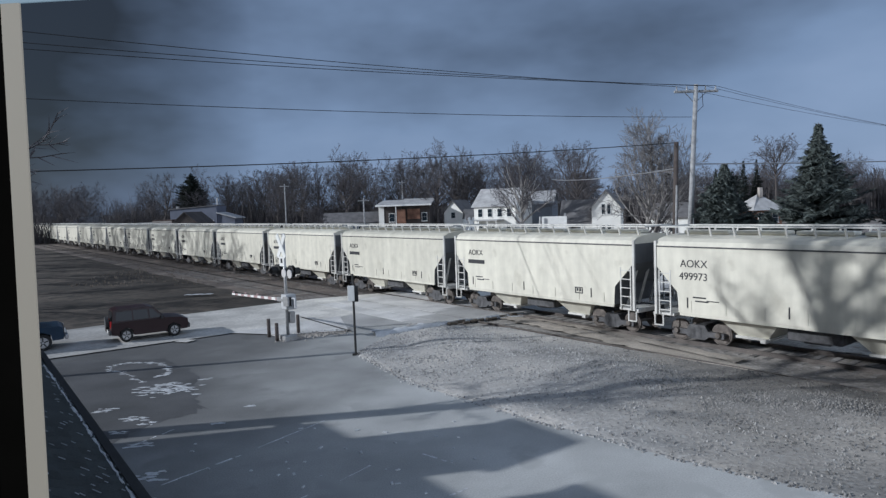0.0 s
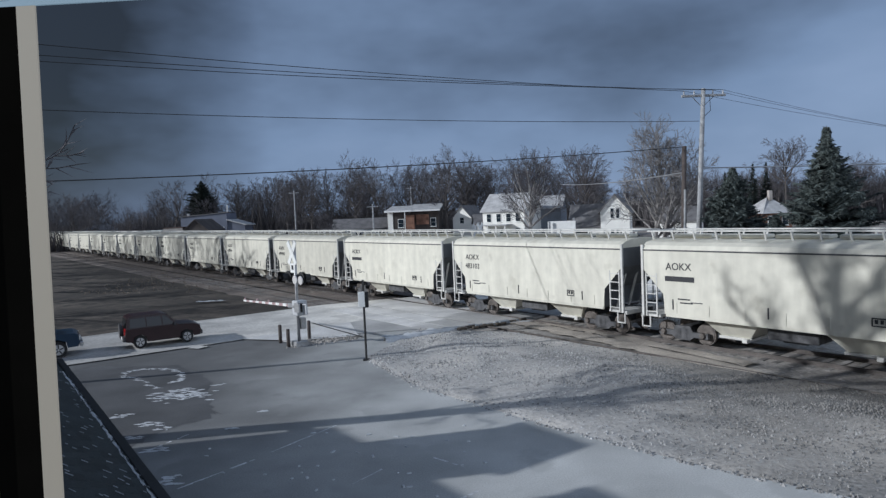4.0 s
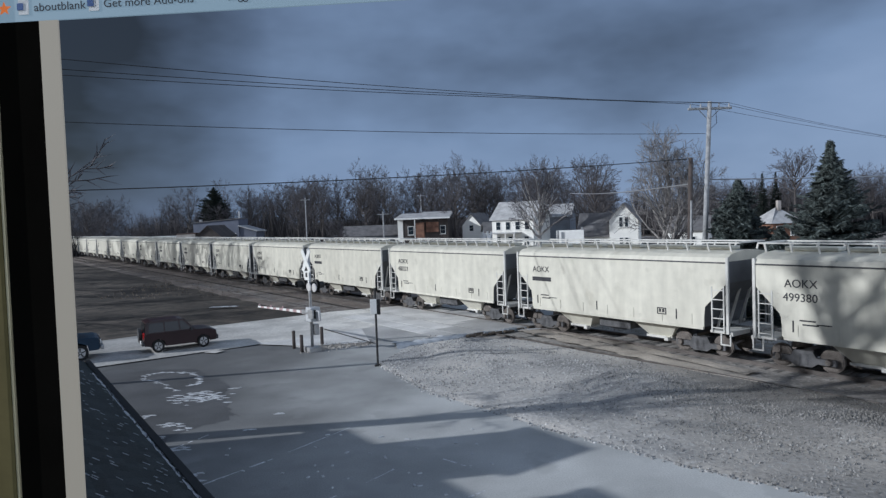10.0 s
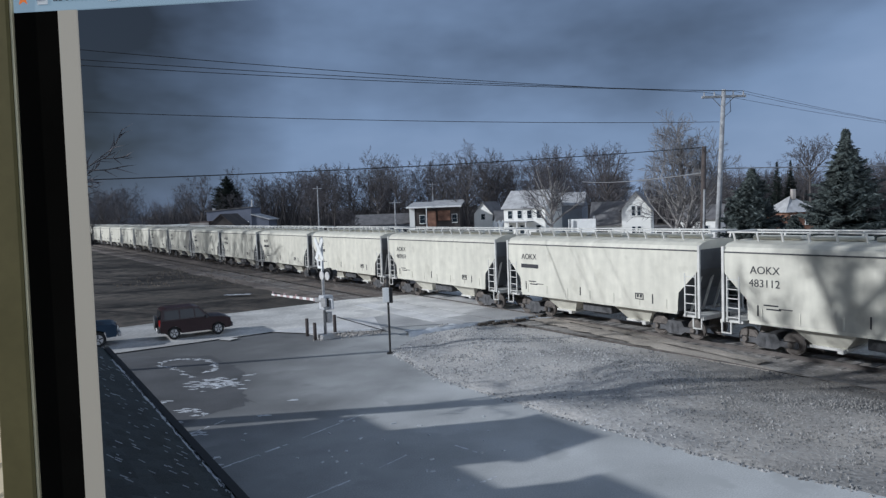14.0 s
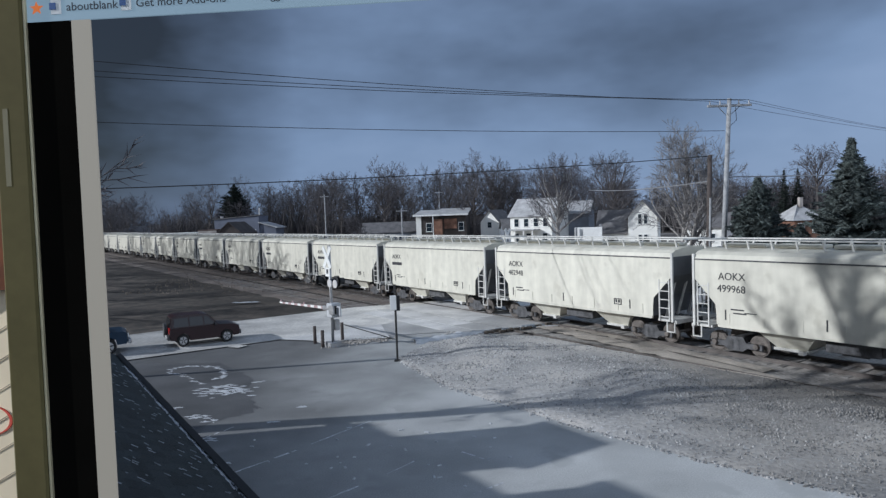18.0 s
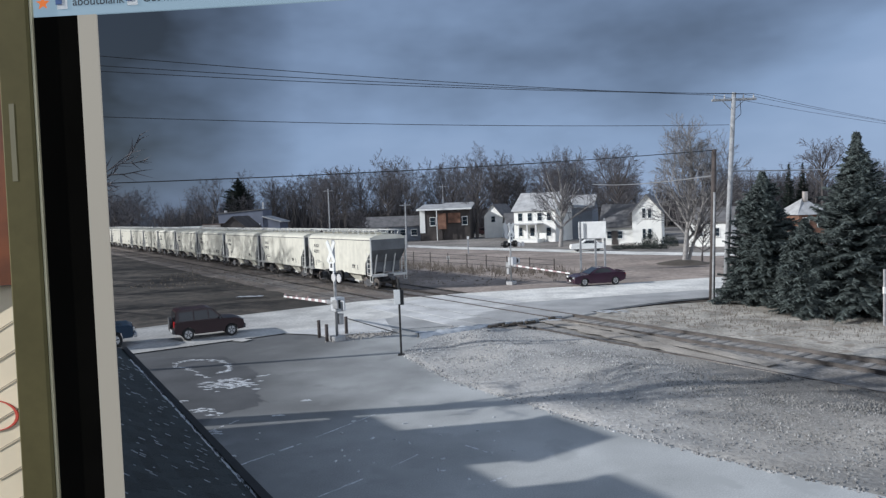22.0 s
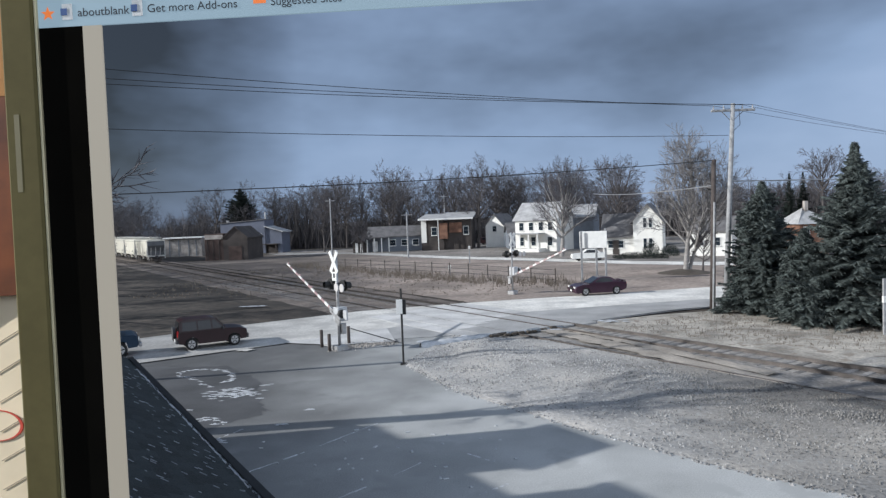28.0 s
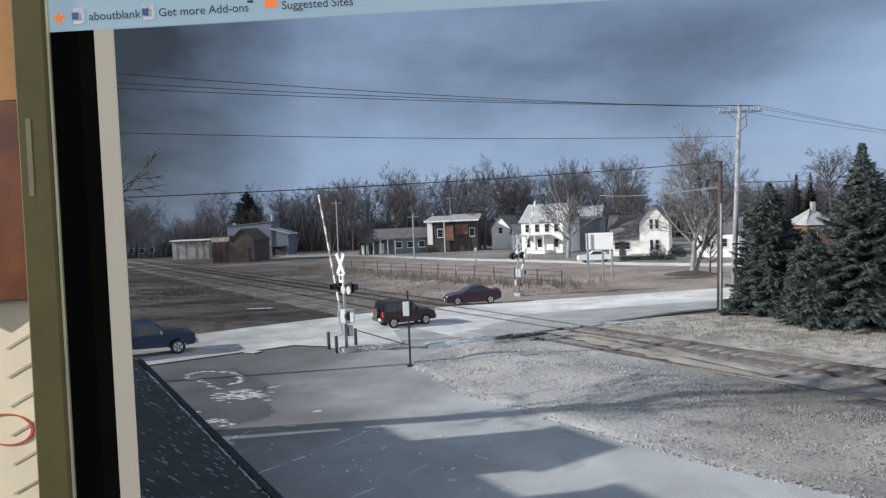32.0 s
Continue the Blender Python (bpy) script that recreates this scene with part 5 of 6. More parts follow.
    for i in range(26):
        f = (i + rng.random()) / 26
        x, y = 1.9 + 3.9 * f + rng.gauss(0, 0.12), 32.95 + 2.15 * f + rng.gauss(0, 0.10)
        ln, w, h = rng.uniform(0.25, 0.75), rng.uniform(0.1, 0.22), rng.uniform(0.08, 0.2)
        piece("timber_lump", Shape().box(0, 0, h / 2 - 0.04, ln, w, h), M_SOIL if i % 3 else M_SNOW_OLD, "broken dark timber and clods at the crossing's edge" if i % 3 else "lump of old grey snow at the crossing's edge", "debris" if i % 3 else "snow",
              Matrix.Translation((x, y, 0.03)) @ pose(0, 0, 0, rng.uniform(-8, 8), rng.uniform(-8, 8), 29 + rng.uniform(-25, 25)), bevel=0.03, group="lumps along the crossing's edge")
    # tree mound
    s = Shape()
    for r, z in ((2.6, -0.07), (1.6, 0.12), (0.7, 0.28)):
        s.v += [(22.8 + r * math.cos(6.28 * i / 16), 63.7 + r * math.sin(6.28 * i / 16), z) for i in range(16)]
    s.f = [(k * 16 + i, k * 16 + (i + 1) % 16, k * 16 + 16 + (i + 1) % 16, k * 16 + 16 + i) for k in range(2) for i in range(16)] + [tuple(range(32, 48))]
    piece("tree_mound", s, M_SOIL, "low dark soil mound round a tree's foot", "mound", kind="structure", smooth=True)
    # worn parking lines of the yard, broken where the paint is gone
    M_LINE = mat("worn_line_paint", (0.60, 0.61, 0.62), 0.85, scale=2.5, vary=0.35, bump=0.1, fine=14)
    for x0, y0, x1, y1 in ((-5.3, 15.73, -3.97, 17.24), (-3.68, 17.69, -2.27, 19.52), (-2.9, 13.9, -2.05, 14.79), (-1.46, 15.41, -0.82, 16.22), (0.5, 14.1, 1.18, 14.66), (0.32, 16.67, 0.99, 16.02), (-6.96, 18.29, -6.28, 19.46)):
        s, a, b = Shape(), Vector((x0, y0)), Vector((x1, y1))
        d, length, u = (b - a).normalized(), (b - a).length, 0.0
        n = Vector((d.y, -d.x))
        while u < length:
            ln, h0, h1, off = rng.uniform(0.12, 0.45), rng.uniform(0.012, 0.04), rng.uniform(0.012, 0.04), rng.uniform(-0.012, 0.012)
            p, q = a + d * u + n * off, a + d * min(u + ln, length) + n * off
            s.add([(*(p - n * h0), 0.005), (*(p + n * h0), 0.005), (*(q + n * h1), 0.005), (*(q - n * h1), 0.005)], [(0, 1, 2, 3)])
            u += ln + (rng.uniform(0.03, 0.2) if rng.random() < 0.4 else 0.0)
        piece("parking_line", s, M_LINE, "worn broken pale parking line on asphalt", "road marking", kind="structure")
    for i in range(46):
        x, y = rng.uniform(-5.6, 1.6), rng.uniform(14.2, 19.0)
        if x * 0.55 + y > 12.6 and (x > -3.5 or y > 16.2):
            piece("snow_crumb", Shape().box(0, 0, 0.008, rng.uniform(0.04, 0.16), rng.uniform(0.03, 0.07), 0.024), M_SNOW, "small crumb of old snow on the asphalt", "snow", Matrix.Translation((x, y, 0.003)) @ pose(0, 0, 0, 0, 0, rng.uniform(0, 180)), bevel=0.006, group="crumbs of snow in the yard")
    # dark shrubs and a low hedge by the gabled house
    for label, x, y, ln, w, h, count in (("rounded dark leafless shrub beside a white gabled house", 27.3, 88.6, 2.2, 1.6, 2.1, 900), ("low dark shrub beside a taller one", 29.4, 87.4, 2.4, 1.4, 1.6, 800), ("low dark clipped hedge along a front yard", 24.6, 84.4, 7.0, 0.8, 0.85, 1500)):
        t, s = thing("shrub", label, "shrub", Matrix.Translation((x, y, 0)) @ pose(0, 0, 0, 0, 0, -24)), Shape()
        for i in range(count):
            a, r = rng.uniform(0, 6.283), math.sqrt(rng.random())
            px, py = math.cos(a) * r * ln / 2, math.sin(a) * r * w / 2
            pz = rng.uniform(0.0, h * (1 - 0.55 * r * r)) - 0.05
            vx, vy, vz = rng.uniform(-0.25, 0.25), rng.uniform(-0.25, 0.25), rng.uniform(0.05, 0.3)
            s.add([(px - 0.03, py, pz), (px + 0.03, py + 0.02, pz), (px + vx, py + vy, pz + vz)], [(0, 1, 2)])
        part("foliage", s, M_PINE, t)
        part("stem", Shape().tube((0, 0, -0.1), (0, 0, h * 0.7), 0.05, 0.02, 6), M_BARK, t)
    # wire fence along the field
    f = thing("wire_fence", "low wire field fence on thin dark posts", "fence")
    a, b = Vector((-15, 88, 0)), Vector((2.2, 67.7, 0))
    c = Vector((9.4, 57.6, 0))
    pts = [a.lerp(b, i / 9) for i in range(10)] + [b.lerp(c, i / 4) for i in range(1, 5)]
    for p in pts:
        part("post", Shape().tube((p.x, p.y, -0.1), (p.x, p.y, 1.35), 0.05, n=6), M_POLE_DARK, f)
    for z in (0.35, 0.8, 1.2):
        part("fence_wire", strand([(p.x, p.y, z) for p in pts], 0.018), M_WIRE, f)
    for x, y, h in ((-6.1, 107, 7.2), (0.0, 140, 11.0), (-21.9, 128, 10.6)):
        fp = thing("street_pole", "slim grey pole along the back street", "utility pole", Matrix.Translation((x, y, 0)), group="poles of the back street")
        part("shaft", Shape().tube((0, 0, -0.2), (0, 0, h), 0.14, 0.1, 8), M_POLE, fp)
        part("crossarm", Shape().box(0, 0, h - 0.4, 1.8, 0.12, 0.12), M_POLE, fp)
    # blank billboard
    b = thing("billboard", "blank white signboard on three tall posts", "sign")
    part("panel", Shape().box(0, 0, 0, 2.4, 0.12, 1.5), M_WHITE, b, bevel=0.02, at=Matrix.Translation((13.05, 58.9, 3.65)) @ pose(0, 0, 0, 0, 0, -22))
    for x, y, h in ((12.0, 59.0, 4.4), (13.5, 59.8, 3.0), (14.1, 58.8, 4.65)):
        part("post", Shape().box(x, y, h / 2 - 0.05, 0.16, 0.14, h + 0.1), M_POLE, b)
    for x, y, h, what in ((0.3, 70.2, 1.0, "short white marker post in the field"), (3.1, 88.5, 2.2, "slim pale sign post beside the back street")):
        p = thing("marker_post", what, "sign post", Matrix.Translation((x, y, 0)))
        part("post", Shape().box(0, 0, h / 2 - 0.1, 0.16, 0.12, h + 0.2), M_POLE, p, bevel=0.01)
        part("cap", Shape().box(0, 0, h - 0.15, 0.3, 0.14, 0.4), M_WHITE, p, "white marker head")
    # slim sign post near the gravel
    p = thing("marker_post", "slim dark post with a small pale box sign", "sign post", Matrix.Translation((-1.98, 27.5, 0)))
    part("post", Shape().tube((0, 0, -0.1), (0, 0, 3.2), 0.045, n=8), M_MATT_BLACK, p)
    part("sign_plate", Shape().box(-0.08, -0.07, 2.45, 0.26, 0.06, 0.6), M_WHITE, p, "pale rectangular plate", 0.01)
    part("side_box", Shape().box(0.12, 0.02, 2.42, 0.14, 0.12, 0.62), M_MATT_BLACK, p, bevel=0.01)
    part("foot_plate", Shape().box(0.05, 0, 0.03, 0.35, 0.2, 0.08), M_MATT_BLACK, p)
    # guard posts of the signal
    for x, y, h in ((-6.25, 32.1, 0.85), (-5.7, 31.1, 0.8), (-5.0, 32.6, 0.9)):
        piece("guard_post", Shape().tube((x, y, -0.05), (x, y, h), 0.08, n=10), M_POLE_DARK, "short dark guard post by the signal mast", "bollard", group="guard posts", smooth=True)
    # yellow marker at the spruces
    p = thing("marker_post", "short striped cable marker post by the spruces", "sign post", Matrix.Translation((19.85, 30.1, 0)))
    part("post", Shape().box(0, 0, 1.25, 0.14, 0.10, 2.6), M_POLE, p, bevel=0.01)
    part("band", Shape().box(0, -0.01, 1.6, 0.17, 0.12, 0.3), M_WHITE, p)
    part("blue_panel", Shape().box(0.12, 0, 1.0, 0.12, 0.06, 1.6), M_BLUE_WALL, p)
    # darker asphalt, round the snow and along the eave
    rng = random.Random(5)
    dark_area = [(-13.4, 28.9), (-9.7, 28.5), (-7.5, 25.5), (-6.6, 22.4), (-5.9, 21.0), (-7.2, 19.8), (-7.6, 18.2), (-11.4, 21.2), (-14.2, 25.6)]
    edge = []
    for (x0, y0), (x1, y1) in zip(dark_area, dark_area[1:] + dark_area[:1]):
        edge += [(x0 + (x1 - x0) * k / 9 + rng.uniform(-0.13, 0.13), y0 + (y1 - y0) * k / 9 + rng.uniform(-0.13, 0.13)) for k in range(9)]
    edge.sort(key=lambda p: math.atan2(p[1] - 24.6, p[0] + 9.6))
    s = Shape().add([(-9.6, 24.6, 0.005)] + [(x, y, 0.005) for x, y in edge], [(0, 1 + i, 1 + (i + 1) % len(edge)) for i in range(len(edge))])
    piece("darker_asphalt", s, M_LOT_DARK, "darker asphalt round old snow", "pavement", kind="structure")
    # a pale mend in the road, rubble beside the signal's foot and a dark line
    s = Shape()
    s.add([(-10.4, 31.8, 0.056), (-9.8, 31.5, 0.056), (-9.5, 32.0, 0.056), (-10.1, 32.3, 0.056)], [(0, 1, 2, 3)])
    piece("road_mend", s, M_ROAD, "small pale mended patch in the road", "patch", kind="structure")
    s = Shape()
    for _ in range(420):
        f = rng.random()
        x, y, r = -5.3 + 2.5 * f + rng.gauss(0, 0.25), 31.7 + 0.9 * f + rng.gauss(0, 0.35), rng.uniform(0.03, 0.10)
        p = [(x + r * rng.uniform(0.6, 1.3) * math.cos(t), y + r * rng.uniform(0.6, 1.3) * math.sin(t), -0.01) for t in (0.2, 1.7, 3.3, 4.8)]
        s.add(p + [(x, y, r * rng.uniform(0.5, 0.9) + 0.03)], [(0, 1, 4), (1, 2, 4), (2, 3, 4), (3, 0, 4)])
    piece("rubble_strip", s, M_BALLAST, "strip of dark rubble at the foot of the signal", "rubble", kind="stuff")
    s = Shape()
    a, b = Vector((-5.6, 37.2, 0.06)), Vector((-2.5, 32.3, 0.06))
    s.add([(a.x - 0.08, a.y, a.z), (a.x + 0.08, a.y, a.z), (b.x + 0.08, b.y, b.z), (b.x - 0.08, b.y, b.z)], [(0, 1, 2, 3)])
    piece("dark_line", s, M_MATT_BLACK, "dark line across the crossing approach", "joint", kind="structure")
    # snow remains: crusts along lines and in patches
    def crust(points, size):
        s = Shape()
        for x, y in points:
            r, k = size * (0.35 + rng.random()), 9
            up = 0.03 if y > 30 else 0.0
            ring = [(x + 2.3 * r * rng.uniform(0.6, 1.5) * math.cos(6.28 * i / k), y + 0.75 * r * rng.uniform(0.5, 1.5) * math.sin(6.28 * i / k), 0.008 + up) for i in range(k)]
            s.add(ring + [(x, y, 0.026 + up)], [(i, (i + 1) % k, k) for i in range(k)])
        piece("snow_patch", s, M_SNOW, "thin dirty patch of melting snow", "snow", kind="structure", smooth=True)
    def line(pts, n, off):
        out = []
        for (x0, y0), (x1, y1) in zip(pts, pts[1:]):
            out += [(x0 + (x1 - x0) * k / n + rng.gauss(0, off), y0 + (y1 - y0) * k / n + rng.gauss(0, off)) for k in range(n)]
        return out
    crust(line([(-11.36, 27.5), (-10.96, 28.0), (-9.88, 27.9), (-9.0, 26.96), (-8.62, 25.8), (-8.95, 25.5)], 9, 0.06), 0.055)
    crust(line([(-11.3, 27.2), (-10.26, 26.2), (-9.07, 24.6)], 12, 0.08), 0.045)
    crust([(-8.05 + rng.gauss(0, 0.45), 23.75 + rng.gauss(0, 0.42)) for _ in range(95)], 0.06)
    for cx, cy, w, d, n in ((-7.0, 24.8, 0.22, 0.12, 7), (-9.0, 21.6, 0.25, 0.2, 8), (-7.7, 19.4, 0.25, 0.2, 8), (-7.2, 20.1, 0.3, 0.15, 6), (-5.2, 19.7, 0.15, 0.1, 4), (-4.8, 21.3, 0.25, 0.08, 5), (-14.7, 49.4, 0.9, 0.25, 40), (0.4, 32.4, 1.9, 0.2, 90), (4.4, 34.5, 1.4, 0.2, 30), (9.1, 36.5, 0.8, 0.4, 26), (-5.4, 14.8, 0.8, 0.5, 14), (-7.75, 20.6, 0.35, 0.2, 16), (-6.75, 18.35, 0.35, 0.2, 16), (-5.75, 16.2, 0.4, 0.25, 18)):
        crust([(cx + rng.uniform(-w, w), cy + rng.uniform(-d, d)) for _ in range(n)], 0.05 if n < 20 else 0.09)


# ---- roof below the camera ----
EAVE_Z = 2.45


def station_roof():
    """The shingled building beneath the camera, its long eave along the rails."""
    b = thing("station_building", "low building with a dark shingled roof dusted with snow", "building")
    e0, e1 = Vector((-9.14, 18.50, EAVE_Z)), Vector((8.30, -8.20, EAVE_Z))
    run = (e1 - e0).normalized()
    up = Vector((run.y, -run.x, 0))
    if up.x > 0:
        up = -up
    rise = 0.484
    def at_roof(a, h):
        p = e0 + run * a + up * h
        return Vector((p.x, p.y, EAVE_Z + h * rise))
    ln, wd = (e1 - e0).length, 7.54
    s = Shape()
    q = [at_roof(0, 0), at_roof(ln, 0), at_roof(ln, wd), at_roof(0, wd)]
    s.add(q + [p - Vector((0, 0, 0.2)) for p in q], [(0, 1, 2, 3), (7, 6, 5, 4), (0, 4, 5, 1), (1, 5, 6, 2), (2, 6, 7, 3), (3, 7, 4, 0)])
    part("roof_deck", s, M_SHINGLE, b)
    q = [at_roof(0, wd), at_roof(ln, wd)]
    back = [at_roof(0, 0) + up * 2 * wd, at_roof(ln, 0) + up * 2 * wd]
    part("rear_roof", Shape().add([q[0], q[1], back[1], back[0]], [(0, 1, 2, 3)]), M_SHINGLE, b)
    base = [e0 + up * 0.5, e1 + up * 0.5, e1 + up * 14.5, e0 + up * 14.5]
    part("wall", Shape().add([(p.x, p.y, -0.05) for p in base] + [(p.x, p.y, EAVE_Z + 0.0) for p in base], [(0, 1, 5, 4), (1, 2, 6, 5), (2, 3, 7, 6), (3, 0, 4, 7)]), M_DARK_WALL, b)
    gut = Shape()
    a, c = at_roof(0, 0.0) - Vector((0, 0, 0.06)), at_roof(ln, 0.0) - Vector((0, 0, 0.06))
    gut.box(0, 0, 0, (c - a).length, 0.12, 0.14, Matrix.Translation((a + c) / 2 - up * 0.06 + Vector((0, 0, 0.03))) @ Matrix((run, up, Vector((0, 0, 1)))).transposed().to_4x4())
    part("gutter", gut, M_MATT_BLACK, b, "black box gutter along the eave")
    # shingle tabs, course by course
    tab = Shape().add([(0, 0, 0.0), (0.30, 0, 0.0), (0.30, 0.2, 0.003), (0, 0.2, 0.003), (0, 0, 0.008), (0.30, 0, 0.008), (0.30, 0.2, 0.004), (0, 0.2, 0.004)], [(4, 5, 6, 7), (0, 1, 5, 4), (1, 2, 6, 5), (3, 0, 4, 7)])
    nrm = run.cross((up + Vector((0, 0, rise))).normalized())
    frame3 = Matrix((run, (up + Vector((0, 0, rise))).normalized(), nrm if nrm.z > 0 else -nrm)).transposed().to_4x4()
    rng = random.Random(2)
    near_tabs = tab.mesh("shingle", M_SHINGLE)
    rest = Shape()
    count = 0
    for r in range(26):
        for k in range(62):
            a, h = 3.0 + k * 0.31 + (0.15 if r % 2 else 0), r * 0.18
            m = Matrix.Translation(at_roof(a, h) + Vector((0, 0, 0.004))) @ frame3 @ pose(0, 0, 0, 0, 0, rng.uniform(-0.8, 0.8))
            if 8 < a < 16 and h < 1.9 and count < 290:
                part("shingle", near_tabs, M_SHINGLE, b, at=m)
                count += 1
            else:
                rest.add([m @ Vector(p) for p in tab.v], tab.f)
    tagged(part("far_shingles", rest, M_SHINGLE, b), kind="stuff")
    # snow grains caught on the roof and its edge
    sn = Shape()
    for _ in range(1000):
        a = rng.uniform(2, 20)
        h = rng.choice((rng.uniform(-0.04, 0.06), rng.uniform(0, 3.2), rng.uniform(0, 3.2)))
        p = at_roof(a, h) + Vector((0, 0, 0.02))
        l, w = rng.uniform(0.03, 0.12), rng.uniform(0.004, 0.010)
        sn.box(0, 0, 0, l, w, 0.01, Matrix.Translation(p) @ frame3 @ pose(0, 0, 0, 0, 0, rng.uniform(-9, 9) - (0 if h < 0.1 else 44)))
    ridge_snow = Shape()
    a = 2.0
    while a < 20:
        l = rng.uniform(0.3, 1.2)
        if rng.random() < 0.85:
            k, w = 8, rng.uniform(0.02, 0.042)
            base = [(at_roof(a + l * i / k, 0.05 + rng.uniform(-0.012, 0.012)), w * rng.uniform(0.4, 1.2)) for i in range(k + 1)]
            n0 = len(ridge_snow.v)
            for p, ww in base:
                ridge_snow.v += [tuple(p - up * ww), tuple(p + Vector((0, 0, 0.03))), tuple(p + up * ww + Vector((0, 0, ww * 0.5)))]
            ridge_snow.f += [(n0 + 3 * i + j, n0 + 3 * i + 3 + j, n0 + 3 * i + 4 + j, n0 + 3 * i + 1 + j) for i in range(k) for j in (0, 1)]
        a += l + rng.uniform(0.0, 0.15)
    tagged(part("eave_snow", ridge_snow, M_SNOW, b, "crust of old snow along the eave"), kind="stuff")
    tagged(part("old_snow", sn, M_SNOW_OLD, b, "flecks of old snow caught between shingles"), kind="stuff")
    # the raised ends behind, which shade the yard
    m = Matrix.Translation((at_roof(-1.6, wd + 0.62).x, at_roof(-1.6, wd + 0.62).y, 0)) @ pose(0, 0, 0, 0, 0, math.degrees(math.atan2(run.y, run.x)))
    part("cross_gable", Shape().box(0, 0, 3.0, 3.2, 1.2, 6.2), M_DARK_WALL, b, at=m)
    for cx, cy, wdt, top in ((-14.35, 14.5, 2.1, 6.8), (-14.2, 10.3, 1.7, 6.95)):
        m = Matrix.Translation((cx, cy, 0)) @ pose(0, 0, 0, 0, 0, math.degrees(math.atan2(run.y, run.x)))
        d = part("roof_dormer", Shape().box(0, 0, (top + 3) / 2, wdt, 2.4, top - 3), M_DARK_WALL, b, at=m)
        part("dormer_roof", Shape().box(0, 0, top, wdt + 0.3, 2.7, 0.12), M_SHINGLE, d)


# ---- vehicles ----
M_MAROON = mat("dark_maroon_car_paint", (0.022, 0.006, 0.0075), 0.4, 0.0, scale=1, vary=0.1, bump=0.02)
M_PURPLE = mat("dark_plum_car_paint", (0.044, 0.016, 0.034), 0.22, 0.2, scale=1, vary=0.1, bump=0.02)
M_NAVY = mat("dark_blue_car_paint", (0.010, 0.030, 0.060), 0.35, 0.1, scale=1, vary=0.1, bump=0.02)
M_TYRE = mat("black_tyre", (0.018, 0.018, 0.018), 0.85, vary=0.2)
M_ALLOY = mat("alloy_rim", (0.5, 0.5, 0.5), 0.35, 0.7, vary=0.1)
M_CAR_GLASS = glass("tinted_car_glass", (0.012, 0.014, 0.018))
M_TAIL = mat("red_tail_lens", (0.5, 0.02, 0.02), 0.25, vary=0.1, bump=0)
M_HEAD = mat("clear_head_lens", (0.75, 0.75, 0.72), 0.15, vary=0.1, bump=0)
M_TRIM = mat("grey_plastic_trim", (0.06, 0.06, 0.062), 0.7, vary=0.15)
WHEELS = []


def loft(outline_low, sections):
    """A car shell from side profiles: sections are (half width, [(x, z), ...]) from one side to the other."""
    s = Shape()
    n = len(sections[0][1])
    for y, prof in sections:
        s.v += [(x, y, z) for x, z in prof]
    for k in range(len(sections) - 1):
        for i in range(n):
            j = (i + 1) % n
            s.f.append((k * n + i, k * n + j, (k + 1) * n + j, (k + 1) * n + i))
    s.f += [tuple(range(n - 1, -1, -1)), tuple(range((len(sections) - 1) * n, len(sections) * n))]
    return s


def add_wheels(car, xs, half, radius, width=0.22):
    for x in xs:
        for sg in (-1, 1):
            w = part("wheel", Shape().tube((0, -width / 2, 0), (0, width / 2, 0), radius, n=28), M_TYRE, car, "black tyre on an alloy rim", 0.02, at=Matrix.Translation((x, sg * half, radius)))
            rim = Shape().tube((0, sg * (width / 2 - 0.02), 0), (0, sg * (width / 2 + 0.012), 0), radius * 0.64, n=20)
            rim_ob = part("rim", rim, M_ALLOY, w)
            hub = Shape()
            for i in range(5):
                hub.box(0, sg * (width / 2 + 0.014), 0, radius * 0.16, 0.012, radius * 0.5, pose(0, 0, 0, 0, 72 * i, 0) @ Matrix.Translation((0, 0, radius * 0.36)))
            part("spokes", hub, M_TRIM, w)
            WHEELS.append((car, w, x, sg * half, radius))


def car_shell(car, body_prof, cabin_prof, half, paint, top_half):
    inset = [(x * 0.985, z) for x, z in body_prof]
    s = loft(None, [(-half, inset), (-half * 0.94, body_prof), (half * 0.94, body_prof), (half, inset)])
    part("body", s, paint, car, bevel=0.0)
    c = Shape()
    n = len(cabin_prof)
    zlo, zhi = min(z for _, z in cabin_prof), max(z for _, z in cabin_prof)
    for sg in (-1, 1):
        c.v += [(x, sg * (half * 0.95 + (top_half - half * 0.95) * (z - zlo) / (zhi - zlo)), z) for x, z in cabin_prof]
    c.f = [tuple(range(n - 1, -1, -1)), tuple(range(n, 2 * n))] + [(i, (i + 1) % n, n + (i + 1) % n, n + i) for i in range(n)]
    part("cabin", c, paint, car)
    return zlo, zhi


def side_glass(car, quad, half, top_half, zlo, zhi):
    for sg in (-1, 1):
        s = Shape()
        pts = [(x, sg * (half * 0.95 + (top_half - half * 0.95) * (z - zlo) / (zhi - zlo) + 0.012), z) for x, z in quad]
        s.add(pts, [tuple(range(len(pts))) if sg > 0 else tuple(range(len(pts) - 1, -1, -1))])
        part("side_window", s, M_CAR_GLASS, car)


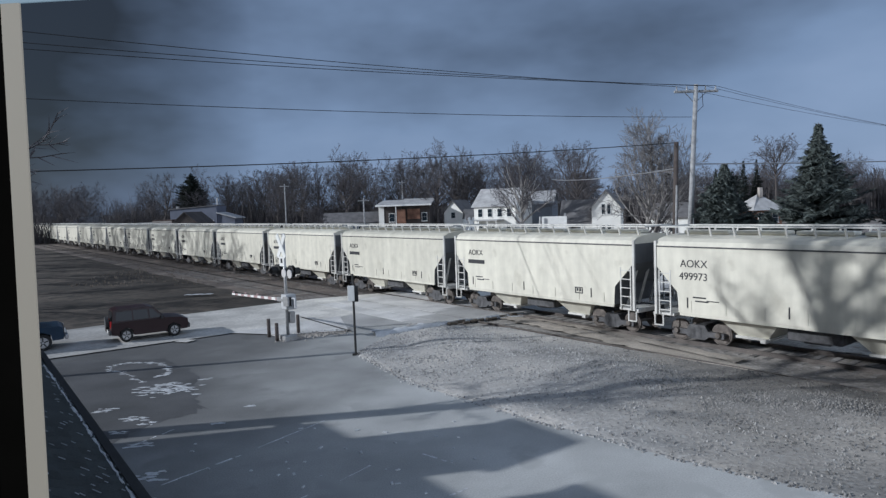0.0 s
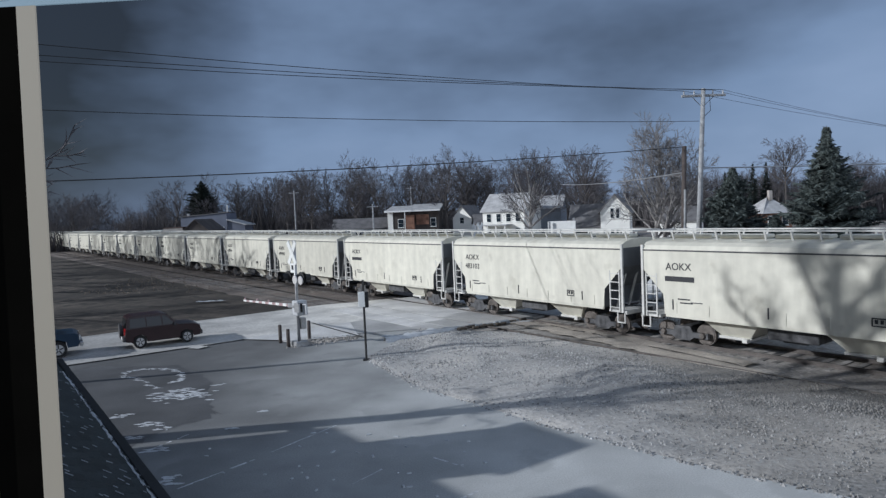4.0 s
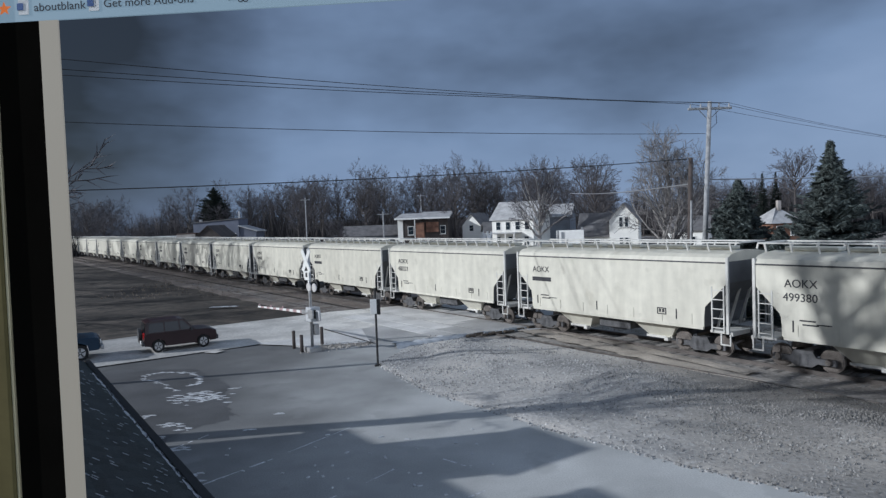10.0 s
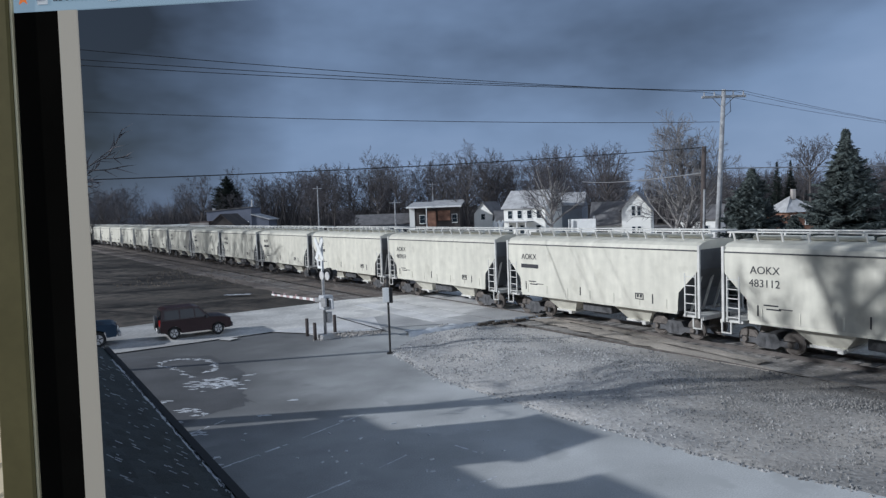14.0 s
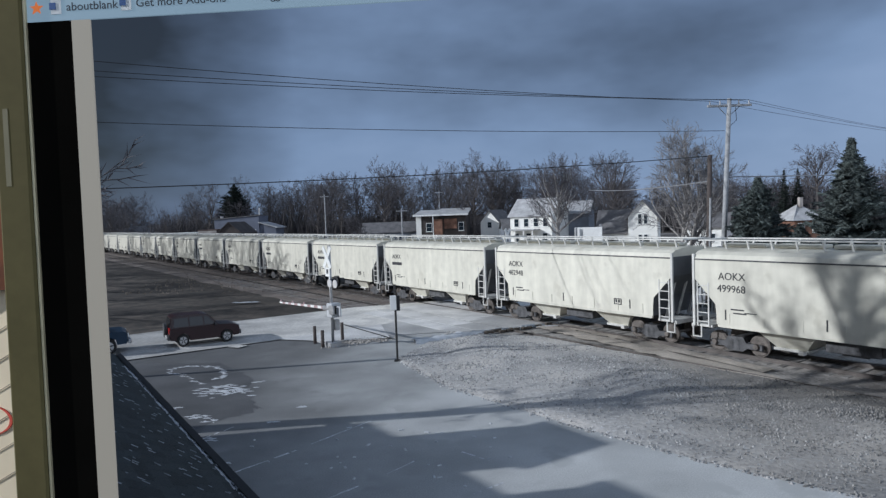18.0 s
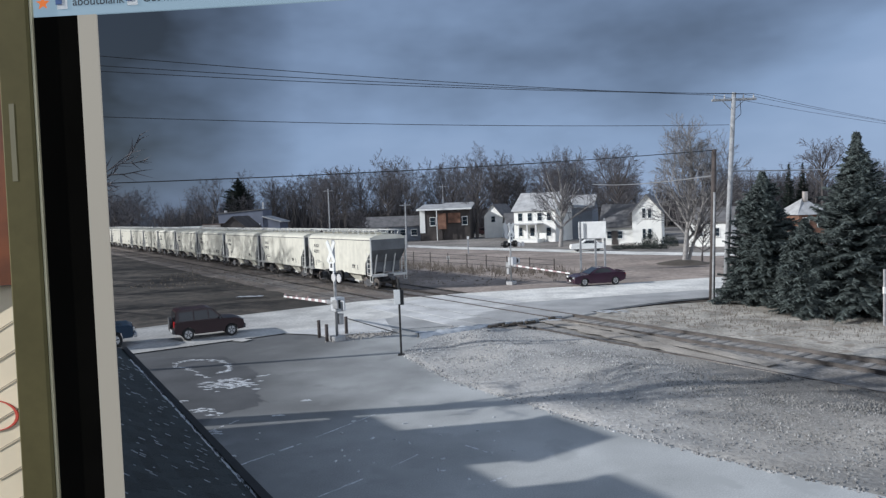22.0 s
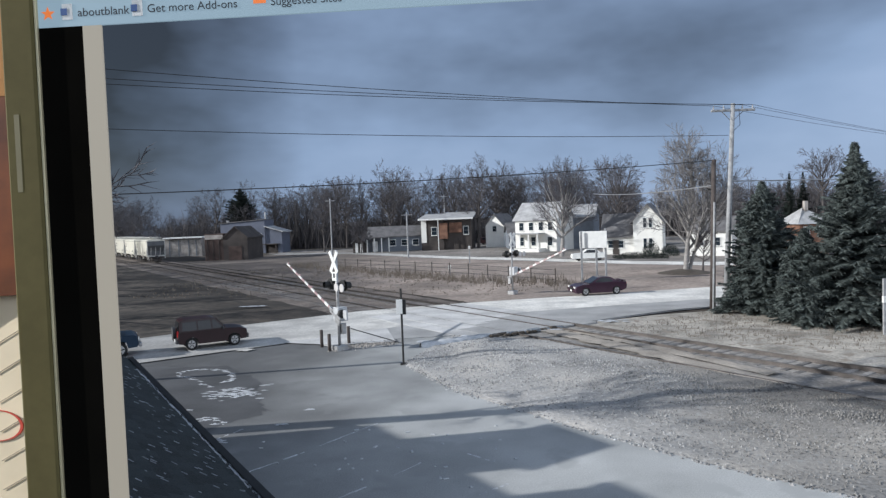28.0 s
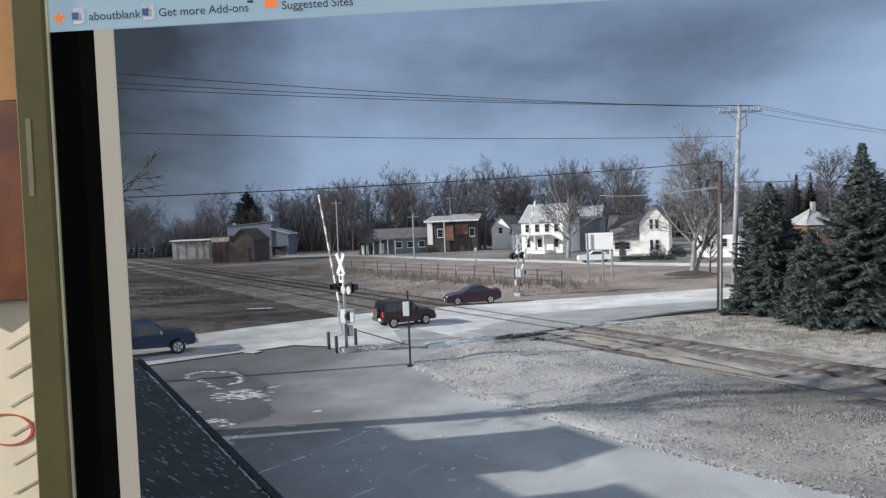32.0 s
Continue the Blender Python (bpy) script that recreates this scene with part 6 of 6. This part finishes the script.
def vehicles():
    v = thing("sport_utility_car", "dark maroon boxy four-wheel-drive car on the road", "car")
    zlo, zhi = car_shell(v, [(-2.1, 0.42), (-2.16, 0.75), (-2.1, 1.08), (0.72, 1.10), (1.75, 1.04), (2.12, 0.92), (2.18, 0.6), (2.1, 0.38), (1.75, 0.36), (1.7, 0.62), (1.32, 0.78), (0.98, 0.62), (0.92, 0.34), (-0.92, 0.34), (-0.98, 0.62), (-1.32, 0.78), (-1.7, 0.62), (-1.76, 0.38)],
                         [(-2.08, 1.06), (-1.98, 1.68), (-1.7, 1.76), (-0.1, 1.77), (0.22, 1.70), (0.86, 1.08)], 0.90, M_MAROON, 0.74)
    for q in ([(-1.86, 1.14), (-1.82, 1.62), (-1.0, 1.64), (-0.98, 1.14)], [(-0.9, 1.14), (-0.92, 1.64), (-0.12, 1.64), (-0.08, 1.14)], [(0.0, 1.14), (-0.04, 1.64), (0.16, 1.62), (0.66, 1.14)]):
        side_glass(v, q, 0.90, 0.74, zlo, zhi)
    part("windscreen", Shape().add([(0.27, -0.7, 1.68), (0.27, 0.7, 1.68), (0.88, 0.8, 1.12), (0.88, -0.8, 1.12)], [(0, 1, 2, 3)]), M_CAR_GLASS, v)
    part("rear_window", Shape().add([(-2.02, -0.68, 1.62), (-2.02, 0.68, 1.62), (-2.1, 0.76, 1.14), (-2.1, -0.76, 1.14)], [(3, 2, 1, 0)]), M_CAR_GLASS, v)
    for y in (-0.76, 0.76):
        part("tail_light", Shape().box(-2.13, y, 0.98, 0.08, 0.2, 0.34), M_TAIL, v, "red tail light")
        part("headlight", Shape().box(2.13, y * 0.85, 0.84, 0.08, 0.26, 0.18), M_HEAD, v)
        part("side_mirror", Shape().box(0.62, y * 1.28, 1.14, 0.12, 0.2, 0.16), M_TRIM, v, bevel=0.02)
    part("front_bumper", Shape().box(2.16, 0, 0.52, 0.2, 1.7, 0.26), M_TRIM, v, bevel=0.04)
    part("rear_bumper", Shape().box(-2.18, 0, 0.56, 0.2, 1.72, 0.24), M_TRIM, v, bevel=0.04)
    part("spare_wheel", Shape().tube((-2.16, 0.1, 1.0), (-2.34, 0.1, 1.0), 0.34, n=20), M_TRIM, v)
    part("number_plate", Shape().box(-2.29, -0.5, 0.62, 0.02, 0.32, 0.16), M_WHITE, v)
    add_wheels(v, (-1.34, 1.33), 0.76, 0.36)
    c = thing("coupe_car", "dark plum low coupe facing the crossing", "car")
    zlo, zhi = car_shell(c, [(-2.3, 0.42), (-2.36, 0.7), (-2.28, 0.96), (-1.7, 0.98), (0.6, 0.92), (1.7, 0.84), (2.26, 0.7), (2.36, 0.5), (2.28, 0.24), (1.78, 0.22), (1.72, 0.5), (1.4, 0.68), (1.06, 0.5), (1.0, 0.2), (-1.0, 0.2), (-1.06, 0.5), (-1.4, 0.68), (-1.74, 0.5), (-1.8, 0.26)],
                         [(-1.75, 0.94), (-0.95, 1.33), (-0.3, 1.38), (0.1, 1.34), (0.95, 0.9)], 0.92, M_PURPLE, 0.66)
    side_glass(c, [(-1.1, 1.0), (-0.8, 1.28), (-0.3, 1.32), (0.06, 1.28), (0.6, 0.98)], 0.92, 0.66, zlo, zhi)
    part("windscreen", Shape().add([(0.14, -0.62, 1.33), (0.14, 0.62, 1.33), (0.96, 0.78, 0.93), (0.96, -0.78, 0.93)], [(0, 1, 2, 3)]), M_CAR_GLASS, c)
    part("rear_window", Shape().add([(-0.98, -0.62, 1.33), (-0.98, 0.62, 1.33), (-1.74, 0.76, 0.97), (-1.74, -0.76, 0.97)], [(3, 2, 1, 0)]), M_CAR_GLASS, c)
    for y in (-0.66, 0.66):
        part("headlight", Shape().box(2.3, y, 0.66, 0.1, 0.34, 0.13), M_HEAD, c)
        part("tail_light", Shape().box(-2.34, y, 0.8, 0.06, 0.3, 0.16), M_TAIL, c)
        part("side_mirror", Shape().box(0.62, y * 1.48, 0.98, 0.14, 0.18, 0.12), M_PURPLE, c, bevel=0.02)
    part("grille", Shape().box(2.36, 0, 0.56, 0.04, 0.8, 0.2), M_MATT_BLACK, c)
    part("number_plate", Shape().box(2.38, 0, 0.4, 0.02, 0.34, 0.12), M_WHITE, c)
    part("spoiler", Shape().box(-2.2, 0, 1.02, 0.24, 1.5, 0.05), M_PURPLE, c, bevel=0.01)
    add_wheels(c, (-1.4, 1.4), 0.79, 0.33)
    t = thing("pickup_truck", "dark blue older pickup truck with an open bed", "pickup truck")
    zlo, zhi = car_shell(t, [(-0.45, 0.5), (-0.45, 1.12), (1.0, 1.12), (2.45, 1.08), (2.62, 1.0), (2.66, 0.62), (2.6, 0.46), (2.18, 0.44), (2.12, 0.72), (1.75, 0.86), (1.38, 0.72), (1.32, 0.42)],
                         [(-0.42, 1.1), (-0.36, 1.66), (-0.2, 1.74), (0.55, 1.74), (0.72, 1.68), (1.2, 1.1)], 0.96, M_NAVY, 0.76)
    side_glass(t, [(-0.2, 1.16), (-0.18, 1.62), (0.6, 1.62), (0.98, 1.16)], 0.96, 0.76, zlo, zhi)
    part("windscreen", Shape().add([(0.76, -0.7, 1.66), (0.76, 0.7, 1.66), (1.22, 0.84, 1.13), (1.22, -0.84, 1.13)], [(0, 1, 2, 3)]), M_CAR_GLASS, t)
    part("rear_window", Shape().add([(-0.38, -0.64, 1.62), (-0.38, 0.64, 1.62), (-0.44, 0.72, 1.2), (-0.44, -0.72, 1.2)], [(3, 2, 1, 0)]), M_CAR_GLASS, t)
    bed = Shape().box(-1.6, 0.92, 0.84, 2.2, 0.08, 0.56).box(-1.6, -0.92, 0.84, 2.2, 0.08, 0.56).box(-1.6, 0, 0.6, 2.2, 1.84, 0.08).box(-2.68, 0, 0.84, 0.08, 1.84, 0.56).box(-0.53, 0, 0.84, 0.08, 1.84, 0.56)
    part("cargo_bed", bed, M_NAVY, t, bevel=0.015)
    part("front_bumper", Shape().box(2.74, 0, 0.55, 0.16, 1.8, 0.2), M_ALLOY, t, bevel=0.03)
    part("grille", Shape().box(2.66, 0, 0.84, 0.04, 1.5, 0.24), M_TRIM, t)
    part("load", Shape().box(-0.85, 0.3, 1.2, 0.4, 0.5, 0.5), M_WHITE, t, "white bundle behind the cab", 0.05)
    for y in (-0.78, 0.78):
        part("headlight", Shape().box(2.68, y, 0.86, 0.05, 0.2, 0.2), M_HEAD, t)
        part("side_mirror", Shape().box(0.95, y * 1.36, 1.22, 0.08, 0.16, 0.2), M_ALLOY, t, bevel=0.01)
    add_wheels(t, (-1.6, 1.75), 0.8, 0.38)
    w = thing("parked_car", "white parked saloon car in a driveway", "car", Matrix.Translation((18.0, 84.5, 0)) @ pose(0, 0, 0, 0, 0, 176) @ Matrix.Diagonal((0.9, 0.95, 1, 1)))
    car_shell(w, [(-2.3, 0.35), (-2.35, 0.8), (-2.2, 0.98), (0.9, 0.96), (2.2, 0.86), (2.36, 0.6), (2.3, 0.3)], [(-1.7, 0.95), (-1.1, 1.42), (0.2, 1.44), (1.0, 0.95)], 0.88, M_WHITE, 0.68)
    side_glass(w, [(-1.35, 1.0), (-1.0, 1.36), (0.15, 1.38), (0.75, 1.0)], 0.88, 0.68, 0.95, 1.44)
    for x in (-1.4, 1.4):
        for y in (-0.76, 0.76):
            part("wheel", Shape().tube((x, y - 0.1, 0.33), (x, y + 0.1, 0.33), 0.33, n=18), M_TYRE, w)
    for x, y, turn, paint in ((4.2, 146, 12, M_NAVY), (9.6, 144.5, -8, M_MAROON)):
        d = thing("parked_car", "dark parked car before a house of the back street", "car", Matrix.Translation((x, y, 0)) @ pose(0, 0, 0, 0, 0, turn))
        car_shell(d, [(-2.2, 0.35), (-2.3, 0.9), (-2.2, 1.05), (0.9, 1.0), (2.2, 0.9), (2.3, 0.6), (2.25, 0.3)], [(-2.1, 1.0), (-1.8, 1.6), (0.2, 1.6), (1.0, 1.0)], 0.9, paint, 0.72)
        side_glass(d, [(-1.75, 1.08), (-1.6, 1.5), (0.1, 1.5), (0.75, 1.08)], 0.9, 0.72, 1.0, 1.6)
        for wx in (-1.35, 1.35):
            for wy in (-0.78, 0.78):
                part("wheel", Shape().tube((wx, wy - 0.1, 0.33), (wx, wy + 0.1, 0.33), 0.33, n=14), M_TYRE, d)
    return v, c, t


# ---- the laptop through whose screen the place is watched ----
PX = 0.30 / 1180.2  # metres for one unit of the screen's layout, at an arm's length
M_BEZEL = mat("olive_grey_laptop_case", (0.135, 0.112, 0.045), 0.75, 0.0, scale=30, vary=0.08, bump=0, fine=200)
M_EDGE = mat("brass_toned_case_edge", (0.62, 0.54, 0.33), 0.35, 0.2, scale=30, vary=0.1, bump=0)
M_PAGE_DARK = mat("dark_page_strip", (0.006, 0.0055, 0.0045), 0.95, scale=20, vary=0.1, bump=0)
for m, gloss in ((M_BEZEL, 0.15), (M_PAGE_DARK, 0.0)):
    m.node_tree.nodes["Principled BSDF"].inputs["Specular IOR Level"].default_value = gloss
M_MARGIN = glow("grey_page_margin", (0.42, 0.37, 0.285), 0.5)
M_TOOLBAR = glow("pale_blue_toolbar", (0.30, 0.40, 0.45), 0.55)
M_INK = mat("toolbar_ink", (0.03, 0.035, 0.045), 0.6, vary=0.05, bump=0)
M_ICON_ORANGE = glow("orange_icon", (0.80, 0.20, 0.04), 0.6)
M_ICON_BLUE = mat("blue_icon", (0.06, 0.12, 0.3), 0.5, vary=0.05, bump=0)
M_SLOT = mat("pale_olive_plastic", (0.22, 0.19, 0.10), 0.6, vary=0.1, bump=0)
M_PAPER = mat("white_paper", (0.80, 0.67, 0.46), 0.7, scale=20, vary=0.05, bump=0)
M_PRINT = mat("faded_print", (0.30, 0.25, 0.18), 0.7, vary=0.1, bump=0)
M_PAPER_RED = mat("red_pen", (0.55, 0.06, 0.03), 0.6, vary=0.1, bump=0)
M_DESK_PALE = mat("pale_orange_wood", (0.60, 0.27, 0.06), 0.5, scale=15, vary=0.15, fine=60, bump=0)
M_DESK = mat("red_brown_wood", (0.22, 0.06, 0.012), 0.5, scale=15, vary=0.3, fine=60, bump=0)


def screen_box(x0, y0, x1, y1, depth=0.0, thick=0.0012):
    """A slab in the screen's plane, in layout units: x to the right and y down from the picture's corner."""
    return Shape().box((x0 + x1) / 2 * PX, -(y0 + y1) / 2 * PX, depth, (x1 - x0) * PX, (y1 - y0) * PX, thick)


def laptop():
    lap = thing("laptop", "open laptop seen from close up, its screen framing the view", "laptop")
    part("page_margin", screen_box(-36, 0, -3, 900), M_MARGIN, lap, "lit grey page margin")
    part("page_strip", screen_box(-113, 0, -36.5, 900), M_PAGE_DARK, lap, "dark strip of the page")
    part("case_edge", screen_box(-118, -120, -113.5, 920, 0.0006, 0.003), M_EDGE, lap, "brass-toned inner edge", 0.0003)
    part("bezel", screen_box(-176, -140, -118.5, 940, 0.0, 0.006), M_BEZEL, lap, "olive-grey side bezel", 0.001)
    part("case_slot", screen_box(-160, 152, -151, 288, 0.0030, 0.0003), M_SLOT, lap, "slim slot cover in the bezel")
    part("bezel", screen_box(-120, -140, 1560, -100, 0.0, 0.006), M_BEZEL, lap, "top bezel", 0.001)
    bar = part("toolbar", screen_box(-113, -98, 1500, -0.5), M_TOOLBAR, lap, "pale blue browser favourites bar")
    for text, x, bold in (("aboutblank", -43, 0), ("Get more Add-ons", 80, 1), ("Suggested Sites", 298, 0)):
        me = letters(text, 24 * PX, 0.0001)
        me.materials.append(M_INK)
        part("caption", me, M_INK, bar, at=Matrix.Translation((x * PX, 17 * PX, 0.0008)) @ Matrix.Diagonal((0.86, 0.86, 1, 1)))
    for x in (-70, 54):
        ic = part("page_icon", screen_box(x, -40, x + 18, -12, 0.0007, 0.0004), M_WHITE, bar)
        part("icon_ring", screen_box(x - 2, -32, x + 9, -20, 0.001, 0.0003), M_ICON_BLUE, ic)
    star = [((12 if k % 2 == 0 else 5) * PX * math.sin(math.pi * k / 5), (12 if k % 2 == 0 else 5) * PX * math.cos(math.pi * k / 5)) for k in range(10)]
    part("star_icon", Shape().prism(star, 0.0004, Matrix.Translation((-95 * PX, 24 * PX, 0.0007))), M_ICON_ORANGE, bar, "orange star icon")
    part("square_icon", screen_box(268, -52, 290, -22, 0.0007, 0.0004), M_ICON_ORANGE, bar)
    part("arrow_icon", screen_box(238, -36, 248, -32, 0.0007, 0.0004), M_INK, bar)
    tab = thing("desk_panel", "orange-brown wooden desk panel behind the laptop", "desk")
    part("board", screen_box(-420, 100, -150, 470, -0.02, 0.01), M_DESK, tab, "dark red-brown board")
    part("board", screen_box(-420, -200, -150, 99, -0.02, 0.01), M_DESK_PALE, tab, "pale orange board")
    pap = thing("paper_sheet", "sunlit white form with a red pen circle", "paper")
    part("sheet", screen_box(-520, 471, -150, 960, -0.016, 0.002), M_PAPER, pap)
    for k in range(7):
        m = Matrix.Translation((-215 * PX, -(530 + 55 * k) * PX, 0)) @ pose(0, 0, 0, 0, 0, 26)
        part("printed_line", Shape().box(0, 0, -0.0145, 150 * PX, (1.5 if k % 2 else 0.9) * PX, 0.0004, m), M_PRINT, pap)
    ring = Shape()
    n = 40
    for grow, z in ((1.0, -0.0147), (1.0, -0.0142), (0.90, -0.0142), (0.90, -0.0147)):
        ring.v += [((-291 + 61 * grow * math.cos(6.2832 * i / n)) * PX, -(716 + (30 * grow - (0 if grow == 1 else -1.5)) * math.sin(6.2832 * i / n)) * PX, z) for i in range(n)]
    ring.f = [(k * n + i, k * n + (i + 1) % n, (k + 1) * n + (i + 1) % n, (k + 1) * n + i) for k in range(3) for i in range(n)]
    part("pen_circle", ring, M_PAPER_RED, pap)
    edge = Matrix.Translation((-150 * PX, 0, -0.016))
    for ob in pap.children:
        ob.matrix_basis = edge @ pose(0, 0, 0, 0, -12, 0) @ edge.inverted()
    return lap, tab, pap


# ---- build ----
ground()
gravel()
tracks()
station_roof()
houses()
yard_items()
poles()
trees()
crossbuck_mast((-5.24, 31.25, 0.0), -52, 0, 1)
crossbuck_mast((5.05, 51.5, 0.0), 48, 0, -1)
GATE_NEAR = gate((-5.44, 31.3, 1.82), TRACK_TURN, 6.1)
GATE_FAR = gate((5.2, 51.5, 1.45), TRACK_TURN + 180, 6.1)
train()
SUV, COUPE, PICKUP = vehicles()
SUV.scale = (0.77, 0.86, 0.86)
COUPE.scale = (0.84, 0.9, 0.95)
PICKUP.scale = (0.92, 0.95, 0.95)
LAPTOP = laptop()
# seconds and the arm's angle over level
ARM = [(0, -2.5), (25.5, -2.5), (26.6, 0.0), (27.5, 11), (28, 20), (28.5, 26), (29, 34), (29.5, 40), (30, 46), (30.6, 54), (31.3, 64), (32, 71)]
# seconds and metres driven
SUV_RUN = [(0, 0.0), (28.3, 0.0), (29, 0.55), (29.5, 1.4), (30, 2.4), (30.5, 3.8), (31, 5.75), (31.5, 7.9), (32, 10.5)]
COUPE_RUN = [(0, 0.0), (28.0, 0.0), (29, 0.6), (29.5, 1.4), (30, 2.45), (30.5, 3.7), (31, 5.5), (31.5, 7.5), (32, 9.85)]
PICKUP_RUN = [(0, 0.0), (29.8, 0.1), (30.6, 0.55), (31, 0.95), (31.5, 1.5), (32, 2.3)]


def drive(car, start, heading, run):
    rows = [(t, Matrix.Translation((start[0] + math.cos(radians(heading)) * d, start[1] + math.sin(radians(heading)) * d, start[2])) @ pose(0, 0, 0, 0, 0, heading)) for t, d in run]
    walk(car, rows)
    for owner, w, x, y, r in WHEELS:
        if owner is not car:
            continue
        turn = [(run[0][0], 0.0)]
        for (t0, d0), (t1, d1) in zip(run, run[1:]):
            n = max(1, math.ceil(abs(d1 - d0) / r / radians(80)))
            turn += [(t0 + (t1 - t0) * i / n, d0 + (d1 - d0) * i / n) for i in range(1, n + 1)]
        walk(w, [(t, Matrix.Translation((x, y, r)) @ pose(0, 0, 0, 0, math.degrees(d / r), 0)) for t, d in turn])


def motions():
    for m, c in CARS.items():
        walk(c, [(t, Matrix.Translation(on_track(9.8 + CAR_PITCH * m + d - 5.85, 0, RAIL_Z)) @ pose(0, 0, 0, 0, 0, TRACK_TURN)) for t, d in RUN])
    for g, pivot, way in ((GATE_NEAR, (-5.44, 31.3, 1.82), TRACK_TURN), (GATE_FAR, (5.2, 51.5, 1.45), TRACK_TURN + 180)):
        walk(g, [(t, Matrix.Translation(pivot) @ pose(0, 0, 0, 0, 0, way) @ pose(0, 0, 0, 0, -a, 0)) for t, a in ARM])
    drive(SUV, (-12.12, 33.4, 0.05), 29.4, SUV_RUN)
    drive(COUPE, (11.0, 48.8, 0.05), 189.0, COUPE_RUN)
    drive(PICKUP, (-17.5, 30.95, 0.05), 29.0, PICKUP_RUN)
    eyes = {t: eye_pose(*row) for t, *row in PATH}
    rows = []
    for t, sx, sy in SCREEN:
        rows.append((t, eyes[t] @ Matrix.Translation(((sx - 784) * PX, (441 - sy) * PX, -0.30)) @ pose(0, 0, 0, 0, 0, 3.3)))
    for ob in LAPTOP:
        walk(ob, rows)


motions()
